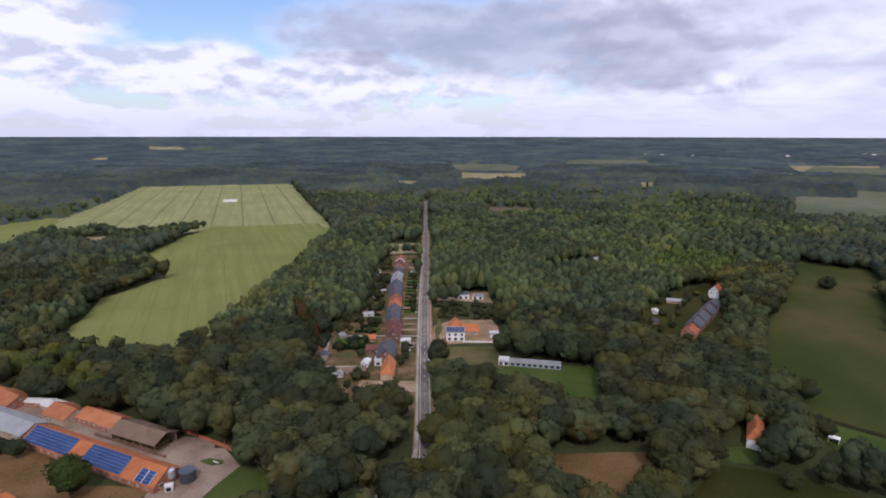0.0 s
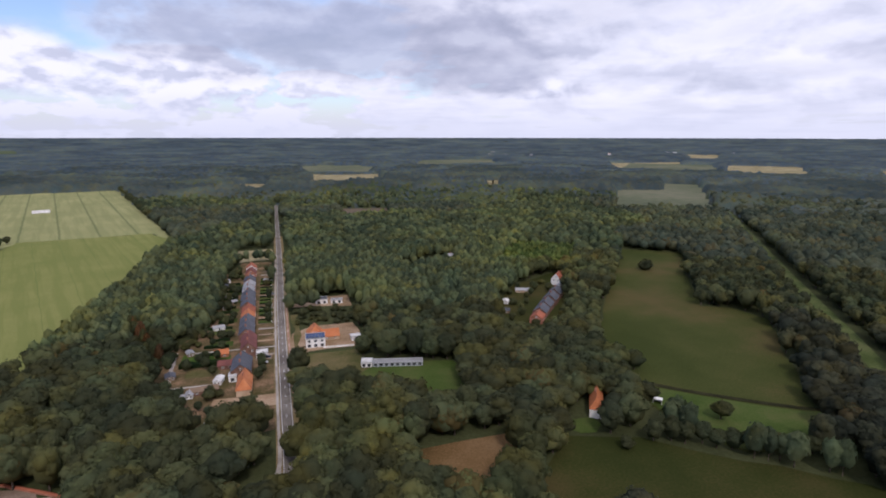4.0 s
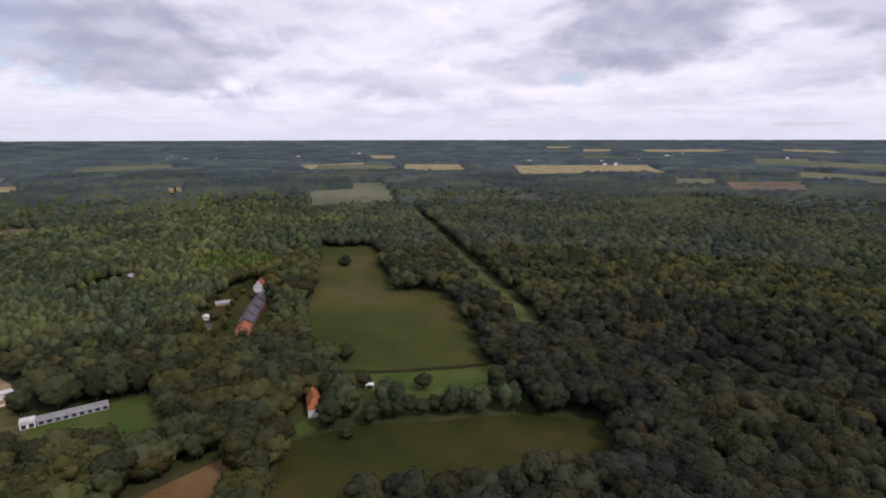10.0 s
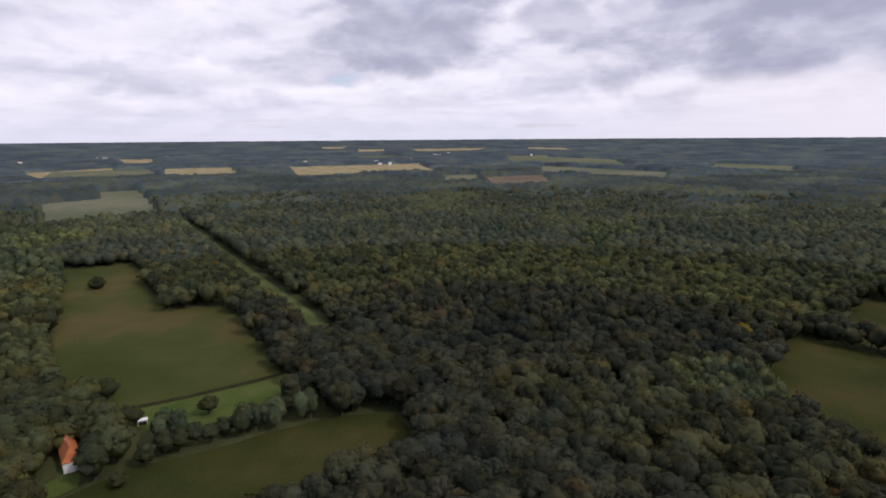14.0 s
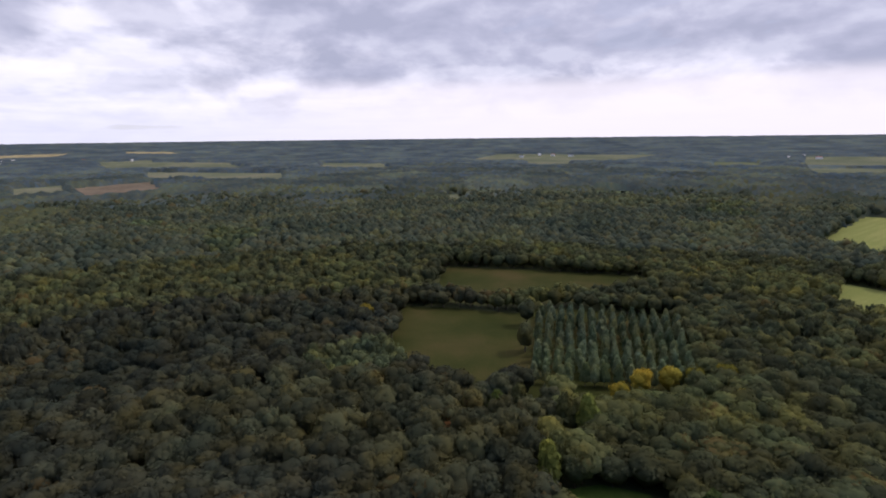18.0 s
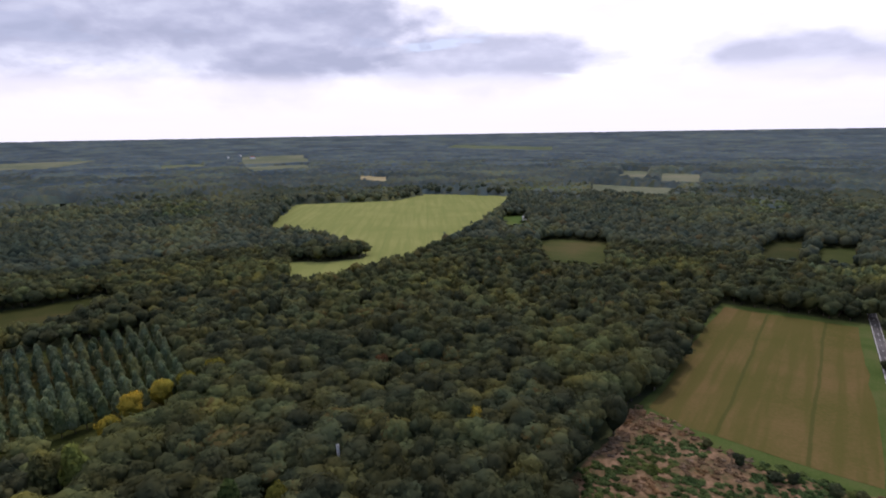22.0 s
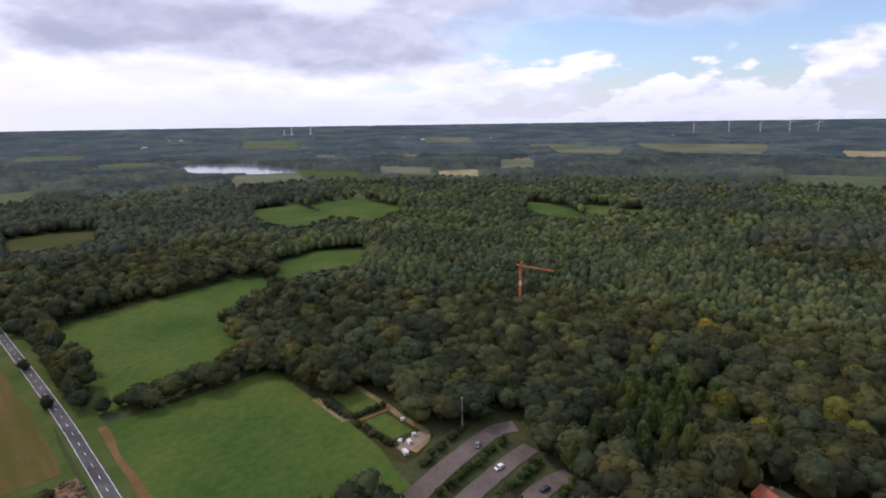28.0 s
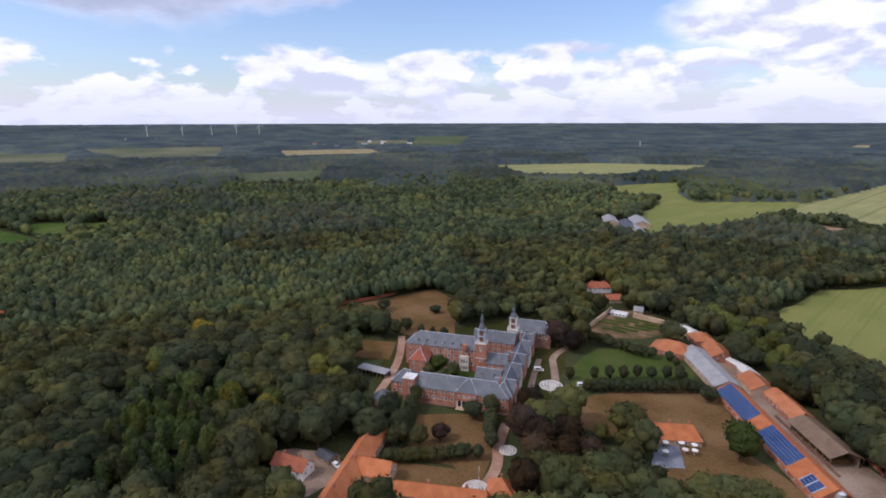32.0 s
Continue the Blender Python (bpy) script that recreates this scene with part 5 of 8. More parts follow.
for s_ in (-1, 1):
    a, b = Vector((cx + s_ * 5.5, -6.2, 7.5)), Vector((cx + s_ * 0.2, 0, 12.72))
    bm = bmesh.new()
    side = (b - a).cross(Vector((0, 0, 1))).normalized() * 0.13
    vs = [bm.verts.new(p) for p in (a - side, a + side, b + side, b - side)]
    up = [bm.verts.new(v.co + Vector((0, 0, 0.12))) for v in vs]
    bm.faces.new(vs), bm.faces.new(up[::-1])
    for i in range(4):
        bm.faces.new((vs[i], up[i], up[(i + 1) % 4], vs[(i + 1) % 4]))
    part("hip_flashing", bm, M["lead"], mr)
bm = bmesh.new()
box(bm, cx - 5.2, cx + 5.2, -6.4, -5.5, 0, 7.2)
mid = part("middle_bay", bm, M["brick"], t, "projecting red-brick middle bay")
# flat dark sheet on the solid bay, standing for the porch's inner shade
bm = bmesh.new()
box(bm, cx - 4.2, cx + 4.2, -6.45, -6.39, 0.5, 3.3)
part("porch_opening", bm, M["dark"], mid)
for i in range(5):
    bm = bmesh.new()
    cone(bm, cx - 4.2 + 2.1 * i, -6.7, 0.4, 3.4, 0.26, 0.22, 10)
    part("porch_column", bm, M["white"], mid)
bm = bmesh.new()
for i in range(4):
    box(bm, cx - 4.5 + 0.0, cx + 4.5, -9.2 + 0.6 * i, -6.41, 0.13 * i, 0.13 * (i + 1))
part("porch_steps", bm, M["palebrick"], t)
for i in range(4):
    window(t, cx - 3.6 + 2.4 * i, -6.42, 5.6, 0, 0.9, 1.1, "stone")
for x0, x1 in ((-L / 2, cx - 5.4), (cx + 5.4, L / 2)):
    bm = bmesh.new()
    box(bm, x0, x1, -W / 2 - 2.4, -W / 2, 0, 0.5)
    part("terrace", bm, M["darkbrick"], t)

t, L, W = abbey_wing("abbey_end_wing", "hipped end of the abbey front with slate roof", -60, -47, 2, 12, 7.5, 12, "u", (5, 5), 2, 3.0, win=(0.9, 1.0))
# brick stair block with a flat white roof
t = thing("abbey_stair_block", *ab(-49.5, 0.5), AB_T)
tagged(t, "red-brick stair block with a flat white roof", "building")
bm = bmesh.new()
box(bm, -2.8, 2.8, -2.6, 3.4, 0, 11.4)
w = part("wall", bm, M["brick"], t)
bm = bmesh.new()
box(bm, -3.0, 3.0, -2.8, 3.6, 11.4, 11.75)
part("flat_roof", bm, M["lightroof"], t, "white flat roof")
for z in (2.2, 5.4, 8.6):
    window(t, 0.9, -2.6, z, 0, 1.0, 1.4, "stone")
# rounded slate chapel end
t = thing("abbey_side_chapel", *ab(-60, -8), AB_T)
tagged(t, "low side chapel with a grey-blue polygonal roof", "building")
bm = bmesh.new()
cone(bm, 0, 0, 0, 4.4, 4.6, 4.6, 10)
part("wall", bm, M["palebrick"], t)
bm = bmesh.new()
cone(bm, 0, 0, 4.3, 7.6, 5.0, 0.5, 10)
part("roof", bm, M["slate"], t)
for i in range(4):
    a = radians(-150 + 40 * i)
    window(t, math.cos(a) * 4.42, math.sin(a) * 4.42, 2.4, math.degrees(a) + 90, 0.9, 1.8, "stone")

# red-roofed link between the front and the back
abbey_wing("abbey_link_wing", "short brick link wing with a rounded red-tiled hip", -60, -50.5, 27, 37.5, 8.0, 13.0, "v", (4.5, 0), 2, 3.4, roof="redtile")
# back wing with mansard-like roof
t, L, W = abbey_wing("abbey_back_wing", "tall three-storey brick wing with pale slate roof", -66, -25.5, 38, 50.5, 12.5, 17.6, "u", (6.5, 3), 3, 3.3, win=(1.15, 1.75))
for i in range(6):
    dormer(t, -L / 2 + 7 + i * 4.9, -W / 2 + 1.0, 12.7, 0)
# a pale stone bay on the court side
bm = bmesh.new()
box(bm, L / 2 - 9, L / 2 - 4.2, -W / 2 - 1.4, -W / 2, 0, 8.6)
bay = part("stone_bay", bm, M["stone"], t, "pale stone bay with tall windows")
for i in range(3):
    for z in (2.3, 6.0):
        window(t, L / 2 - 8.0 + 1.4 * i, -W / 2 - 1.4, z, 0, 0.9, 2.0, "stone")
bm = bmesh.new()
prism(bm, [(-W / 2 - 1.5, 12.4), (-W / 2 + 0.1, 12.4), (-W / 2 + 0.1, 15.4), (-W / 2 - 1.5, 15.2)], L / 2 - 8, L / 2 - 5.2)
part("gable_top", bm, M["brick"], t, "stepped brick gable")
bm = bmesh.new()
for i in range(3):
    box(bm, -L / 2 + 8, L / 2 - 9.5, -W / 2 - 1.0 - 0.9 * i, -W / 2 - 0.1 - 0.9 * i, 0, 0.9 - 0.3 * i)
part("court_steps", bm, M["palebrick"], t)

# east wing with a row of gables
t, L, W = abbey_wing("abbey_east_wing", "long east wing of brick and stone under steep slate roofs", -9, 0, 2, 78, 8.0, 13.0, "v", (4, 4), 2, 3.6, win=(1.0, 1.6))
for i, (x, h) in enumerate(((-30, 12.4), (-15, 14.0), (0, 12.8), (15, 14.4), (29, 13.0))):
    # gables that look out across the east side (local -y) and over the court
    for s in (-1, 1):
        if s == 1 and i % 2:
            continue
        bm = bmesh.new()
        y0, y1 = s * (W / 2 + 0.9), 0.0
        solid(bm, [(x - 4.2, y0, 7.6), (x, y0, h), (x, y1, h), (x - 4.2, y1, 7.6)], 0.15)
        solid(bm, [(x, y0, h), (x + 4.2, y0, 7.6), (x + 4.2, y1, 7.6), (x, y1, h)], 0.15)
        part("cross_roof", bm, M["slate"], t)
        bm = bmesh.new()
        ya, yb = sorted((s * (W / 2 + 0.7), s * (W / 2 + 0.02)))
        vs0 = [(x - 3.9, 0), (x + 3.9, 0), (x + 3.9, 7.6), (x, h - 0.3), (x - 3.9, 7.6)]
        a = [bm.verts.new((p, ya, q)) for p, q in vs0]
        b = [bm.verts.new((p, yb, q)) for p, q in vs0]
        bm.faces.new(a), bm.faces.new(b[::-1])
        for k in range(5):
            bm.faces.new((a[k], b[k], b[(k + 1) % 5], a[(k + 1) % 5]))
        part("gable", bm, M["stone" if i % 2 else "brick"], t)
        for z in (2.4, 5.6, 8.9):
            window(t, x, s * (W / 2 + 0.72), z, 0 if s < 0 else 180, 1.3, 1.8, "stone")
        bm = bmesh.new()
        prism(bm, [(-0.14, 0), (0.14, 0), (0.05, 0.2), (-0.05, 0.2)], 0, W / 2 + 0.9)
        cap = part("ridge_flashing", bm, M["lead"], t)
        cap.matrix_basis = pose(x, 0, h - 0.02, 0, 0, 90 * s)
for x in (-34, -8, 22):
    chimney(t, x, 1.6, 11.0, 15.2)

# three lower wings between the tower and the east wing
for k, (v0, v1, e, r) in enumerate(((16.5, 25.5, 7.6, 11.4), (34, 43, 8.2, 12.2), (56, 66.5, 11.0, 15.5))):
    t, L, W = abbey_wing("abbey_court_wing", "brick court wing with slate roof and small dormers" if k < 2 else "higher brick court wing with slate roof", -21 if k < 2 else -32, -8.6, v0, v1, e, r, "u", (0, 0), 2 if k < 2 else 3, 3.0)
    for i in range(2 if k < 2 else 1):
        dormer(t, -L / 4 + i * L / 2, -W / 2 + 1.2, e + 0.3, 0)
abbey_wing("abbey_church", "abbey church with a steep slate roof", -11, 9, 80, 91, 9.5, 15.2, "u", (0, 4), 1, 3.6, win=(1.2, 3.4), wall="darkbrick")


def tower(name, label, u, v, s, top, belfry, spire, wall, pale):
    t = thing(name, *ab(u, v), AB_T)
    tagged(t, label, "church tower")
    bm = bmesh.new()
    box(bm, -s, s, -s, s, 0, top)
    part("shaft", bm, M[wall], t)
    for z, g in ((top * 0.55, 0.12), (top - 0.5, 0.25), (top - 0.1, 0.35)):
        bm = bmesh.new()
        box(bm, -s - g, s + g, -s - g, s + g, z, z + 0.35)
        part("string_course", bm, M["stone"], t)
    q = s * 0.60
    bm = bmesh.new()
    box(bm, -q - 0.45, q + 0.45, -q - 0.45, q + 0.45, belfry, belfry + 0.4)
    lantern = part("belfry", bm, M[pale], t, "pale open belfry")
    bm = bmesh.new()
    box(bm, -q - 0.35, q + 0.35, -q - 0.35, q + 0.35, (top + belfry) / 2 - 0.2, (top + belfry) / 2 + 0.15)
    part("belfry_band", bm, M[pale], lantern)
    for i in (-1, 1):
        for j in (-1, 1):
            bm = bmesh.new()
            box(bm, i * q - 0.3, i * q + 0.3, j * q - 0.3, j * q + 0.3, top + 0.25, belfry)
            part("belfry_post", bm, M[pale], lantern)
    bm = bmesh.new()
    box(bm, -q * 0.62, q * 0.62, -q * 0.62, q * 0.62, top + 0.25, belfry)
    part("bell_chamber", bm, M["darkbrick"], lantern)
    for i in (-1, 1):
        for j in (-1, 1):
            bm = bmesh.new()
            cone(bm, i * s * 0.92, j * s * 0.92, top + 0.25, top + 3.0, 0.42, 0.04, 8)
            part("pinnacle", bm, M[pale], t)
    bm = bmesh.new()
    cone(bm, 0, 0, belfry + 0.5, belfry + 0.5 + (spire - belfry) * 0.32, q + 0.5, q * 0.55, 8, math.pi / 8)
    cone(bm, 0, 0, belfry + 0.5 + (spire - belfry) * 0.32, belfry + (spire - belfry) * 0.5, q * 0.42, q * 0.42, 8, math.pi / 8)
    cone(bm, 0, 0, belfry + (spire - belfry) * 0.5, spire - 1.6, q * 0.62, 0.08, 8, math.pi / 8)
    sp = part("spire", bm, M["slate"], t)
    bm = bmesh.new()
    cone(bm, 0, 0, spire - 1.7, spire, 0.06, 0.05, 6)
    box(bm, -0.5, 0.5, -0.05, 0.05, spire - 0.75, spire - 0.62)
    part("cross", bm, M["lead"], sp)
    for z in (3.0, top * 0.5, top - 3.0):
        for face, x, y in ((0, 0, -s), (90, s, 0), (-90, -s, 0)):
            window(t, x, y, z, face, 0.9, 1.8, "stone")
    return t


tower("abbey_tower", "slender brick tower with a white belfry and slate spire", -22.3, 36.0, 2.7, 18.6, 25.6, 36.0, "brick", "lead")
tower("abbey_church_tower", "stone church tower with a small spire", -11.5, 69.5, 2.9, 14.8, 21.5, 30.2, "stone", "stone")

# pavilion beside the park and the paved circles
t = thing("park_pavilion", -267.5, 66.5, 40)
tagged(t, "low open pavilion with a grey roof on posts", "pavilion")
bm = bmesh.new()
box(bm, -9, 9, -3.2, 3.2, 2.7, 3.0)
part("roof", bm, M["greyroof"], t)
bm = bmesh.new()
box(bm, -8.6, 8.6, 2.6, 2.9, 0, 2.7)
part("back_wall", bm, M["darkbrick"], t)
for i in range(8):
    bm = bmesh.new()
    box(bm, -8.6 + 2.43 * i, -8.35 + 2.43 * i, -2.9, -2.65, 0, 2.7)
    part("post", bm, M["wood"], t)


def paved_circle(name, x, y, r, rings):
    t = tagged(thing(name, x, y, 0), "round terrace of pale stone rings", "terrace")
    for i in range(rings):
        a, b = r * (1 - i / rings), r * (1 - (i + 0.72) / rings)
        bm = bmesh.new()
        n = 36
        z = 0.28 + 0.03 * i
        for lo, hi in ((z, z + 0.1),):
            v = [[bm.verts.new((math.cos(2 * math.pi * k / n) * q, math.sin(2 * math.pi * k / n) * q, h)) for k in range(n)] for q, h in ((a, lo), (a, hi), (b, hi), (b, lo))]
            for c in range(4):
                for k in range(n):
                    bm.faces.new((v[c][k], v[c][(k + 1) % n], v[(c + 1) % 4][(k + 1) % n], v[(c + 1) % 4][k]))
        part("stone_ring", bm, M["stone"], t)
    return t


paved_circle("round_terrace", -219.7, 146.5, 6.0, 4)
paved_circle("small_round_terrace", -177.5, 99.0, 3.6, 3)

# garden in the inner court
court = ngon("court_garden", [ab(-49, 12), ab(-22, 12), ab(-23, 37), ab(-50, 37)], 0.31, M["lawn"])
tagged(court, "green garden in the abbey's inner court", "garden", kind="structure")


# ---- gatehouse, farm and lodges ----
house("gate_barn", "long gatehouse range with bright orange tiled roof", -185, 36.5, -35, 54, 9.6, 4.4, 8.8, "palebrick", "orange", n=12, chimneys=3, doors=3, category="gatehouse")
house("gate_cross_wing", "cross wing of the gatehouse with orange tiled gable", -181, 44, 52, 14, 10, 4.2, 8.2, "palebrick", "orange", n=3, chimneys=1, category="gatehouse")
house("forecourt_range", "low forecourt range with orange tiled roof", -162.5, 58.5, 58, 42, 7.2, 3.0, 5.9, "palebrick", "orange", n=11, chimneys=3, doors=3, category="range")
house("entrance_pavilion", "square entrance pavilion with steep orange hipped roof", -154, 83.5, 58, 9.5, 9.0, 3.2, 7.4, "white", "orange", hip=(4.6, 4.6), n=3, chimneys=1, category="pavilion")
house("entrance_annex", "small orange-roofed annex beside the entrance", -150, 91, 58, 7, 6, 2.9, 5.2, "white", "orange", n=2, chimneys=1, category="annex")
house("lodge", "small lodge with red tiled roof and pale walls", -196.5, 15.5, 46, 14.5, 7.6, 4.0, 7.0, "white", "redtile", n=4, chimneys=2, doors=1, category="house")
house("lodge_shed", "dark low shed beside the lodge", -199.5, 29, 30, 8, 4.5, 2.3, 3.4, "wood", "darkroof", n=1, chimneys=0, category="shed", gable=False)
house("tearoom", "long low house with orange tiled roof and garden tables", -160, 166.5, 61.5, 24, 10.5, 3.0, 7.2, "palebrick", "orange", hip=(0, 2.5), n=6, chimneys=3, doors=2)
house("priory_house", "white house with red tiled roof at the wood's edge", -343, 268, 72, 19, 9, 4.6, 8.2, "white", "redtile", hip=(3, 3), n=5, floors=1, chimneys=2)
house("priory_annex", "red-roofed annex below the white house", -318.5, 261, 72, 15, 7.5, 3.0, 6.0, "palebrick", "redtile", n=3, chimneys=0, category="annex")
house("wood_hut", "small red-roofed hut among trees", -366, 231, 65, 8, 6, 3, 5.4, "palebrick", "redtile", n=2, chimneys=0, category="hut")

house("hipped_barn", "barn with a broad hipped orange roof", -229, 234.5, 32, 22, 14.5, 3.2, 7.6, "brick", "oldorange", hip=(7, 7), n=4, chimneys=0, doors=2, category="barn")
house("white_roofed_shed", "long shed with a pale corrugated roof", -250, 266, -8, 17, 7.5, 3.0, 4.2, "palebrick", "lightroof", n=4, chimneys=0, category="shed")
house("square_barn", "square red-brick barn with orange tiled roof", -234, 262, -25, 13, 12, 3.6, 6.6, "brick", "oldorange", hip=(5, 5), n=3, chimneys=0, doors=2, category="barn")
house("cart_barn", "cart barn with orange tiled roof", -215.5, 254.5, -28, 18, 11.5, 3.6, 6.4, "brick", "oldorange", n=4, chimneys=0, doors=2, category="barn")
house("dutch_shed", "narrow shed with a pale grey roof", -199, 252, -8, 13, 5, 3.0, 3.8, "brick", "lightroof", n=3, chimneys=0, category="shed")
house("workshop", "low workshop with a pale flat-pitched roof", -188.5, 248.5, -20, 13, 7, 2.8, 3.6, "palebrick", "lightroof", n=3, chimneys=0, category="workshop")
house("grey_barn", "long barn with grey sheet roof and pale brick gable", -201, 232.5, -24, 45, 13, 3.8, 6.6, "palebrick", "greyroof", n=9, chimneys=0, doors=2, category="barn")
house("stable", "stable with orange tiled roof", -178.5, 240.5, -25, 16, 12.5, 3.4, 6.4, "palebrick", "oldorange", n=4, chimneys=0, doors=2, category="stable")
house("cow_barn", "long cow barn with orange tiled roof", -157.0, 235.0, -25, 25, 10.5, 3.2, 6.2, "brick", "oldorange", n=7, chimneys=0, doors=2, category="barn")

# open-fronted barn with a brown sheet roof
t = tagged(thing("open_barn", -130.5, 219.5, -23), "open-fronted timber barn with brown sheet roof", "barn")
bm = bmesh.new()
box(bm, -13.2, 13.2, 5.4, 5.7, 0, 5.2)
box(bm, -13.2, -12.9, -5.4, 5.4, 0, 5.2)
part("wall", bm, M["wood"], t)
roof_over(t, -13.4, 13.4, 11.6, 5.2, 7.6, M["brownroof"], over=0.9)
for i in range(7):
    bm = bmesh.new()
    box(bm, -13.0 + 4.3 * i, -12.7 + 4.3 * i, -5.5, -5.2, 0, 5.1)
    part("post", bm, M["wood"], t)
bm = bmesh.new()
box(bm, -13.0, 13.0, -5.5, -5.25, 4.3, 5.1)
part("lintel", bm, M["wood"], t)
for i in range(5):
    bm = bmesh.new()
    box(bm, -11.5 + 4.8 * i, -8.2 + 4.8 * i, -3.5, 3.5, 0, 2.2 + 0.5 * (i % 2))
    part("stored_bale", bm, M["heath"], t)

# solar barn: a long tiled roof whose south slope carries panels in rows
SB_A = math.degrees(math.atan2(192 - 222, -109 + 177))
t = tagged(thing("solar_barn", -141.6, 205.4, SB_A), "long barn with orange tiles and three arrays of blue solar panels", "barn")
SL, SW, SE, SR = 80.0, 13.6, 3.0, 7.2
shell(t, -SL / 2, SL / 2, SW, SE, SR, M["brick"])
roof_over(t, -SL / 2, SL / 2, SW, SE, SR, M["orange"])
row_of_windows(t, -SL / 2 + 1, SL / 2 - 1, -SW / 2, 0, 1.6, 16, 1.1, 1.0)
row_of_windows(t, -SL / 2 + 1, SL / 2 - 1, SW / 2, 180, 1.6, 14, 1.1, 1.0)
for x in (-20, 0, 22):
    door(t, x, SW / 2 + 0.02, 180, 3.0, 2.6)
window(t, SL / 2, 0, 4.2, 90, 1.2, 1.2)
window(t, SL / 2, -3.5, 1.8, 90, 1.6, 1.6)
slope = math.atan2(SR - SE, SW / 2)
run = (SW / 2) / math.cos(slope)
PANEL = bpy.data.meshes.new("solar_panel")
bm = bmesh.new()
box(bm, -0.81, 0.81, -0.49, 0.49, 0, 0.05)
bm.to_mesh(PANEL)
bm.free()
PANEL.materials.append(M["panel"])
PANEL_WIDE = bpy.data.meshes.new("solar_panel")
bm = bmesh.new()
box(bm, -1.66, 1.66, -0.605, 0.605, 0, 0.05)
bm.to_mesh(PANEL_WIDE)
bm.free()
PANEL_WIDE.materials.append(M["panel"])
for x0, x1, rows, first in ((-39.0, -10.5, 6, 0), (-1.5, 21.5, 6, 0), (29.5, 37.5, 4, 2)):
    bm = bmesh.new()
    box(bm, x0 - 0.1, x1 + 0.1, -0.25 - (rows + first) * 1.28, -0.25 - first * 1.28, 0.20, 0.26)
    rail = part("panel_frame", bm, M["alu"], t, "pale metal mounting frame")
    rail.matrix_basis = pose(0, 0, SR, math.degrees(slope), 0, 0)
    n = round((x1 - x0) / 3.34)
    w = (x1 - x0) / n
    for r in range(rows):
        for i in range(n):
            share("solar_panel", PANEL_WIDE, rail, pose(x0 + (i + 0.5) * w, -0.25 - (r + first + 0.5) * 1.28, 0.27))
# silos and tank at the barn's end
t = tagged(thing("feed_silo", -104.5, 190.5, 0), "pale steel feed silo on legs beside the barn", "silo")
bm = bmesh.new()
cone(bm, 0, 0, 1.6, 2.6, 0.5, 1.5, 16)
cone(bm, 0, 0, 2.6, 5.6, 1.5, 1.5, 16)
cone(bm, 0, 0, 5.6, 6.4, 1.5, 0.3, 16)
part("bin", bm, M["alu"], t, smooth=False)
for i in range(4):
    bm = bmesh.new()
    a = math.pi / 4 + i * math.pi / 2
    cone(bm, math.cos(a) * 1.3, math.sin(a) * 1.3, 0, 2.7, 0.08, 0.08, 6)
    part("leg", bm, M["alu"], t)
t = tagged(thing("slurry_tank", -99.0, 192.0, 0), "dark round tank with a pale rim", "tank")
bm = bmesh.new()
cone(bm, 0, 0, 0, 4.4, 3.0, 3.0, 24)
part("shell", bm, M["darkroof"], t)
bm = bmesh.new()
cone(bm, 0, 0, 4.4, 4.6, 3.15, 3.15, 24)
part("rim", bm, M["slate"], t)
t = tagged(thing("equipment_box", -103.2, 185.6, 20), "white equipment box beside the silo", "container")
bm = bmesh.new()
box(bm, -1.4, 1.4, -1.2, 1.2, 0, 2.4)
part("body", bm, M["white"], t)
bm = bmesh.new()
box(bm, -0.9, 0.9, -1.24, -1.2, 0.4, 1.9)
part("shutter", bm, M["dark"], t)
bm = bmesh.new()
box(bm, -1.5, 1.5, -1.3, 1.3, 2.4, 2.52)
part("lid", bm, M["lightroof"], t)
# low hedge-like feed wall in the yard
t = tagged(thing("yard_wall", -139, 208.5, SB_A), "low dark wall along the farm yard", "wall")
for i in range(12):
    bm = bmesh.new()
    box(bm, -22 + 3.7 * i, -18.5 + 3.7 * i, 7.9, 8.8, 0, 1.0)
    part("wall_section", bm, M["darkbrick"], t)

# walls of the old kitchen garden, its beds and little gatehouse
def wall_run(name, label, pts, h, mat, thick=0.5, cap="palebrick"):
    t = tagged(thing(name, pts[0][0], pts[0][1], 0), label, "wall")
    for (x0, y0), (x1, y1) in zip(pts[:-1], pts[1:]):
        d = math.hypot(x1 - x0, y1 - y0)
        bm = bmesh.new()
        box(bm, 0, d, -thick / 2, thick / 2, 0, h)
        w = part("wall_section", bm, M[mat], t)
        w.matrix_basis = pose(x0 - pts[0][0], y0 - pts[0][1], 0, 0, 0, math.degrees(math.atan2(y1 - y0, x1 - x0)))
        bm = bmesh.new()
        prism(bm, [(-thick * 0.7, h), (thick * 0.7, h), (0, h + 0.35)], 0, d)
        part("coping", bm, M[cap], w)
    return t


wall_run("yard_boundary", "low reddish brick wall along the farm's edge", [(-121.4, 230.3), (-93.2, 214.9), (-76.3, 204.4), (-59.6, 190.9)], 1.0, "brick", 1.1, "redtile")
tagged(ngon("yard_island", soft_outline([(-99.7, 204.0), (-96.4, 206.3), (-90.0, 204.6), (-89.6, 202.4), (-93.5, 201.0)], 0.3, 2), 0.45, M["lawn"]), "small oval lawn in the farm yard", "lawn", kind="structure")
t = tagged(thing("yard_bench", -92.8, 203.4, -30), "pale stone bench on the yard lawn", "bench")
bm = bmesh.new()
box(bm, -1.6, 1.6, -0.3, 0.3, 0.40, 0.55)
part("seat", bm, M["stone"], t)
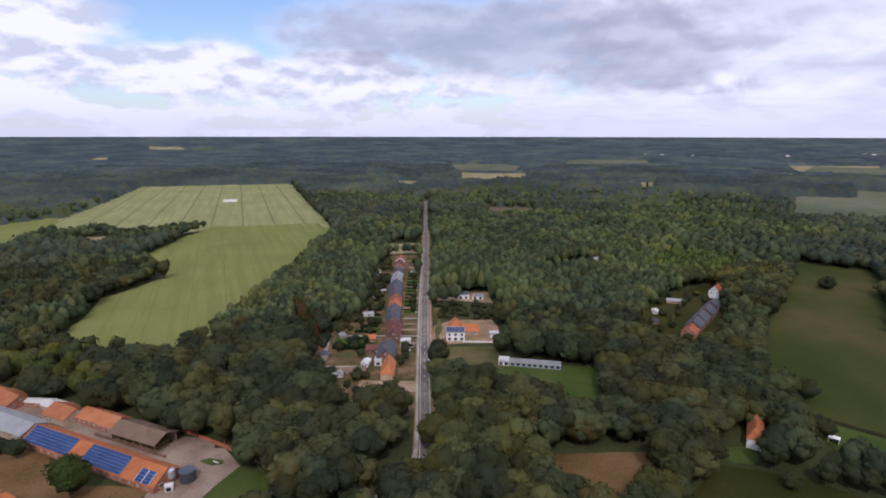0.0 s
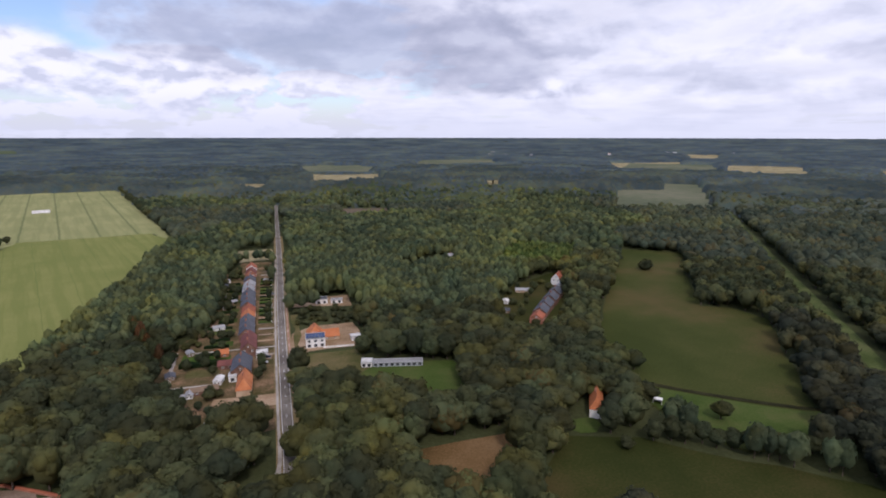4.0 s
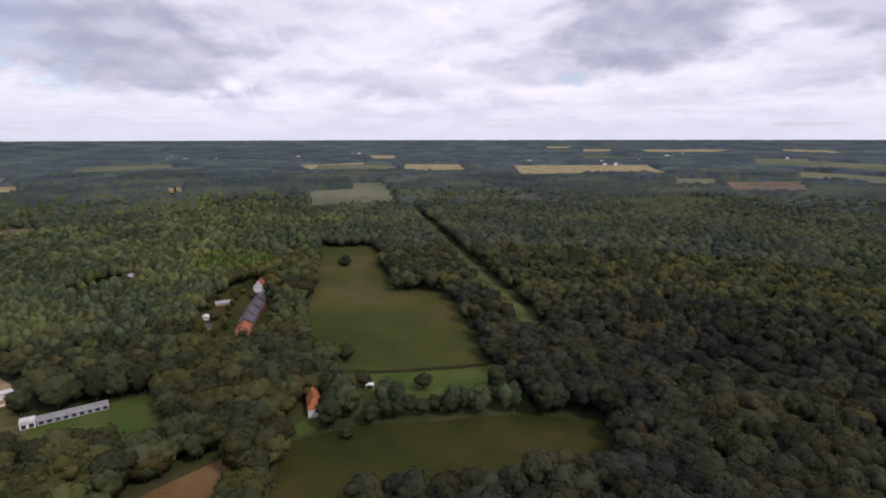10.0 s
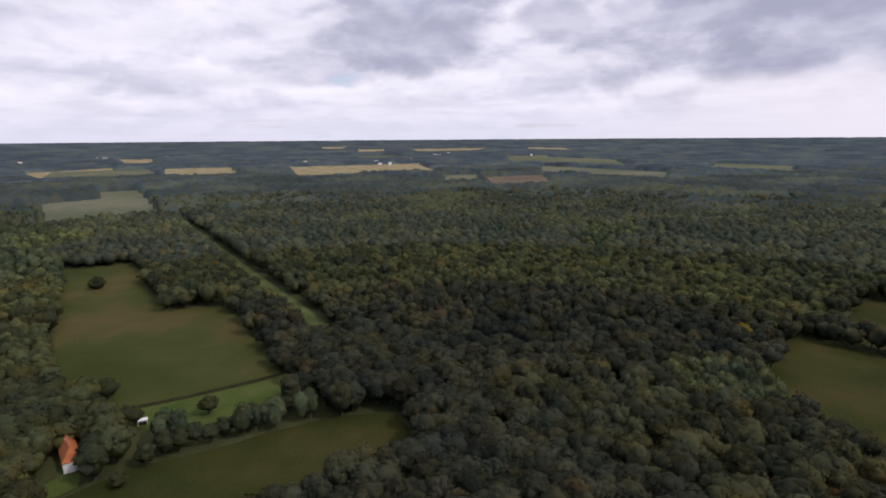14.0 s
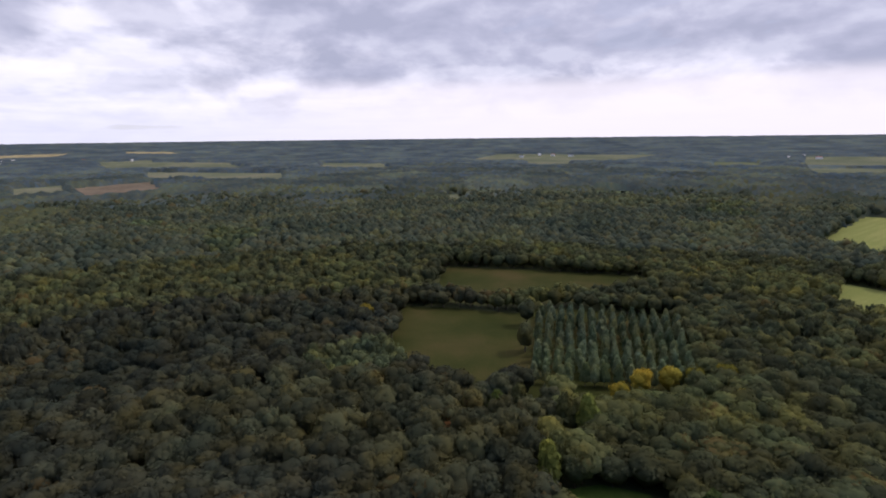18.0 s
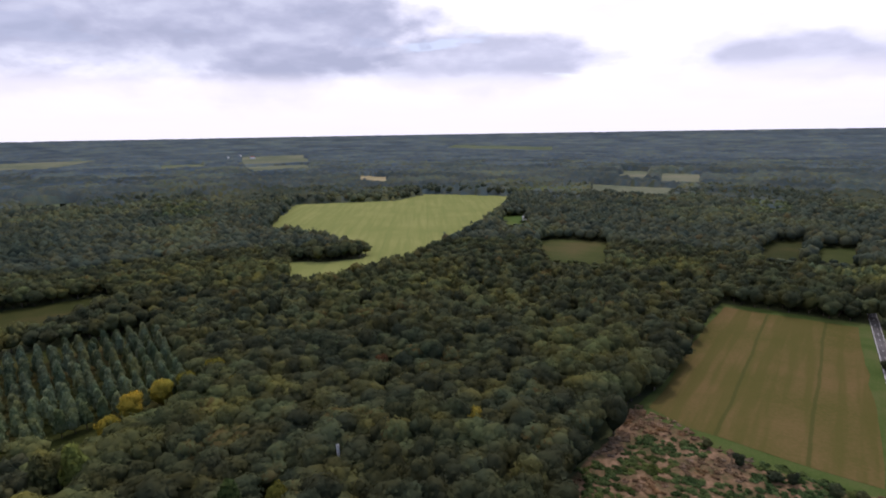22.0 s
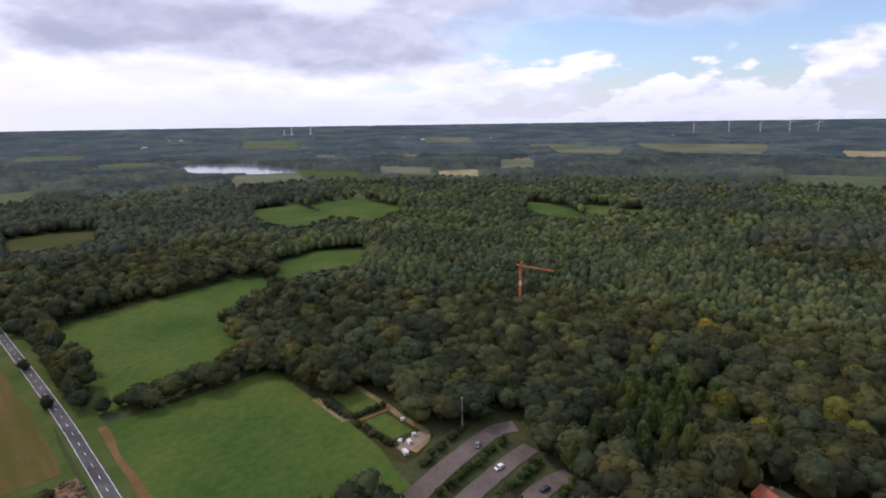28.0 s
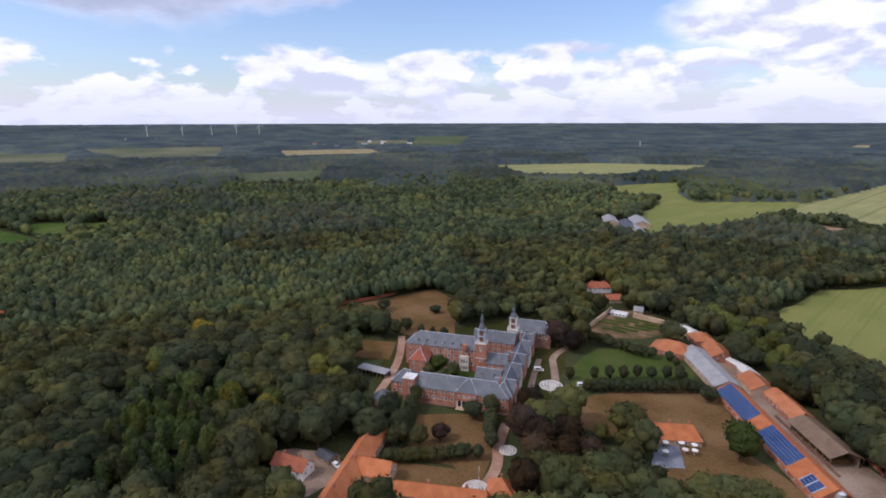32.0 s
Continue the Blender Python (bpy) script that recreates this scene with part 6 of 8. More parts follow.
for x in (-1.2, 1.2):
    bm = bmesh.new()
    box(bm, x - 0.15, x + 0.15, -0.25, 0.25, 0.0, 0.40)
    part("leg", bm, M["stone"], t)
wall_run("garden_wall", "old brick wall round the kitchen garden", [(-279, 213), (-290, 231), (-301, 248)], 3.0, "palebrick", 1.0)
wall_run("garden_wall_far", "old brick wall on the far side of the garden", [(-285, 254), (-262, 265), (-243, 256)], 3.0, "palebrick", 1.2)
wall_run("garden_wall_near", "low brick wall on the near side of the garden", [(-242, 241), (-243, 256)], 2.4, "palebrick", 0.8)
wall_run("park_wall", "long brick wall across the park lawn", [(-386, 62), (-391, 100), (-397, 118)], 2.2, "redtile", 1.2, "redtile")
house("garden_gatehouse", "tiny brick gatehouse in the garden wall", -289, 262, 40, 6, 5, 3.2, 5.6, "palebrick", "greyroof", n=1, chimneys=0, doors=1, category="gatehouse")
house("garden_greenhouse", "pale glazed greenhouse in the kitchen garden", -292, 248, 35, 11, 6, 2.0, 3.2, "white", "lightroof", n=4, chimneys=0, category="greenhouse")
for k in range(9):
    u = k / 8
    t = tagged(thing("garden_bed", -270 + 6 * u - 14 * (k % 2), 226 + 30 * u, 35), "planted bed with low green rows", "garden bed", "beds of the kitchen garden")
    bm = bmesh.new()
    box(bm, -8, 8, -1.1, 1.1, 0.05, 0.35)
    part("soil", bm, M["soil"], t)
    for r in range(2):
        bm = bmesh.new()
        y = -0.55 + 1.1 * r
        prism(bm, [(y - 0.42, 0.35), (y + 0.42, 0.35), (y + 0.25, 0.75 + 0.3 * random.random()), (y - 0.2, 0.85 + 0.3 * random.random())], -7.6, 7.6)
        part("planting", bm, M["lawn"], t)

# farm far behind the woods
for k, (x, y, L, W, e, r, roof) in enumerate(((-585, 470, 46, 17, 5, 8.5, "greyroof"), (-560, 496, 50, 20, 5.5, 9.5, "greyroof"), (-540, 462, 60, 18, 5, 9, "darkroof"), (-512, 452, 44, 15, 5, 8, "greyroof"), (-490, 440, 34, 13, 4.5, 7.5, "redtile"))):
    house("cattle_shed", "long cattle shed with sheet roof on a distant farm", x, y, -32, L, W, e, r, "palebrick", roof, n=8, chimneys=0, doors=2, category="barn", group="sheds of the far farm")


# ---- village along the road ----
ROW = [  # centre x, y, length along the road, depth, eave, ridge, walls, roof, label
    (-31.5, 341, 12, 10.5, 5.4, 9.2, "darkbrick", "maroon", "brick terraced house with dark red tiled roof"),
    (-32.3, 353, 12, 10.5, 5.4, 9.2, "darkbrick", "maroon", "brick terraced house with dark red tiled roof"),
    (-34.2, 366, 11.5, 11, 5.6, 9.6, "darkbrick", "darkroof", "brick terraced house with blue-black roof"),
    (-34.8, 377.5, 11.5, 11, 5.6, 9.6, "darkbrick", "darkroof", "brick terraced house with blue-black roof"),
    (-35.4, 389, 11.5, 11, 5.6, 9.4, "darkbrick", "darkroof", "brick terraced house with blue-black roof"),
    (-36.0, 402, 12, 10.5, 5.2, 9.0, "brick", "orange", "brick terraced house with orange tiled roof"),
    (-36.6, 414, 12, 10.5, 5.4, 9.4, "palebrick", "redtile", "pale brick terraced house with red tiled roof"),
    (-38.0, 429, 13, 12, 5.6, 9.6, "darkbrick", "darkroof", "brick house with dark grey roof"),
    (-38.8, 443, 13, 12, 5.6, 9.6, "darkbrick", "darkroof", "brick house with dark grey roof"),
    (-39.6, 457, 13, 12, 5.6, 9.8, "darkbrick", "darkroof", "brick house with dark grey roof"),
    (-40.5, 474, 13, 11, 5.4, 9.4, "white", "greyroof", "white-gabled house with grey roof"),
    (-41.2, 489, 13, 11, 5.4, 9.0, "brick", "greyroof", "brick house with pale grey roof"),
    (-42.0, 506, 14, 11, 5.4, 9.2, "darkbrick", "darkroof", "brick house with dark grey roof"),
    (-43.0, 540, 13, 11, 4.6, 8.2, "brick", "maroon", "brick house with dull red roof at the end of the row"),
    (-44.0, 560, 13, 11, 4.6, 8.2, "white", "redtile", "pale house with red roof at the end of the row"),
]
for x, y, L, W, e, r, wall, roof, label in ROW:
    house("terraced_house", label, x + random.uniform(-0.3, 0.3), y, 91.5, L, W * 0.86, e + random.uniform(-0.1, 0.1), r + random.uniform(-0.15, 0.1), wall, roof, floors=2, n=3, chimneys=1, group="houses along the road")
house("corner_house", "brick house with steep bright orange roof facing the fields", -30.3, 289, 91, 17, 7.4, 4.2, 8.8, "palebrick", "orange", hip=(3.0, 0), n=4, floors=1, chimneys=1)
house("corner_house_wing", "house wing with grey tiled roof behind the orange roof", -33.5, 313, 91, 20, 10.5, 4.8, 8.8, "darkbrick", "darkroof", n=5, floors=1, chimneys=2)
house("brick_annex", "low brick annex with maroon roof", -42.5, 322, 0, 9, 7, 2.8, 4.6, "darkbrick", "maroon", n=2, chimneys=0, category="annex")
house("garden_shed", "garden shed with orange tiled roof", -47.5, 341, 5, 8, 6.5, 2.4, 4.2, "brick", "orange", n=2, chimneys=0, category="shed")
house("bungalow", "bungalow with grey sheet roof half under trees", -41.5, 250, 68, 17, 8, 2.8, 4.8, "palebrick", "greyroof", n=4, chimneys=1)
house("white_garage", "white flat-roofed garage in a garden", -44.5, 301.5, 80, 7, 4, 2.6, 3.2, "white", "lightroof", n=1, chimneys=0, category="garage")
for k, (x, y, s) in enumerate(((-49, 292, 4), (-57, 287, 3.5), (-62, 284, 5), (-71, 313, 5), (-55, 391, 6), (-66, 346, 4), (-54, 436, 4), (-56, 468, 5), (-51, 452, 4), (-60, 503, 5), (-63, 520, 4), (-28, 515, 4))):
    house("outbuilding", "small pale garden shed" if k % 2 else "small dark-roofed garden shed", x, y, 90 * (k % 2) + 4 * k, s + 1.5, s, 2.2, 3.2, "white" if k % 3 == 1 else "wood", "greyroof" if k % 3 else "darkroof", n=1, chimneys=0, category="shed", group="garden sheds of the village")


def flat_house(name, label, x, y, turn, L, W, h, wall, roof, category="house", n=4, z=0.0):
    t = tagged(thing(name, x, y, turn, z), label, category)
    bm = bmesh.new()
    box(bm, -L / 2, L / 2, -W / 2, W / 2, 0, h)
    part("wall", bm, M[wall], t)
    bm = bmesh.new()
    box(bm, -L / 2 - 0.2, L / 2 + 0.2, -W / 2 - 0.2, W / 2 + 0.2, h, h + 0.3)
    part("flat_roof", bm, M[roof], t)
    bm = bmesh.new()
    for x0, x1, y0, y1 in ((-L / 2 - 0.2, L / 2 + 0.2, -W / 2 - 0.2, -W / 2), (-L / 2 - 0.2, L / 2 + 0.2, W / 2, W / 2 + 0.2), (-L / 2 - 0.2, -L / 2, -W / 2, W / 2), (L / 2, L / 2 + 0.2, -W / 2, W / 2)):
        box(bm, x0, x1, y0, y1, h + 0.3, h + 0.5)
    part("parapet", bm, M["alu"], t)
    for i in range(n):
        if h > 4.5:
            window(t, -L / 2 + L * (i + 0.5) / n, -W / 2, h - 1.5, 0, 1.6, 1.5, "darkroof")
        window(t, -L / 2 + L * (i + 0.5) / n, -W / 2, 1.5, 0, 1.9, 1.9, "darkroof")
        window(t, -L / 2 + L * (i + 0.5) / n, W / 2, 1.5, 180, 1.4, 1.4, "darkroof")
    door(t, L / 2 + 0.02, 0, 90, 1.1, 2.2, "darkroof")
    return t


t = flat_house("modern_house", "white cubic house with roof-top solar panels", 8.6, 344.5, 0, 12, 10, 6.0, "white", "darkroof", n=3)
for r in range(3):
    for i in range(6):
        share("solar_panel", PANEL, t, pose(-4.9 + 1.95 * i, -3.0 + 2.6 * r, 6.55, 18, 0, 0))
house("villa", "villa with large orange tiled roof in a sandy yard", 9.0, 359, 92, 12, 10.5, 3.2, 8.2, "palebrick", "orange", hip=(4, 0), n=3, chimneys=1)
house("villa_wing", "orange-roofed wing of the villa", 18.5, 354.5, 4, 11, 8.5, 3.0, 6.6, "palebrick", "orange", n=2, chimneys=0, category="house")
flat_house("villa_pool_house", "small white flat-roofed pool house", 34.5, 348, 5, 6, 5, 2.8, "white", "lightroof", "pool house", n=1)
t = tagged(thing("white_garden_wall", 22, 337, -2), "low white rendered garden wall", "wall")
for i in range(5):
    bm = bmesh.new()
    box(bm, -9 + 3.9 * i, -5.3 + 3.9 * i, -0.2, 0.2, 0, 1.1)
    part("wall_section", bm, M["white"], t)
flat_house("long_pavilion", "long low grey building with dark glazing on a lawn", 54, 300.5, -11, 29, 6.0, 2.1, "lead", "greyroof", "building", n=9)
flat_house("pavilion_head", "white flat-roofed head of the long low building", 36.2, 303.6, -11, 6, 6.5, 2.9, "white", "lightroof", "building", n=2)
flat_house("sand_yard_house", "white house with dark roof in a sandy clearing", 17, 436, 3, 9, 7, 4.0, "white", "darkroof", n=2)
flat_house("sand_yard_shed", "low dark shed in the sandy clearing", 29, 434, -6, 9, 5, 2.8, "white", "greyroof", "shed", n=2)
# tower-like house by the meadow
house("tower_house", "narrow white house with a long steep orange tiled roof", 138.3, 222.0, 60, 20, 6.0, 5.2, 9.6, "white", "orange", hip=(2.8, 0), n=4, floors=1, chimneys=1)
t = tagged(thing("field_shelter", 171.4, 219.2, -40), "small white field shelter in the meadow", "shelter")
bm = bmesh.new()
box(bm, -2, 2, 1.4, 1.6, 0, 2.3)
box(bm, -2, -1.8, -1.6, 1.4, 0, 2.3)
box(bm, 1.8, 2, -1.6, 1.4, 0, 2.3)
part("wall", bm, M["white"], t)
bm = bmesh.new()
solid(bm, [(-2.3, -1.9, 2.75), (2.3, -1.9, 2.75), (2.3, 1.9, 2.45), (-2.3, 1.9, 2.45)], 0.12)
part("roof", bm, M["white"], t)
# hamlet to the east
for x, y, turn, L, W, e, r, wall, roof, label in ((166, 350, 52, 11, 9, 4, 7, "brick", "redtile", "brick house with red roof in a hamlet"), (174, 361, 52, 13, 10, 5, 8.6, "darkbrick", "darkroof", "hamlet house with dark roof"),
        (184, 374, 52, 14, 10, 5, 8.8, "darkbrick", "darkroof", "hamlet house with dark roof"), (195, 388, 52, 14, 10.5, 5.2, 9.2, "darkbrick", "darkroof", "hamlet house with dark roof"),
        (206, 402, 52, 13, 10, 5.2, 9.4, "darkbrick", "darkroof", "hamlet house with dark weathered roof"), (228, 440, 40, 13, 9, 6, 11, "white", "redtile", "tall pale gabled house in a hamlet"),
        (186, 424, -20, 12, 6, 2.4, 3.6, "palebrick", "greyroof", "long low grey shed in a hamlet"), (150, 376, -25, 9, 6, 2.4, 3.6, "wood", "darkroof", "low dark shed in a hamlet"), (160, 398, 60, 6, 5, 2.3, 3.4, "white", "lightroof", "small white shed in a hamlet")):
    house("hamlet_house", label, x, y, turn, L, W, e, r, wall, roof, n=2, chimneys=1 if r > 6 else 0, group="houses of the hamlet")
house("glade_house", "pale house in a sandy glade among pines", 162, 566, 20, 11, 8, 3.2, 6.2, "palebrick", "greyroof", n=2)
house("glade_shed", "shed beside the glade house", 147, 560, 10, 9, 6, 2.6, 4.2, "palebrick", "redtile", n=1, chimneys=0, category="shed")
house("far_cottage", "white cottage in a small glade", 165, -814, 10, 15, 9, 3.5, 6.5, "white", "greyroof", n=3)

# drives, hedges and lawns of the plots
M["hedge"] = foliage("clipped_hedge", (0.018, 0.030, 0.012), (0.035, 0.052, 0.02), (0.07, 0.09, 0.032))
for k, y in enumerate(list(range(335, 520, 12)) + [540, 553]):
    xr = -11.5 - (y - 340) * 0.031
    d = tagged(ngon("house_drive", [(-27 - (y - 340) * 0.035, y), (xr - 5.0, y + 0.5), (xr - 5.0, y + 1.6 + k * 7 % 3), (-27 - (y - 340) * 0.035, y + 3.4)], 0.16 + 0.001 * k, M[("path", "gravel", "sand", "tarmac")[(k * 7) % 4]]), "paved drive from the road to a house", "driveway", kind="structure")
    h = tagged(thing("garden_hedge", -44 - (y - 340) * 0.035, y - 4.5, 178 + random.uniform(-3, 3)), "clipped dark hedge between back gardens", "hedge", "hedges of the back gardens")
    bm = bmesh.new()
    L = random.uniform(9, 20)
    for i in range(int(L)):
        w, z = random.uniform(0.5, 0.75), random.uniform(1.5, 2.2)
        box(bm, i, i + 1.0, -w, w, 0, z)
    part("leaves", bm, M["hedge"], h)
    if k % 2 == 0:
        tagged(ngon("back_lawn", soft_outline([(-42 - (y - 340) * 0.035, y - 3), (-57, y - 3), (-57, y + 6), (-42 - (y - 340) * 0.035, y + 6)], 0.5, 5), 0.15 + 0.001 * k, M["lawn"]), "small back lawn", "lawn", kind="structure")
for x0, x1, y, n in ((-66, -15, 348.5, 1), (-70, -46, 299, 2)):
    tagged(ngon("garden_walk", [(x0, y - 0.9), (x1, y - 0.9), (x1, y + 0.9), (x0, y + 0.9)], 0.2 + 0.001 * n, M["path"]), "pale paved garden walk", "path", kind="structure")
tagged(ngon("village_lawn", soft_outline([(-70, 332), (-48, 332), (-49, 346.5), (-70, 346.5)], 0.5, 5), 0.17, M["fresh"]), "bright green village lawn", "lawn", kind="structure")
tagged(ngon("village_dry_lawn", soft_outline([(-63, 311), (-46, 311), (-46, 322), (-64, 322)], 0.5, 5), 0.172, M["dry"]), "parched lawn behind a hedge", "lawn", kind="structure")
tagged(ngon("village_yard", soft_outline([(-45, 266), (-14, 267), (-14, 280), (-45, 281)], 0.6, 5), 0.174, M["sand"]), "sandy yard by the road", "yard", kind="structure")
tagged(ngon("garden_strip", soft_outline([(-72, 303), (-69.5, 303), (-74, 352), (-77, 352)], 0.4, 6), 0.176, M["path"]), "pale paved strip along the gardens", "path", kind="structure")
house("long_shed", "long low shed with a brownish roof in a garden", -50, 291, 8, 13, 6, 2.4, 3.6, "darkbrick", "brownroof", n=3, chimneys=0, category="shed")
flat_house("white_extension", "white flat-roofed extension beside the brick row", -23.6, 334, 1, 6.5, 6, 3.0, "white", "lightroof", "house", n=2)
flat_house("white_link", "small white flat-roofed link behind the orange roof", -37.5, 303, 2, 4, 6, 3.2, "white", "lightroof", "annex", n=1)
# front gardens between the row and the road: lawns, low hedges and pale parapets in turn
for k, y in enumerate(range(396, 520, 10)):
    xa, xb = -27.5 - (y - 340) * 0.035, -18 - (y - 340) * 0.031
    if k % 3 != 1:
        tagged(ngon("front_lawn_plot", soft_outline([(xa, y), (xb, y), (xb, y + 7), (xa, y + 7)], 0.4, 4), 0.182 + 0.001 * k, M["fresh" if k % 2 else "lawn"]), "small front lawn by the road", "lawn", kind="structure")
    h = tagged(thing("front_hedge", xa, y + 8.2, 2), "low clipped hedge between front gardens", "hedge", "hedges of the front gardens")
    bm = bmesh.new()
    for i in range(int(xb - xa)):
        box(bm, i, i + 1.0, -random.uniform(0.35, 0.55), random.uniform(0.35, 0.55), 0, random.uniform(0.9, 1.4))
    part("leaves", bm, M["hedge"], h)
    if k % 2 == 0:
        w = tagged(thing("front_wall", xb, y, 91.5), "low white garden wall by the road", "wall", "front walls of the row")
        bm = bmesh.new()
        box(bm, 0, 4.5, -0.12, 0.12, 0, 0.9)
        part("wall_section", bm, M["white"], w)
tagged(ngon("front_yard", soft_outline([(-27, 336), (-18, 336), (-18, 328), (-27, 328)], 0.4, 5), 0.18, M["gravel"]), "gravel front yard", "yard", kind="structure")
h = tagged(thing("tall_hedge", -69, 327, 0), "tall dark hedge along the village lawn", "hedge")
bm = bmesh.new()
for i in range(24):
    box(bm, i, i + 1.0, -random.uniform(1.4, 2.2), random.uniform(1.4, 2.2), 0, random.uniform(2.2, 3.2))
part("leaves", bm, M["hedge"], h)
# brushwood left on the felled ground
cut = OUTLINES[[q[0] for q in FIELDS].index("clearcut")]
cx, cy = np.random.default_rng(4).uniform(-110, 40, 5200), np.random.default_rng(5).uniform(-270, -110, 5200)
ok = inside(cut, cx, cy)
pts = np.stack([cx[ok], cy[ok]], -1)
mask = patches(pts[:, 0], pts[:, 1], 16, 77) * 0.6 + 0.4 * patches(pts[:, 0], pts[:, 1], 45, 78) - 0.12 * np.clip((-190 - pts[:, 1]) / 25, 0, 1)
red, green = pts[mask > 0.40], pts[mask < 0.37]
BRUSH = [broad_crown(1, 1, 0.4, 16, 0.3) for _ in range(5)]
rb = np.random.default_rng(6)
tagged(plant("brushwood", "reddish brushwood strewn over felled ground", red, rb.uniform(0.3, 0.9, len(red)), rb.uniform(0.8, 2.3, len(red)), BRUSH, [M["debris"], M["bark"]]), "", "brushwood")
tagged(plant("undergrowth", "low green undergrowth on felled ground", green, rb.uniform(0.3, 0.8, len(green)), rb.uniform(1.3, 3.0, len(green)), BRUSH, [M["bramble"], M["bark"]]), "", "undergrowth")


# ---- single trees ----
TREE_MESH = {}


def tree_meshes(kind, mat, v):
    key = (kind, mat, v)
    if key not in TREE_MESH:
        if kind == "broad":
            c = broad_crown(10, 1, 0.2, 620, 0.042)
        elif kind == "bush":
            c = broad_crown(5, 1, 0.2, 180, 0.075)
            c[0][:, 2] = (c[0][:, 2] - 0.2) * 1.25
        elif kind == "poplar":
            c = spire_crown(5, 1, 0.25, 0.42, 420, 0.09, 0.5)
        else:
            c = spire_crown(4, 1, 0.25, 0.46, 260, 0.085, 0.5)
        me = []
        tv, tf = taper(0.034, 0.016, 0.55, 7)
        for name, (vv, ff, tone, m) in (("crown", (c[0], c[1], rng.uniform(0.25, 0.8), mat)), ("trunk", (tv, tf, None, "bark"))):
            ob = mesh_object(name, vv, ff, [M[m]], name == "crown", None, None if tone is None else tone + np.repeat(rng.uniform(-0.16, 0.16, len(vv) // 3 + 1), 3)[:len(vv)])
            me.append(ob.data)
            bpy.data.objects.remove(ob)
        TREE_MESH[key] = me
    return TREE_MESH[key]


def tree(name, label, x, y, h, w, kind="broad", mat="leaf", group="", category="tree"):
    SPOTS.append((x, y, w))
    crown, trunk = tree_meshes(kind, mat, random.randrange(3))
    t = new(name)
    t.matrix_basis = Matrix.Translation((x, y, 0)) @ Matrix.Rotation(random.uniform(0, 6.28), 4, "Z") @ Matrix.Diagonal((w, w, h, 1))
    tagged(t, label, category, group)
    for n, me in (("crown", crown), ("trunk", trunk)):
        new(n, me).parent = t
    return t


def tree_row(name, label, a, b, n, h, w, kind="broad", mat="leaf", group="", wob=1.5):
    for i in range(n):
        u = (i + 0.5) / n
        tree(name, label, a[0] + (b[0] - a[0]) * u + random.uniform(-wob, wob), a[1] + (b[1] - a[1]) * u + random.uniform(-wob, wob), random.uniform(*h), random.uniform(*w), kind, mat, group)


# poplar plantation in straight rows
PA, PB, PC, PD = Vector((356, -181)), Vector((300, -262)), Vector((214, -202)), Vector((248, -122))
for i in range(14):
    for j in range(12):
        u, v = (i + 0.5) / 14, (j + 0.5) / 12
        p = (PA * (1 - u) + PB * u) * (1 - v) + (PD * (1 - u) + PC * u) * v
        tree("poplar", "slender silvery poplar in a planted row", p.x + random.uniform(-1.3, 1.3), p.y + random.uniform(-1.3, 1.3), random.uniform(10.5, 14), random.uniform(5.4, 6.8), "poplar", "poplar", "poplar plantation")
# meadow and hedgerow trees
tree("meadow_tree", "lone wide oak standing in the meadow", 337, 466, 10.5, 18, "bush")
tree("meadow_bush", "round dark tree at the meadow's edge", 184, 258, 12, 13)
tree("meadow_bush", "round dark tree at the meadow's edge", 190, 197, 10, 11)
tree("meadow_bush", "low bush on the pasture", 133, 187, 6, 7, "bush")
tree_row("hedge_tree", "leafy tree in the hedgerow between the grass fields", (-122, -259), (-176, -250), 9, (5, 9), (6.5, 9.5), group="hedgerow between fields")
tree_row("hedge_tree", "tall leafy tree at the end of the hedgerow", (-178, -250), (-197, -246), 3, (9, 12), (9, 12), group="hedgerow between fields")
tree_row("roadside_tree", "dense dark tree beside the road", (-118, -268), (-160, -412), 17, (10, 15), (9, 13), group="trees beside the road")
tree("roadside_bush", "small round tree by the road", -129.5, -347, 6, 7, "bush")
tree("roadside_bush", "small round tree by the road", -113.5, -288, 6.5, 7, "bush")
for x, y in ((-41, -225), (-71, -215), (-58, -218), (-52, -218), (-30, -235), (-79, -214)):
    tree("hedge_bush", "low bush along the field edge", x, y, random.uniform(3, 5), random.uniform(4, 7), "bush", group="bushes along the field edge")
tree_row("pasture_hedge_tree", "leafy tree in the hedge between pasture and meadow", (146, 190), (214, 158), 12, (8, 12), (8, 11), group="hedge of the pasture")
tree_row("field_row_tree", "tree in the long row beside the crop field", (-408, 1500), (-215, 950), 26, (13, 17), (13, 18), group="row beside the crop field", wob=4)
tree_row("strip_tree", "tree in the strip of wood in the crop field", (-428, 712), (-345, 782), 12, (9, 14), (9, 12), group="strip of wood in the field", wob=5)
# trees turning yellow and red
for x, y, h, w in ((212, -153, 15, 11), (221, -172, 16, 13), (219, -188, 16, 13), (215, -200, 16, 12), (212, -217, 17, 13), (189, -205, 15, 9), (114, -138, 15, 10), (64, -208, 16, 11), (-346, -20, 16, 12), (-233, 9.5, 17, 11), (-271, -23, 14, 9), (-300, -41, 13, 9), (-258, 35, 14, 10), (383, -58, 14, 13)):
    tree("yellow_tree", "broad tree with leaves turning yellow", x, y, h, w, "broad", "yellowing")
for k, (x, y) in enumerate([(-346, -20), (-274, -25), (-241, 9), (-254, -8), (-274, 34), (-255, 40), (-311, 44), (-309, -43), (-310, 22)]):
    tree("golden_tree", "large tree with yellow-green autumn leaves", x + 4, y + 3, 15 + k % 4, 11 + k % 5, "broad", "lime" if k % 3 else "yellowing")
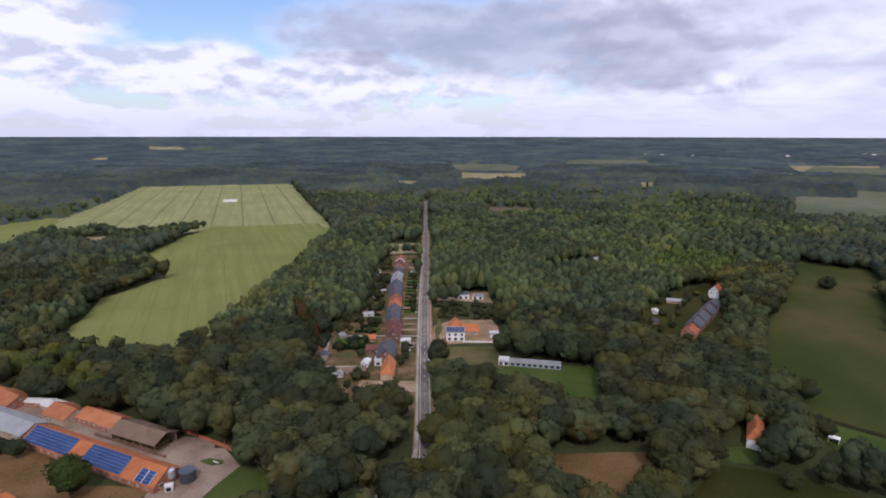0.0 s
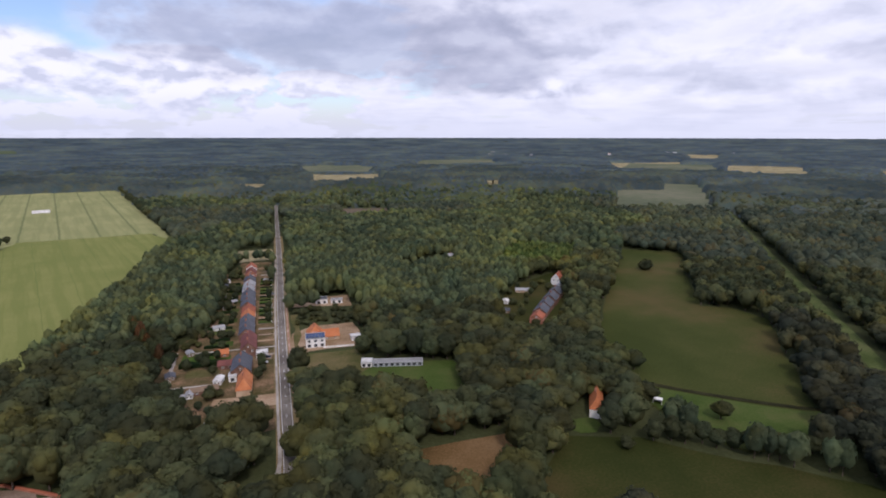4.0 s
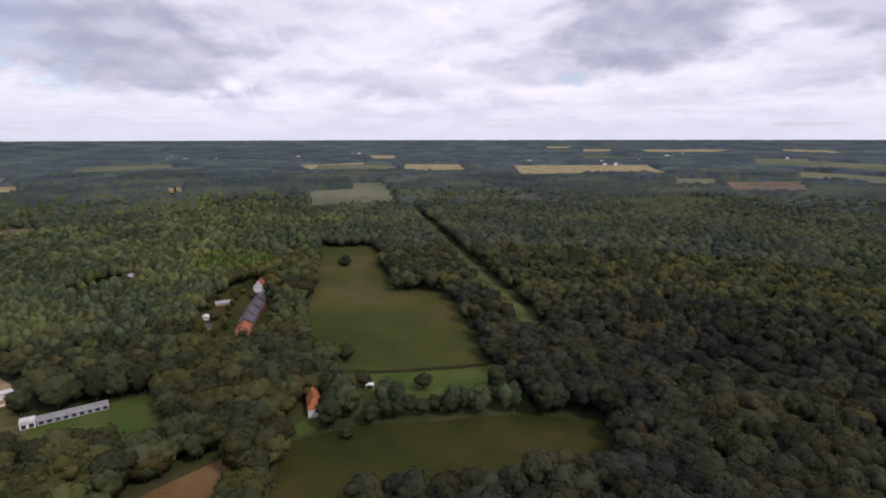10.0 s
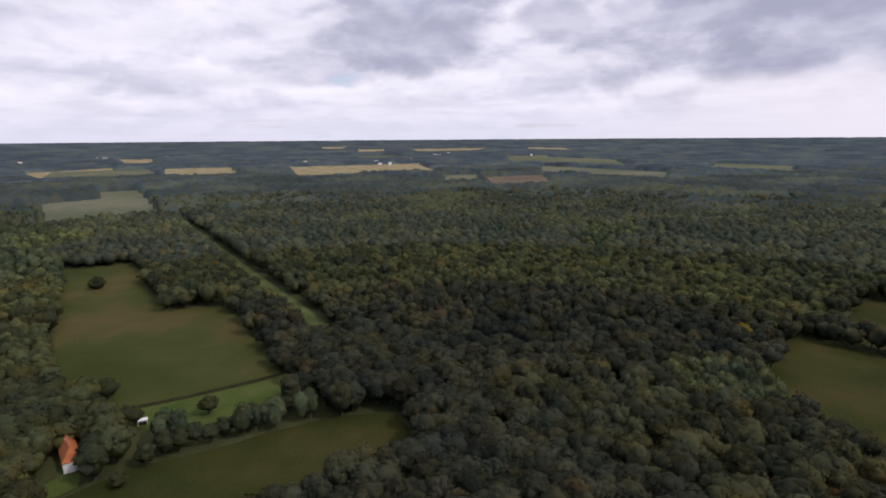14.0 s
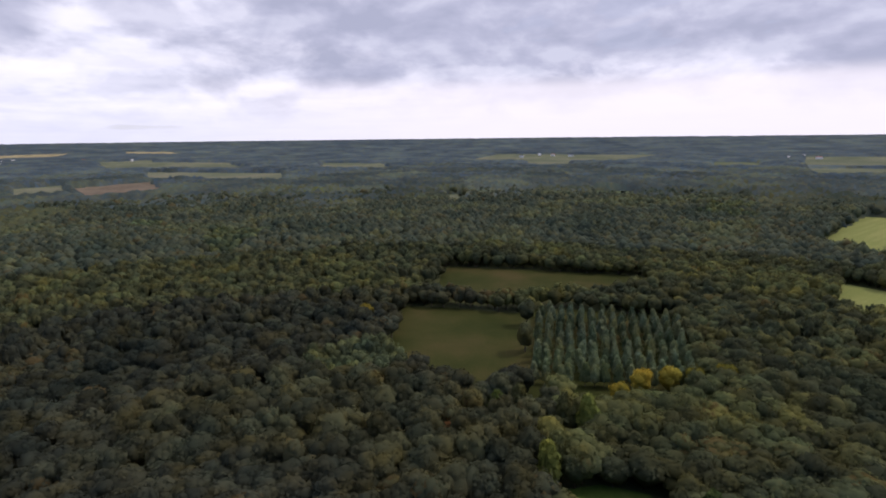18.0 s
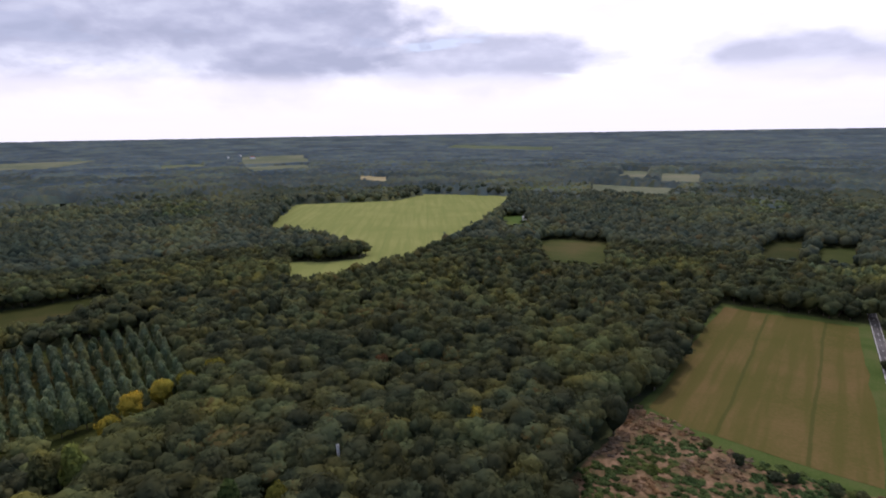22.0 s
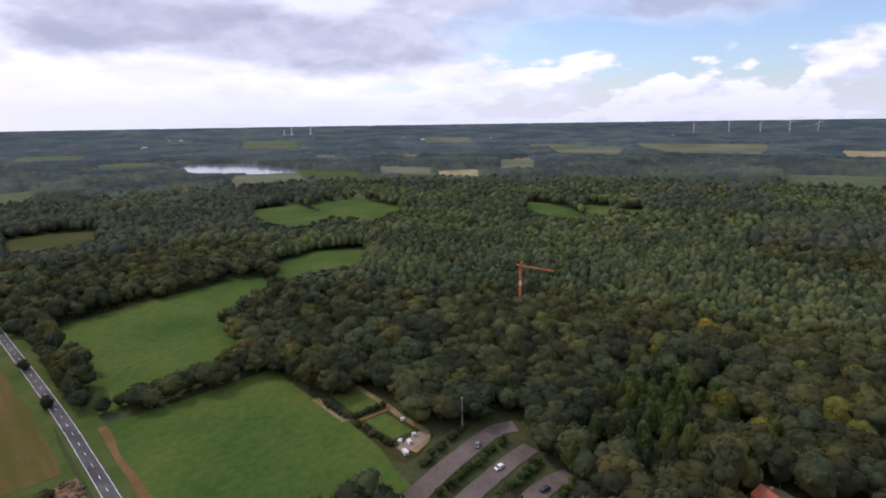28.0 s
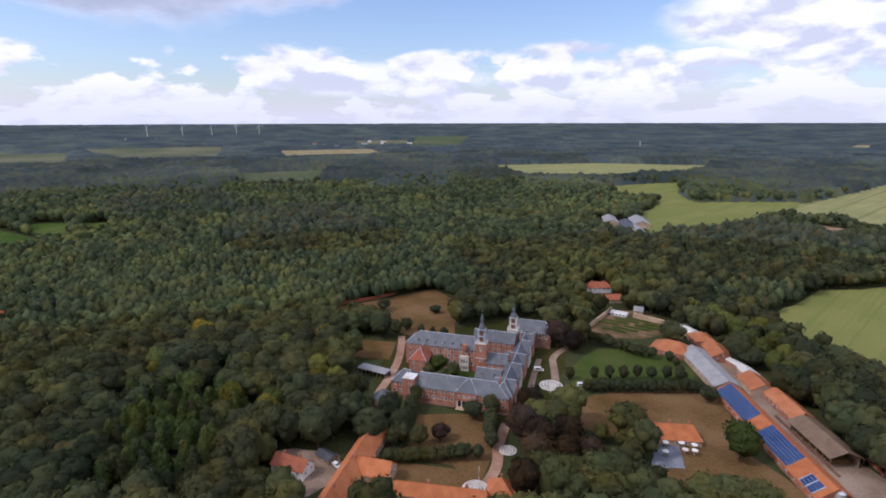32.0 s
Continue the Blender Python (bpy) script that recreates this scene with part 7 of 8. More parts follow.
for x, y, h, w in ((206, -64, 14, 7), (190, -66, 15, 8), (132, -255, 13, 10)):
    tree("rusty_tree", "tree with rust-brown autumn leaves", x, y, h, w, "broad", "rust")
for i in range(22):
    a, b = random.random(), random.random()
    tree("bare_tree", "thin tree with brown withered leaves", -120 + 34 * a + 8 * b, 418 - 76 * a - 12 * b, random.uniform(9, 14), random.uniform(4, 7), "spire", "rust" if i % 2 else "leaf", "withered trees behind the gardens")
for x, y, h, m in ((167, -91, 20, "lime"), (193, -124, 21, "lime"), (198, -116, 20, "leaf"), (216, -91, 17, "bramble"), (175, -98, 18, "leaf"), (222, -104, 16, "leaf"), (126, -128, 18, "bramble"), (131, -121, 17, "leaf")):
    tree("tall_poplar", "tall leafy poplar above the wood", x, y, h, 12, "poplar", m)
# young birch-like stand west of the car park
for i in range(110):
    a, b = random.random(), random.random()
    tree("young_tree", "slim pale green young tree", -182 - 100 * a - 10 * b, -60 + 10 * a + 54 * b, random.uniform(10, 15), random.uniform(6, 8.5), "spire", "bramble" if i % 3 else "leaf", "young trees in the wet wood")
for x, y, h, w in ((-228, 281, 16, 15), (-212, 274, 15, 14), (-240, 286, 15, 14), (-200, 268, 15, 13), (-186, 262, 14, 12), (-172, 256, 15, 13), (-222, 294, 16, 14), (-204, 286, 15, 13), (-252, 290, 16, 13), (-190, 276, 14, 13), (-270, 288, 15, 13)):
    tree("pale_tree", "large pale green tree behind the farm", x, y, h, w, "broad", "lime")
tree("farm_tree", "broad bright green tree before the solar barn", -138.5, 183, 16, 18, "broad", "bramble")
# abbey park
for x, y, h, w in ((-180, 107, 19, 16), (-170, 109, 18, 16), (-161, 102, 18, 15), (-157, 113, 15, 14), (-155, 123, 14, 13), (-168, 122, 16, 14), (-261, 177, 18, 18), (-251, 181, 14, 13), (-195, 76, 8, 9)):
    tree("copper_beech", "large dark copper beech in the abbey park", x, y, h, w, "broad", "copper")
AVENUE = [(-217, 171), (-214, 178), (-211.5, 185), (-209, 192), (-206, 198.5), (-203, 206), (-198, 210), (-222, 159)]
tree_row("hedge_lime", "lime in a dense clipped row on the lawn", (-208, 158), (-185, 212), 15, (6.5, 8), (6, 7.2), group="dense lime row on the lawn", wob=0.5)
for x, y in AVENUE:
    tree("avenue_tree", "clipped round lime in a row on the lawn", x, y, random.uniform(7.5, 9), random.uniform(5.6, 6.8), "broad", "leaf", "limes on the abbey lawn")
for x, y, h, w in ((-177, 207, 9, 10), (-217, 101, 8, 8), (-209, 107, 9, 9), (-206, 143, 7, 7), (-364, 99, 9, 12), (-313, 92, 12, 10), (-320, 102, 9, 9), (-344, 131, 6, 10), (-309, 108, 8, 5), (-302, 113, 8, 5), (-296, 118, 9, 7), (-148, 129, 12, 10), (-152, 140, 11, 11), (-160, 143, 10, 9), (-168, 138, 9, 8), (-247, 104, 9, 9), (-252, 92, 8, 7), (-243, 96, 8, 7), (-193, 66, 11, 9), (-199, 60, 11, 9), (-206, 61, 12, 10)):
    tree("park_tree", "leafy round tree in the abbey park", x, y, h, w)
for a, b, n, h, w in (((-231, 78), (-196, 55), 10, (7, 9.5), (6, 7.5)), ((-188, 50), (-177, 86), 11, (6, 7.5), (5.5, 7)), ((-180, 92), (-208, 107), 8, (7, 9), (6, 7.5))):
    tree_row("clipped_tree", "tree in the clipped rows round the abbey's front garden", a, b, n, h, w, group="clipped rows below the abbey front", wob=0.8)
tree("round_bush", "large round bush before the abbey front", -205.6, 96.3, 9, 11)
tree("court_tree", "pale green tree in the abbey's inner court", -258, 100, 9, 10, "broad", "bramble")
tree("copper_beech", "large dark copper beech in the abbey park", -193, 119, 18, 14, "broad", "copper")
tree("copper_beech", "large dark copper beech in the abbey park", -149, 90, 17, 14, "broad", "copper")
tree_row("garden_edge_tree", "leafy tree beside the kitchen garden wall", (-262, 200), (-226, 217), 9, (6, 8.5), (6.5, 8.5), group="trees beside the kitchen garden")
tree_row("yard_tree", "small tree behind the grey barn", (-222, 226), (-196, 213), 4, (5, 7), (5, 6.5), group="trees behind the barn")
for x, y in ((-24, 300), (-22, 309), (-23, 318), (-58, 330), (-49, 312), (-62, 378), (-50, 371), (-22, 400), (-24, 420), (-23, 430), (-56, 410), (-52, 480), (-24, 462), (-27, 500), (-60, 440), (-55, 530), (-30, 560), (-54, 321), (-64, 321), (28, 385), (-2, 385), (2, 400), (14, 408), (26, 412), (8, 415)):
    tree("garden_tree", "small leafy garden tree in the village", x, y, random.uniform(5, 9), random.uniform(5, 8), "bush" if random.random() < 0.4 else "broad", "leaf", "garden trees of the village")

# trees and bushes over the back gardens, and round the hamlet
plots = OUTLINES[[q[0] for q in FIELDS].index("village_plots")]
for i in range(150):
    x, y = random.uniform(-88, -44), random.uniform(262, 560)
    x -= (y - 340) * 0.03
    if inside(plots, np.array([x]), np.array([y]))[0] and not (-72 < x < -44 and 300 < y < 332):
        tree("garden_tree", "small leafy garden tree in the village", x, y, random.uniform(3.5, 8.5), random.uniform(4, 7.5), random.choice(["bush", "broad"]), "leaf", "garden trees of the village")
for i in range(46):
    tree("shrub", "leafy shrub between the villa and the sandy clearing", random.uniform(-3, 44), random.uniform(381, 420), random.uniform(2, 4), random.uniform(4, 7), random.choice(["bush", "broad"]), "leaf", "shrubs behind the villa")
for x, y in ((142, 368), (150, 388), (158, 408), (170, 420), (178, 404), (196, 428), (210, 424), (218, 420), (170, 380), (158, 364), (150, 356), (214, 442), (200, 440), (186, 440), (164, 392), (176, 392), (188, 410), (160, 340), (172, 342), (186, 356), (198, 370), (210, 386), (220, 402)):
    tree("hamlet_tree", "leafy garden tree in the hamlet", x + random.uniform(-3, 3), y + random.uniform(-3, 3), random.uniform(4, 8), random.uniform(5, 8), random.choice(["bush", "broad"]), "leaf", "garden trees of the hamlet")


# ---- vehicles ----
M["carwhite"] = mottled("white_car_paint", (0.68, 0.68, 0.68), (0.78, 0.78, 0.78), (0.84, 0.84, 0.84), 0.5, 4.0, 0.25, 0.5, 0.0)
M["carblack"] = mottled("black_car_paint", (0.015, 0.015, 0.018), (0.022, 0.022, 0.026), (0.03, 0.03, 0.035), 0.5, 4.0, 0.25, 0.5, 0.0)
M["cargrey"] = mottled("grey_car_paint", (0.13, 0.14, 0.16), (0.18, 0.19, 0.21), (0.23, 0.24, 0.26), 0.5, 4.0, 0.3, 0.5, 0.0)
M["tyre"] = mottled("tyre_rubber", (0.012, 0.012, 0.012), (0.02, 0.02, 0.02), (0.03, 0.03, 0.03), 1.0, 6.0)


def car(name, label, x, y, turn, paint, van=False):
    t = tagged(thing(name, x, y, turn, 0.3), label, "van" if van else "car")
    L, H = (5.2, 2.1) if van else (4.4, 1.45)
    bm = bmesh.new()
    prof = [(-L / 2, 0.35), (L / 2, 0.35), (L / 2, 0.8), (L / 2 - 0.9, 0.95), (L / 2 - 1.6, H), (-L / 2 + (0.1 if van else 0.7), H), (-L / 2, 0.95)]
    a = [bm.verts.new((p, -0.86, q)) for p, q in prof]
    b = [bm.verts.new((p, 0.86, q)) for p, q in prof]
    bm.faces.new(a), bm.faces.new(b[::-1])
    for i in range(len(prof)):
        bm.faces.new((a[i], b[i], b[(i + 1) % len(prof)], a[(i + 1) % len(prof)]))
    bmesh.ops.bevel(bm, geom=bm.edges[:], offset=0.06, segments=1, affect="EDGES")
    body = part("body", bm, M[paint], t)
    bm = bmesh.new()
    x0, x1 = L / 2 - 1.62, L / 2 - 0.9
    solid(bm, [(x0 - 0.02, -0.72, H - 0.06), (x1, -0.72, 1.0), (x1, 0.72, 1.0), (x0 - 0.02, 0.72, H - 0.06)], 0.03)
    for v in bm.verts:
        v.co += Vector((0.05, 0, 0.05))
    part("windscreen", bm, M["glass"], body)
    for s in (-1, 1):
        bm = bmesh.new()
        ya, yb = sorted((s * 0.85, s * 0.885))
        box(bm, -L / 2 + 0.9, L / 2 - 1.75, ya, yb, 1.0, H - 0.12)
        part("side_glass", bm, M["glass"], body)
        for k in (-1, 1):
            bm = bmesh.new()
            cone(bm, 0, 0, -0.1, 0.1, 0.33, 0.33, 14)
            w = part("wheel", bm, M["tyre"], t)
            w.matrix_basis = pose(k * L * 0.31, s * 0.8, 0.33, 90, 0, 0)
            bm = bmesh.new()
            cone(bm, 0, 0, -0.12, 0.12, 0.19, 0.19, 10)
            part("rim", bm, M["alu"], w)
    return t


car("parked_car", "dark grey car parked on the wooded lane", -184.0, -91.8, 20, "cargrey")
car("parked_car", "white car parked on the wooded lane", -174.5, -77.5, -20, "carwhite")
car("parked_car", "black car parked on the wooded lane", -170.5, -57.5, -30, "carblack")
car("delivery_van", "white van parked beside the abbey", -236.8, 149.8, 60, "carwhite", True)
car("delivery_van", "white van parked by the lawn trees", -212.8, 160.5, 65, "carwhite", True)
car("yard_car", "white car parked behind the lodge", -193.2, 31.5, 20, "carwhite")
car("village_car", "dark car on a driveway in the village", -20.5, 330, 0, "carblack")
car("village_car", "white car on a driveway in the village", -22, 322, 10, "carwhite")
car("village_car", "grey car on a driveway in the village", -22, 470, 5, "cargrey")

# ---- nursery garden by the green field ----
for k, (x, y, turn, L) in enumerate(((-165.4, -115.3, 60, 3.4), (-170.8, -121.6, 20, 2.0), (-172.5, -118.0, 60, 2.6), (-178, -119.3, 50, 1.4), (-186, -130.6, 40, 1.4))):
    t = tagged(thing("white_container", x, y, turn, 0.05), "white storage box in the nursery garden", "container", "boxes in the nursery")
    bm = bmesh.new()
    box(bm, -L / 2, L / 2, -0.8, 0.8, 0.15, 1.4)
    part("body", bm, M["white"], t)
    bm = bmesh.new()
    box(bm, -L / 2 - 0.06, L / 2 + 0.06, -0.86, 0.86, 1.4, 1.5)
    part("lid", bm, M["lightroof"], t)
    bm = bmesh.new()
    box(bm, L / 2, L / 2 + 0.04, -0.5, 0.5, 0.3, 1.25)
    part("door", bm, M["alu"], t)
    bm = bmesh.new()
    box(bm, -L / 2 + 0.3, L / 2 - 0.3, -0.6, 0.6, 0.04, 0.15)
    part("skid", bm, M["dark"], t)
tagged(ngon("nursery_bed", soft_outline([(-188.4, -175), (-203, -170), (-194, -147), (-179, -150)], 0.4, 5), 0.24, M["fresh"]), "dark green planted square in the nursery", "garden bed", kind="structure")
tagged(ngon("nursery_bed", soft_outline([(-177.4, -145.4), (-187.2, -141), (-181.5, -121.8), (-171.5, -125.6)], 0.4, 5), 0.242, M["fresh"]), "grassy square in the nursery", "garden bed", kind="structure")
band("nursery_track", smooth_line([(-203, -172), (-199.5, -161.9), (-193.2, -143.8), (-188.0, -131.9), (-184.2, -118), (-178, -113), (-168, -113)], 3), 1.5, -1.5, 0.26, M["verge"], "reddish sandy track beside the nursery beds")
band("nursery_margin", smooth_line([(-181.5, -180), (-177, -166), (-172.5, -153)], 3), 2.6, -1.2, 0.25, M["verge"], "strip of bare sandy soil between field and nursery")
band("nursery_yard", smooth_line([(-182, -116), (-174, -117), (-166, -118)], 3), 3.2, -3.2, 0.27, M["gravel"], "small grey yard in the nursery")
band("hedge_path", smooth_line([(-177, -148), (-185, -144.5), (-193, -142)], 3), 1.0, -1.0, 0.28, M["heath"], "narrow path between the nursery beds")
for (ax, ay), (bx, by), n in (((-173.5, -148.4), (-166.5, -122.4), 9), ((-175.9, -152.3), (-193.3, -145.6), 7), ((-180, -172), (-175, -154), 6)):
    tree_row("nursery_bush", "low dark hedge bush in the nursery", (ax, ay), (bx, by), n, (2, 3.4), (3, 4.4), "bush", "leaf", "hedge bushes of the nursery", 0.5)
for (ax, ay), (bx, by) in (((-148, -90.5), (-194, -83)), ((-154, -70), (-186, -65)), ((-158, -52), (-178, -49))):
    tree_row("parking_shrub", "yellowish shrub between the parking lanes", (ax, ay), (bx, by), 12, (2.5, 4.5), (3.5, 5), "bush", "bramble", "shrubs of the car park", 0.8)
tree_row("parking_hedge_tree", "leafy tree between nursery and car park", (-160, -105), (-196, -103), 9, (2, 3.6), (4, 5), "broad", "leaf", "trees beside the car park", 1.0)

# ---- tearoom terrace ----
M["bluestone"] = mottled("blue_grey_paving", (0.13, 0.145, 0.175), (0.19, 0.205, 0.24), (0.26, 0.275, 0.31), 0.2, 2.0, 0.7)
tagged(ngon("tearoom_terrace", soft_outline([(-161, 160), (-157, 169), (-141, 157), (-146, 145)], 0.3, 4), 0.36, M["bluestone"]), "blue-grey paved terrace before the tearoom", "terrace", kind="structure")
for k, (x, y) in enumerate(((-159.5, 157.9), (-155.5, 160.7), (-152.8, 166.5), (-154.0, 172.0), (-149.6, 170.3), (-151.7, 175.0), (-148.5, 164.3), (-146.5, 167.4), (-150.5, 156.0), (-162.0, 154.5))):
    t = tagged(thing("garden_table", x, y, 33 * k, 0.36), "round garden table under a pale parasol", "table", "tables before the tearoom")
    bm = bmesh.new()
    cone(bm, 0, 0, 0.70, 0.75, 0.6, 0.6, 14)
    part("tabletop", bm, M["wood"], t)
    bm = bmesh.new()
    cone(bm, 0, 0, 0.0, 2.35, 0.035, 0.03, 6)
    part("pole", bm, M["alu"], t)
    bm = bmesh.new()
    cone(bm, 0, 0, 2.1, 2.55, 1.35, 0.06, 8)
    part("parasol", bm, M["white" if k % 3 else "stone"], t, "pale cloth parasol")
    bm = bmesh.new()
    cone(bm, 0, 0, 0.0, 0.08, 0.3, 0.28, 10)
    part("foot", bm, M["stone"], t)

# ---- mast and tower crane ----
t = tagged(thing("lamp_mast", -192.7, -103.5, 0), "slender pale mast above the car park", "mast")
bm = bmesh.new()
cone(bm, 0, 0, 0, 15.2, 0.16, 0.07, 8)
part("pole", bm, M["lightroof"], t)
bm = bmesh.new()
box(bm, -0.5, 0.5, -0.15, 0.15, 15.1, 15.35)
part("lamp_head", bm, M["alu"], t)
bm = bmesh.new()
box(bm, -0.3, 0.3, -0.3, 0.3, 0, 0.5)
part("foot", bm, M["stone"], t)


def lattice(bm, a, b, s, n, r=0.05):
    """A square lattice girder between two points."""
    a, b = Vector(a), Vector(b)
    d = (b - a).normalized()
    p = d.orthogonal().normalized() if abs(d.z) > 0.9 else d.cross(Vector((0, 0, 1))).normalized()
    q = d.cross(p)

    def bar(u, w, r):
        m = (w - u)
        e = m.orthogonal().normalized() * r
        f = m.normalized().cross(e)
        v = [bm.verts.new(c + o) for c in (u, w) for o in (e + f, e - f, -e - f, -e + f)]
        for i in range(4):
            bm.faces.new((v[i], v[(i + 1) % 4], v[4 + (i + 1) % 4], v[4 + i]))
    corners = [p * s + q * s, p * s - q * s, -p * s - q * s, -p * s + q * s]
    for c in corners:
        bar(a + c, b + c, r * 1.6)
    for i in range(n):
        u, w = a.lerp(b, i / n), a.lerp(b, (i + 1) / n)
        for k in range(4):
            bar(u + corners[k], w + corners[(k + 1) % 4], r)


CR = (-352.0, -141.5)
t = tagged(thing("tower_crane", *CR, 0), "orange tower crane rising out of the wood", "crane")
top = 33.0
bm = bmesh.new()
lattice(bm, (0, 0, 0), (0, 0, top), 0.6, 22, 0.09)
part("mast", bm, M["crane"], t)
jd = Vector((-0.31, 0.95, 0))
bm = bmesh.new()
lattice(bm, Vector((0, 0, top)) - jd * 3, Vector((0, 0, top - 3.5)) + jd * 23.5, 0.42, 18, 0.08)
part("jib", bm, M["crane"], t)
bm = bmesh.new()
lattice(bm, (0, 0, top), Vector((0, 0, top + 3.2)) + jd * 1.0, 0.4, 4, 0.08)
part("peak", bm, M["crane"], t)
bm = bmesh.new()
box(bm, -0.8, 0.8, -0.8, 0.8, 18.5, 21)
part("cab", bm, M["white"], t, "white operator's cab")
bm = bmesh.new()
box(bm, -1.6, 1.6, -1.6, 1.6, 0, 3.2)
part("ballast", bm, M["stone"], t)
t = tagged(thing("white_mast", 106.3, -166.5, 0), "short white lattice mast among the trees", "mast")
bm = bmesh.new()
lattice(bm, (0, 0, 0), (-0.5, 1.0, 15), 0.35, 14, 0.08)
part("mast", bm, M["white"], t)
bm = bmesh.new()
box(bm, -1.0, 1.0, -1.0, 1.0, 0, 1.0)
part("footing", bm, M["stone"], t)
# flagpole at the forecourt
t = tagged(thing("flagpole", -161, 78, 0), "white flagpole on the forecourt", "flagpole")
bm = bmesh.new()
cone(bm, 0, 0, 0, 9, 0.09, 0.05, 8)
part("pole", bm, M["white"], t)
bm = bmesh.new()
solid(bm, [(0.05, 0.02, 8.8), (0.5, 0.05, 8.5), (0.5, 0.05, 6.9), (0.05, 0.02, 7.2)], 0.03)
part("flag", bm, M["white"], t)
paved_circle("forecourt_steps", -160.5, 76.5, 5.0, 4)
# white shelter for machines in the crop field
t = tagged(thing("field_tent", -424, 1098, 20, 0.05), "pale low tent-like heap in the crop field", "heap")
bm = bmesh.new()
prism(bm, [(-7, 0), (7, 0), (4, 3.4), (0, 4.4), (-4, 3.4)], -13, 13)
part("cover", bm, M["lightroof"], t)

# roadside posts
POST = bpy.data.meshes.new("post")
bm = bmesh.new()
cone(bm, 0, 0, 0, 1.1, 0.09, 0.07, 6)
bm.to_mesh(POST)
bm.free()
POST.materials.append(M["white"])
for i, s in enumerate(np.arange(1150, 1420, 13)):
    a, b = along(s), along(s + 1)
    d = (b - a) / np.linalg.norm(b - a)
    p = a + np.array([d[1], -d[0]]) * -4.0
    ob = new("roadside_post", POST)
    ob.matrix_basis = pose(p[0], p[1], 0.1)
    tagged(ob, "short white post beside the road", "post", "posts beside the road")

# ---- far landmarks ----
def far_place(az, true):
    """A place at an azimuth (degrees from +y, clockwise) and a true distance, with the scale there."""
    T = EYE_Z / true
    r = true if true < 2400 else 2400 + (0.055 - T) / 2.165e-5
    a = radians(az)
    return r * math.sin(a), r * math.cos(a), float(earth(np.array(r))), r / true


for az, true in ((-96.0, 5190), (-93.1, 5600), (-90.6, 5500), (-88.4, 5800), (-86.35, 5700)):
    x, y, z, s = far_place(az, true)
    t = tagged(thing("wind_turbine", x, y, -az, z), "white wind turbine on the horizon", "wind turbine", "wind turbines on the horizon")
    bm = bmesh.new()
    cone(bm, 0, 0, 0, 92 * s, 2.6 * s, 1.5 * s, 10)
    part("tower", bm, M["white"], t)
    bm = bmesh.new()
    box(bm, -2 * s, 2 * s, -5 * s, 5 * s, 90 * s, 95 * s)
    part("nacelle", bm, M["white"], t)
    for k in range(3):
        bm = bmesh.new()
        prism(bm, [(-0.5 * s, 0), (0.5 * s, 0), (0.4 * s, 38 * s), (-0.2 * s, 38 * s)], -1.2 * s, 1.0 * s)
        b = part("blade", bm, M["white"], t)
        b.matrix_basis = pose(0, -5.4 * s, 92.5 * s, 0, 120 * k + az * 3, 0)
for az, true, h in ((-135.0, 6500, 105), (-133.2, 6600, 92), (-135.7, 6700, 70)):
    x, y, z, s = far_place(az, true)
    t = tagged(thing("far_chimney", x, y, 0, z), "pale tall chimney on the horizon", "chimney", "chimneys on the horizon")
    bm = bmesh.new()
    cone(bm, 0, 0, 0, h * s, 7 * s, 5 * s, 12)
    part("stack", bm, M["lightroof"], t)
    bm = bmesh.new()
    box(bm, -22 * s, 22 * s, -12 * s, 12 * s, 0, 18 * s)
    part("hall", bm, M["lightroof"], t)
x, y, z, s = far_place(-48.93, 2830)
t = tagged(thing("far_mast", x, y, 0, z), "white mast standing above distant woods", "mast")
bm = bmesh.new()
cone(bm, 0, 0, 0, 34 * s, 1.6 * s, 1.0 * s, 8)
part("pole", bm, M["white"], t)
bm = bmesh.new()
cone(bm, 0, 0, 26 * s, 31 * s, 2.2 * s, 2.2 * s, 8)
part("collar", bm, M["white"], t)
# the sand-pit lake
lake = ngon("lake", soft_outline([(-965, -1330), (-1052, -1560), (-1220, -1740), (-1330, -1600), (-1285, -1400), (-1215, -1200), (-1140, -1125), (-1070, -1180), (-1000, -1262)], 4, 40), 0.55, M["water"])
OUTLINES.append(np.array([q.co[:2] for q in lake.data.vertices]))
tagged(lake, "pale sheet of water in an old sand pit", "lake", kind="structure")
# distant white sheds and houses, in small groups
random.seed(5)
for az, true, n, spread in ((-168.5, 2060, 6, 60), (-138, 5600, 8, 900), (-120, 4600, 7, 500), (-97.5, 4300, 6, 400), (-80, 3000, 5, 200), (-75, 3300, 5, 300), (20, 3900, 5, 500), (38, 4200, 6, 500), (60, 3000, 6, 300), (75, 4300, 6, 600), (118, 3600, 4, 300), (140, 3500, 4, 200), (-150, 3600, 5, 400), (10, 3300, 3, 200)):
    for i in range(n):
        x, y, z, s = far_place(az + random.uniform(-1, 1) * spread / true * 57, true + random.uniform(-spread, spread))
        L, W, h = random.uniform(10, 32) * s, random.uniform(8, 13) * s, random.uniform(3, 5) * s
        t = tagged(thing("far_building", x, y, -az + random.uniform(-25, 25), z), "small pale building in the far distance", "building", "far buildings")
        bm = bmesh.new()
        box(bm, -L / 2, L / 2, -W / 2, W / 2, 0, h + 7 * s)
        part("wall", bm, M["white"], t)
        bm = bmesh.new()
        prism(bm, [(-W / 2 - 0.3, h + 7 * s), (W / 2 + 0.3, h + 7 * s), (0, h + 10 * s)], -L / 2, L / 2)
        part("roof", bm, M[random.choice(["redtile", "greyroof", "lightroof", "darkroof"])], t)


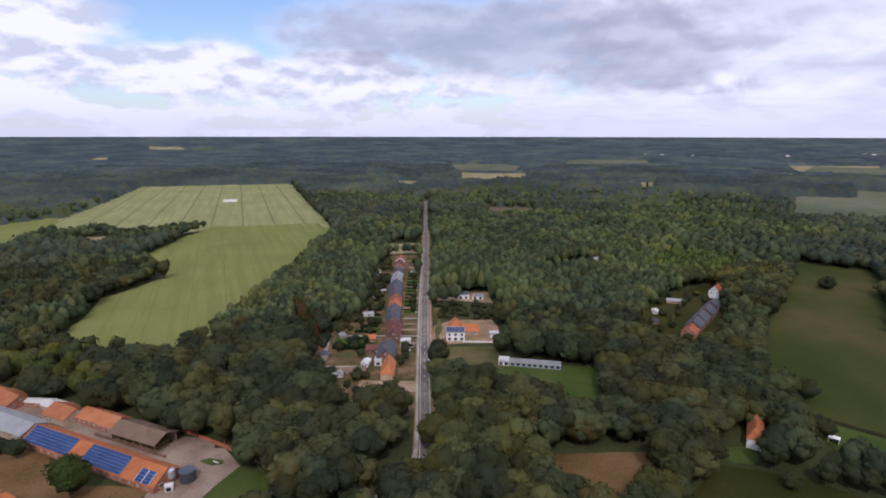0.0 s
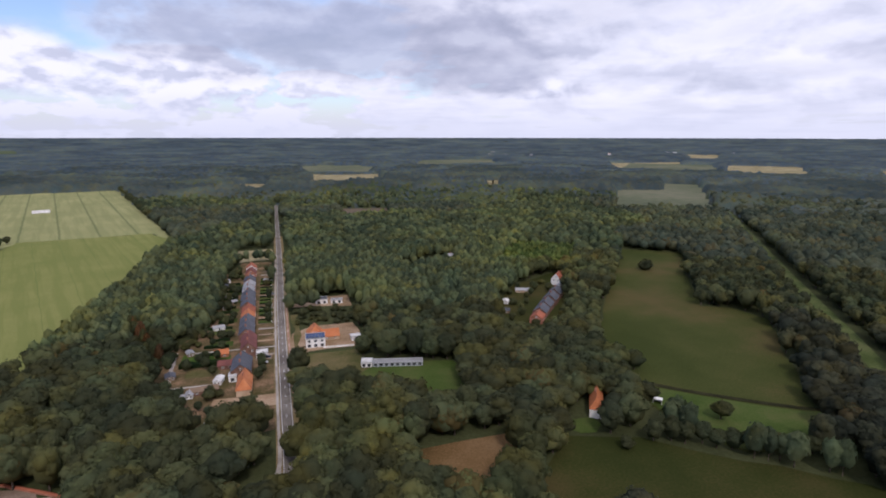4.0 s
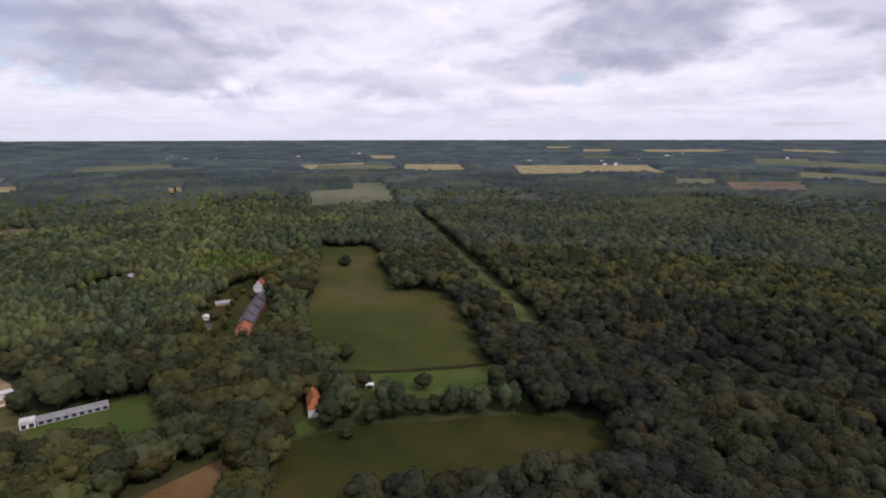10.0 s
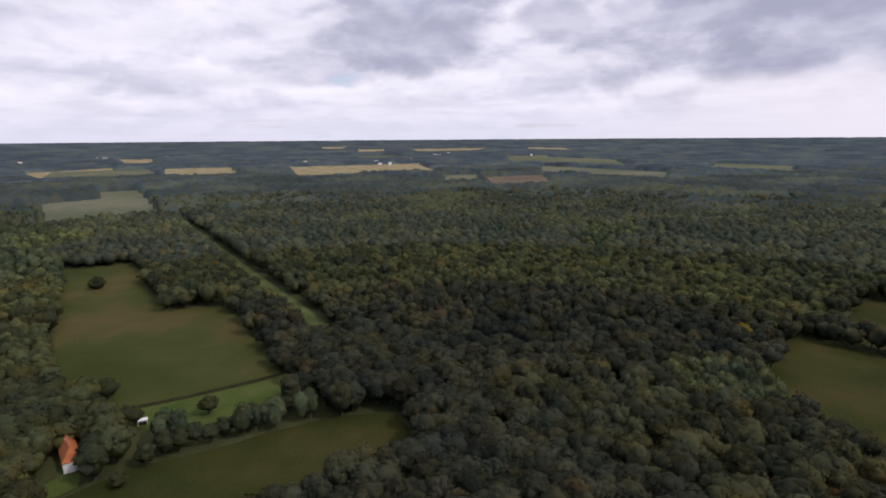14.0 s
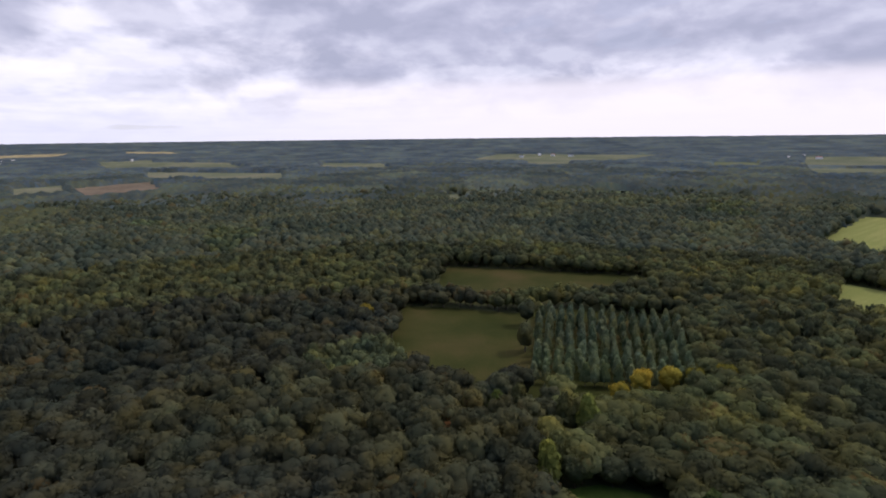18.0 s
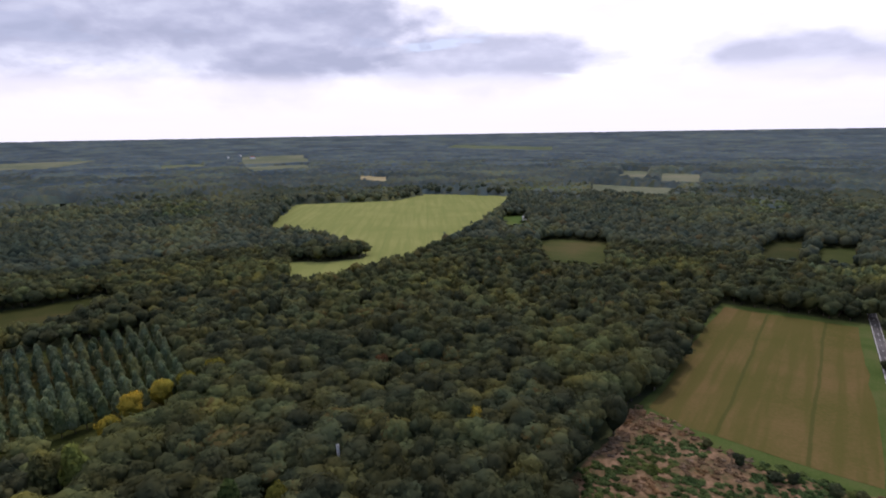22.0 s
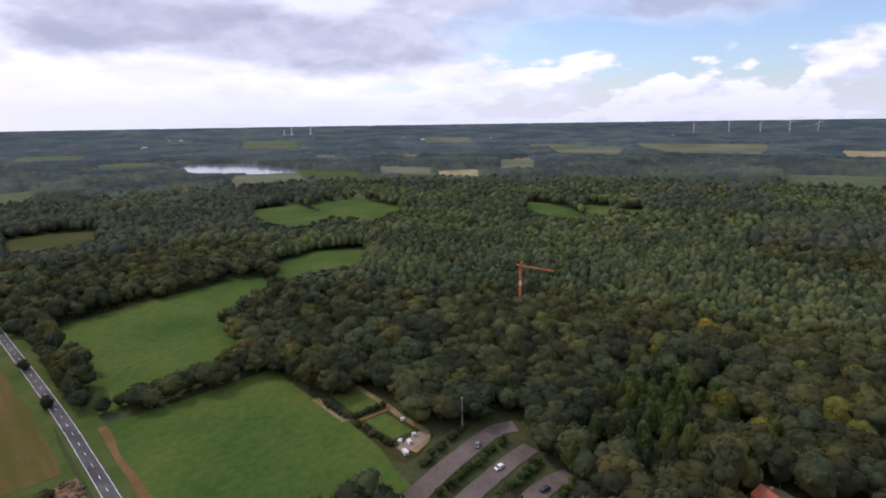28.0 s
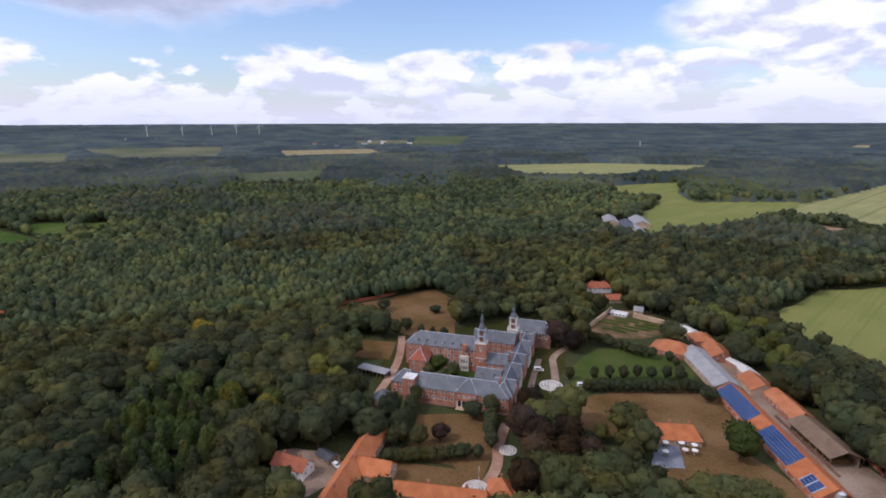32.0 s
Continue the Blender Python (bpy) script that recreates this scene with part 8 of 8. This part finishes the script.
# ---- the woods ----
def wood(name, label, r0, r1, gap, pines, kinds, h, w, mat):
    xy = in_ring(r0, r1, gap, pines)
    r = np.hypot(xy[:, 0], xy[:, 1])
    xy = xy[rng.random(len(xy)) < np.clip((1350 - r) / 400, 0, 1)]      # thins out where the joined canopy takes over
    if mat == "leaf":       # the wood to the east is browner, its cloud shade painted into darker leaves
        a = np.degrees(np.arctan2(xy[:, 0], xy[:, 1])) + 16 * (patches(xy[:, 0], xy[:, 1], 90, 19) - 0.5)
        cloud_shaded = (a > 38) & (a < 116) & (np.hypot(xy[:, 0], xy[:, 1]) < 440)
        for part_xy, m, title in ((xy[~cloud_shaded], "leaf", label), (xy[cloud_shaded], "alder", "dense dark brownish-green alder wood")):
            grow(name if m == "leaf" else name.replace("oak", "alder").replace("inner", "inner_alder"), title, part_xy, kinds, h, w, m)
    else:
        grow(name, label, xy, kinds, h, w, mat)


FRINGED = [k for k, q in enumerate(FIELDS) if q[0].startswith(("small_field", "east_plots", "small_glade", "hut_glade", "road_glade"))]


def grow(name, label, xy, kinds, h, w, mat):
    hs = rng.uniform(*h, len(xy)) * (0.8 + 0.4 * patches(xy[:, 0], xy[:, 1], 55, 11))
    ws = rng.uniform(*w, len(xy))
    # a few clearings have only a fringe of scrub on their near side
    fringe = np.zeros(len(xy), bool)
    for q in (0.35, 0.7, 1.0):
        k = 1 + q * (EYE_Z / (EYE_Z - hs) - 1)
        for n in FRINGED:
            fringe |= inside(OUTLINES[n], xy[:, 0] * k, xy[:, 1] * k)
        for line in LANES:
            fringe |= off_line(line, xy[:, 0] * k, xy[:, 1] * k) < 5.0
        if q < 0.6:
            fringe |= off_line(RIDE[::4], xy[:, 0] * k, xy[:, 1] * k) < 8
    low = rng.uniform(2.5, 5.0, len(xy))
    hs, ws = np.where(fringe, low, hs), np.where(fringe, np.minimum(ws, 8.5), ws)
    plant(name, label, xy, hs, ws, kinds, [M[mat], M["bark"]])


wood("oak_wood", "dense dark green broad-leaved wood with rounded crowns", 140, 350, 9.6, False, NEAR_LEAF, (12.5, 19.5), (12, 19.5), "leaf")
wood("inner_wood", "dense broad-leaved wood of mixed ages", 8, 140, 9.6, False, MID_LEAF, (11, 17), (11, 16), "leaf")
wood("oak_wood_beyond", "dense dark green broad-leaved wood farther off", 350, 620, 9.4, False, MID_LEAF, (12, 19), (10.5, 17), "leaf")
# the far oaks take the leaves that have haze in their colour
wood("oak_wood_far", "dark green broad-leaved wood far off, paled for haze", 620, 1350, 10.6, False, FAR_LEAF, (12, 18), (11, 15), "mixed")
wood("pine_wood", "dense wood of dark pines", 140, 360, 6.0, True, NEAR_PINE, (11, 17), (6.5, 9.5), "pine")
wood("pine_wood_beyond", "dense wood of dark pines farther off", 360, 620, 6.0, True, MID_PINE, (11, 17), (6.8, 9.2), "pine")
wood("pine_wood_far", "dark pine wood far off", 620, 1350, 11.4, True, FAR_PINE, (12, 17), (11, 14.0), "pine")

# a block of young pale green conifers beyond the hamlet
block = OUTLINES[[q[0] for q in FIELDS].index("young_block")]
xy = scatter(480, 680, 5.2, lambda x, y: inside(block, x, y))
grow("young_conifers", "square block of young pale green conifers", xy, MID_PINE, (11, 13.5), (5.5, 7.5), "bramble")


def stands(x, y, seed):
    """Blocks of woodland of one age, as foresters plant them."""
    a = radians(24)
    u, w = x * math.cos(a) - y * math.sin(a), x * math.sin(a) + y * math.cos(a)
    u, w = u + 70 * patches(x, y, 260, 31), w + 70 * patches(x, y, 260, 32)
    i, j = np.floor(u / 230).astype(int), np.floor(w / 150).astype(int)
    return np.random.default_rng(seed).random((97, 89))[i % 97, j % 89]


def far_canopy():
    radii = np.concatenate([[950], np.arange(951, 2400, 13.5), np.arange(2400, 4735, 28.0)])
    steps = 1020

    def lift(R, A):
        x, y = R * np.sin(A), R * np.cos(A)
        true = np.where(R < 2400, R, EYE_Z / np.maximum(0.055 - 2.165e-5 * (R - 2400), 0.004))
        i, j = np.indices(R.shape)
        h = 5 + 12 * stands(x, y, 5) + 4 * patches(x, y, 45, 6) + rng.uniform(-5.0, 5.0, R.shape) + np.where((i + j // 2) % 2, 4.2, -4.2)
        # relief flattens with distance, as haze would soften it
        h = 10 + (h - 10) * np.clip(1.25 - R / 4200, 0.35, 1)
        h *= 1 - 0.5 * np.clip((1350 - R) / 400, 0, 1)
        # the wood is lower where it borders the near side of a field
        for d in (40, 85):
            k = 1 + d * np.maximum(R / 1300, 0.6) * R / true / R
            h = np.where(open_land(x * k, y * k), np.minimum(h, 6.5 + 0.3 * (h - 8)), h)
        gap = (patches(x, y, 26, 14) > 0.88) & (R > 1150) | open_land(x, y) | (R < 950.5)
        return np.where(gap, -2.0, h * R / true)
    v, f = polar_sheet("far", radii, steps, lift, None)
    t = 0.50 * stands(v[:, 0], v[:, 1], 8) + 0.25 * patches(v[:, 0], v[:, 1], 120, 9) + 0.28 * rng.random(len(v))
    c = v[f].mean(1)
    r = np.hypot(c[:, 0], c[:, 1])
    # the haze-tinted leaf colours take over with distance
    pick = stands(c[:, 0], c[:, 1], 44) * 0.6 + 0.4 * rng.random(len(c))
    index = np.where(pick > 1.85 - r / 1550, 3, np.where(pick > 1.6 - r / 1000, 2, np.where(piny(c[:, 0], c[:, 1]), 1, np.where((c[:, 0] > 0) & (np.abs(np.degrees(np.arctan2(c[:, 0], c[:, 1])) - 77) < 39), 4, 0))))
    tagged(mesh_object("distant_forest", v, f, [M["mixed"], M["pine"], M["hazepine"], M["distant"], M["mixed"]], False, index, t), "endless dark woods, coloured bluish for haze towards the horizon", "forest", kind="stuff")


far_canopy()
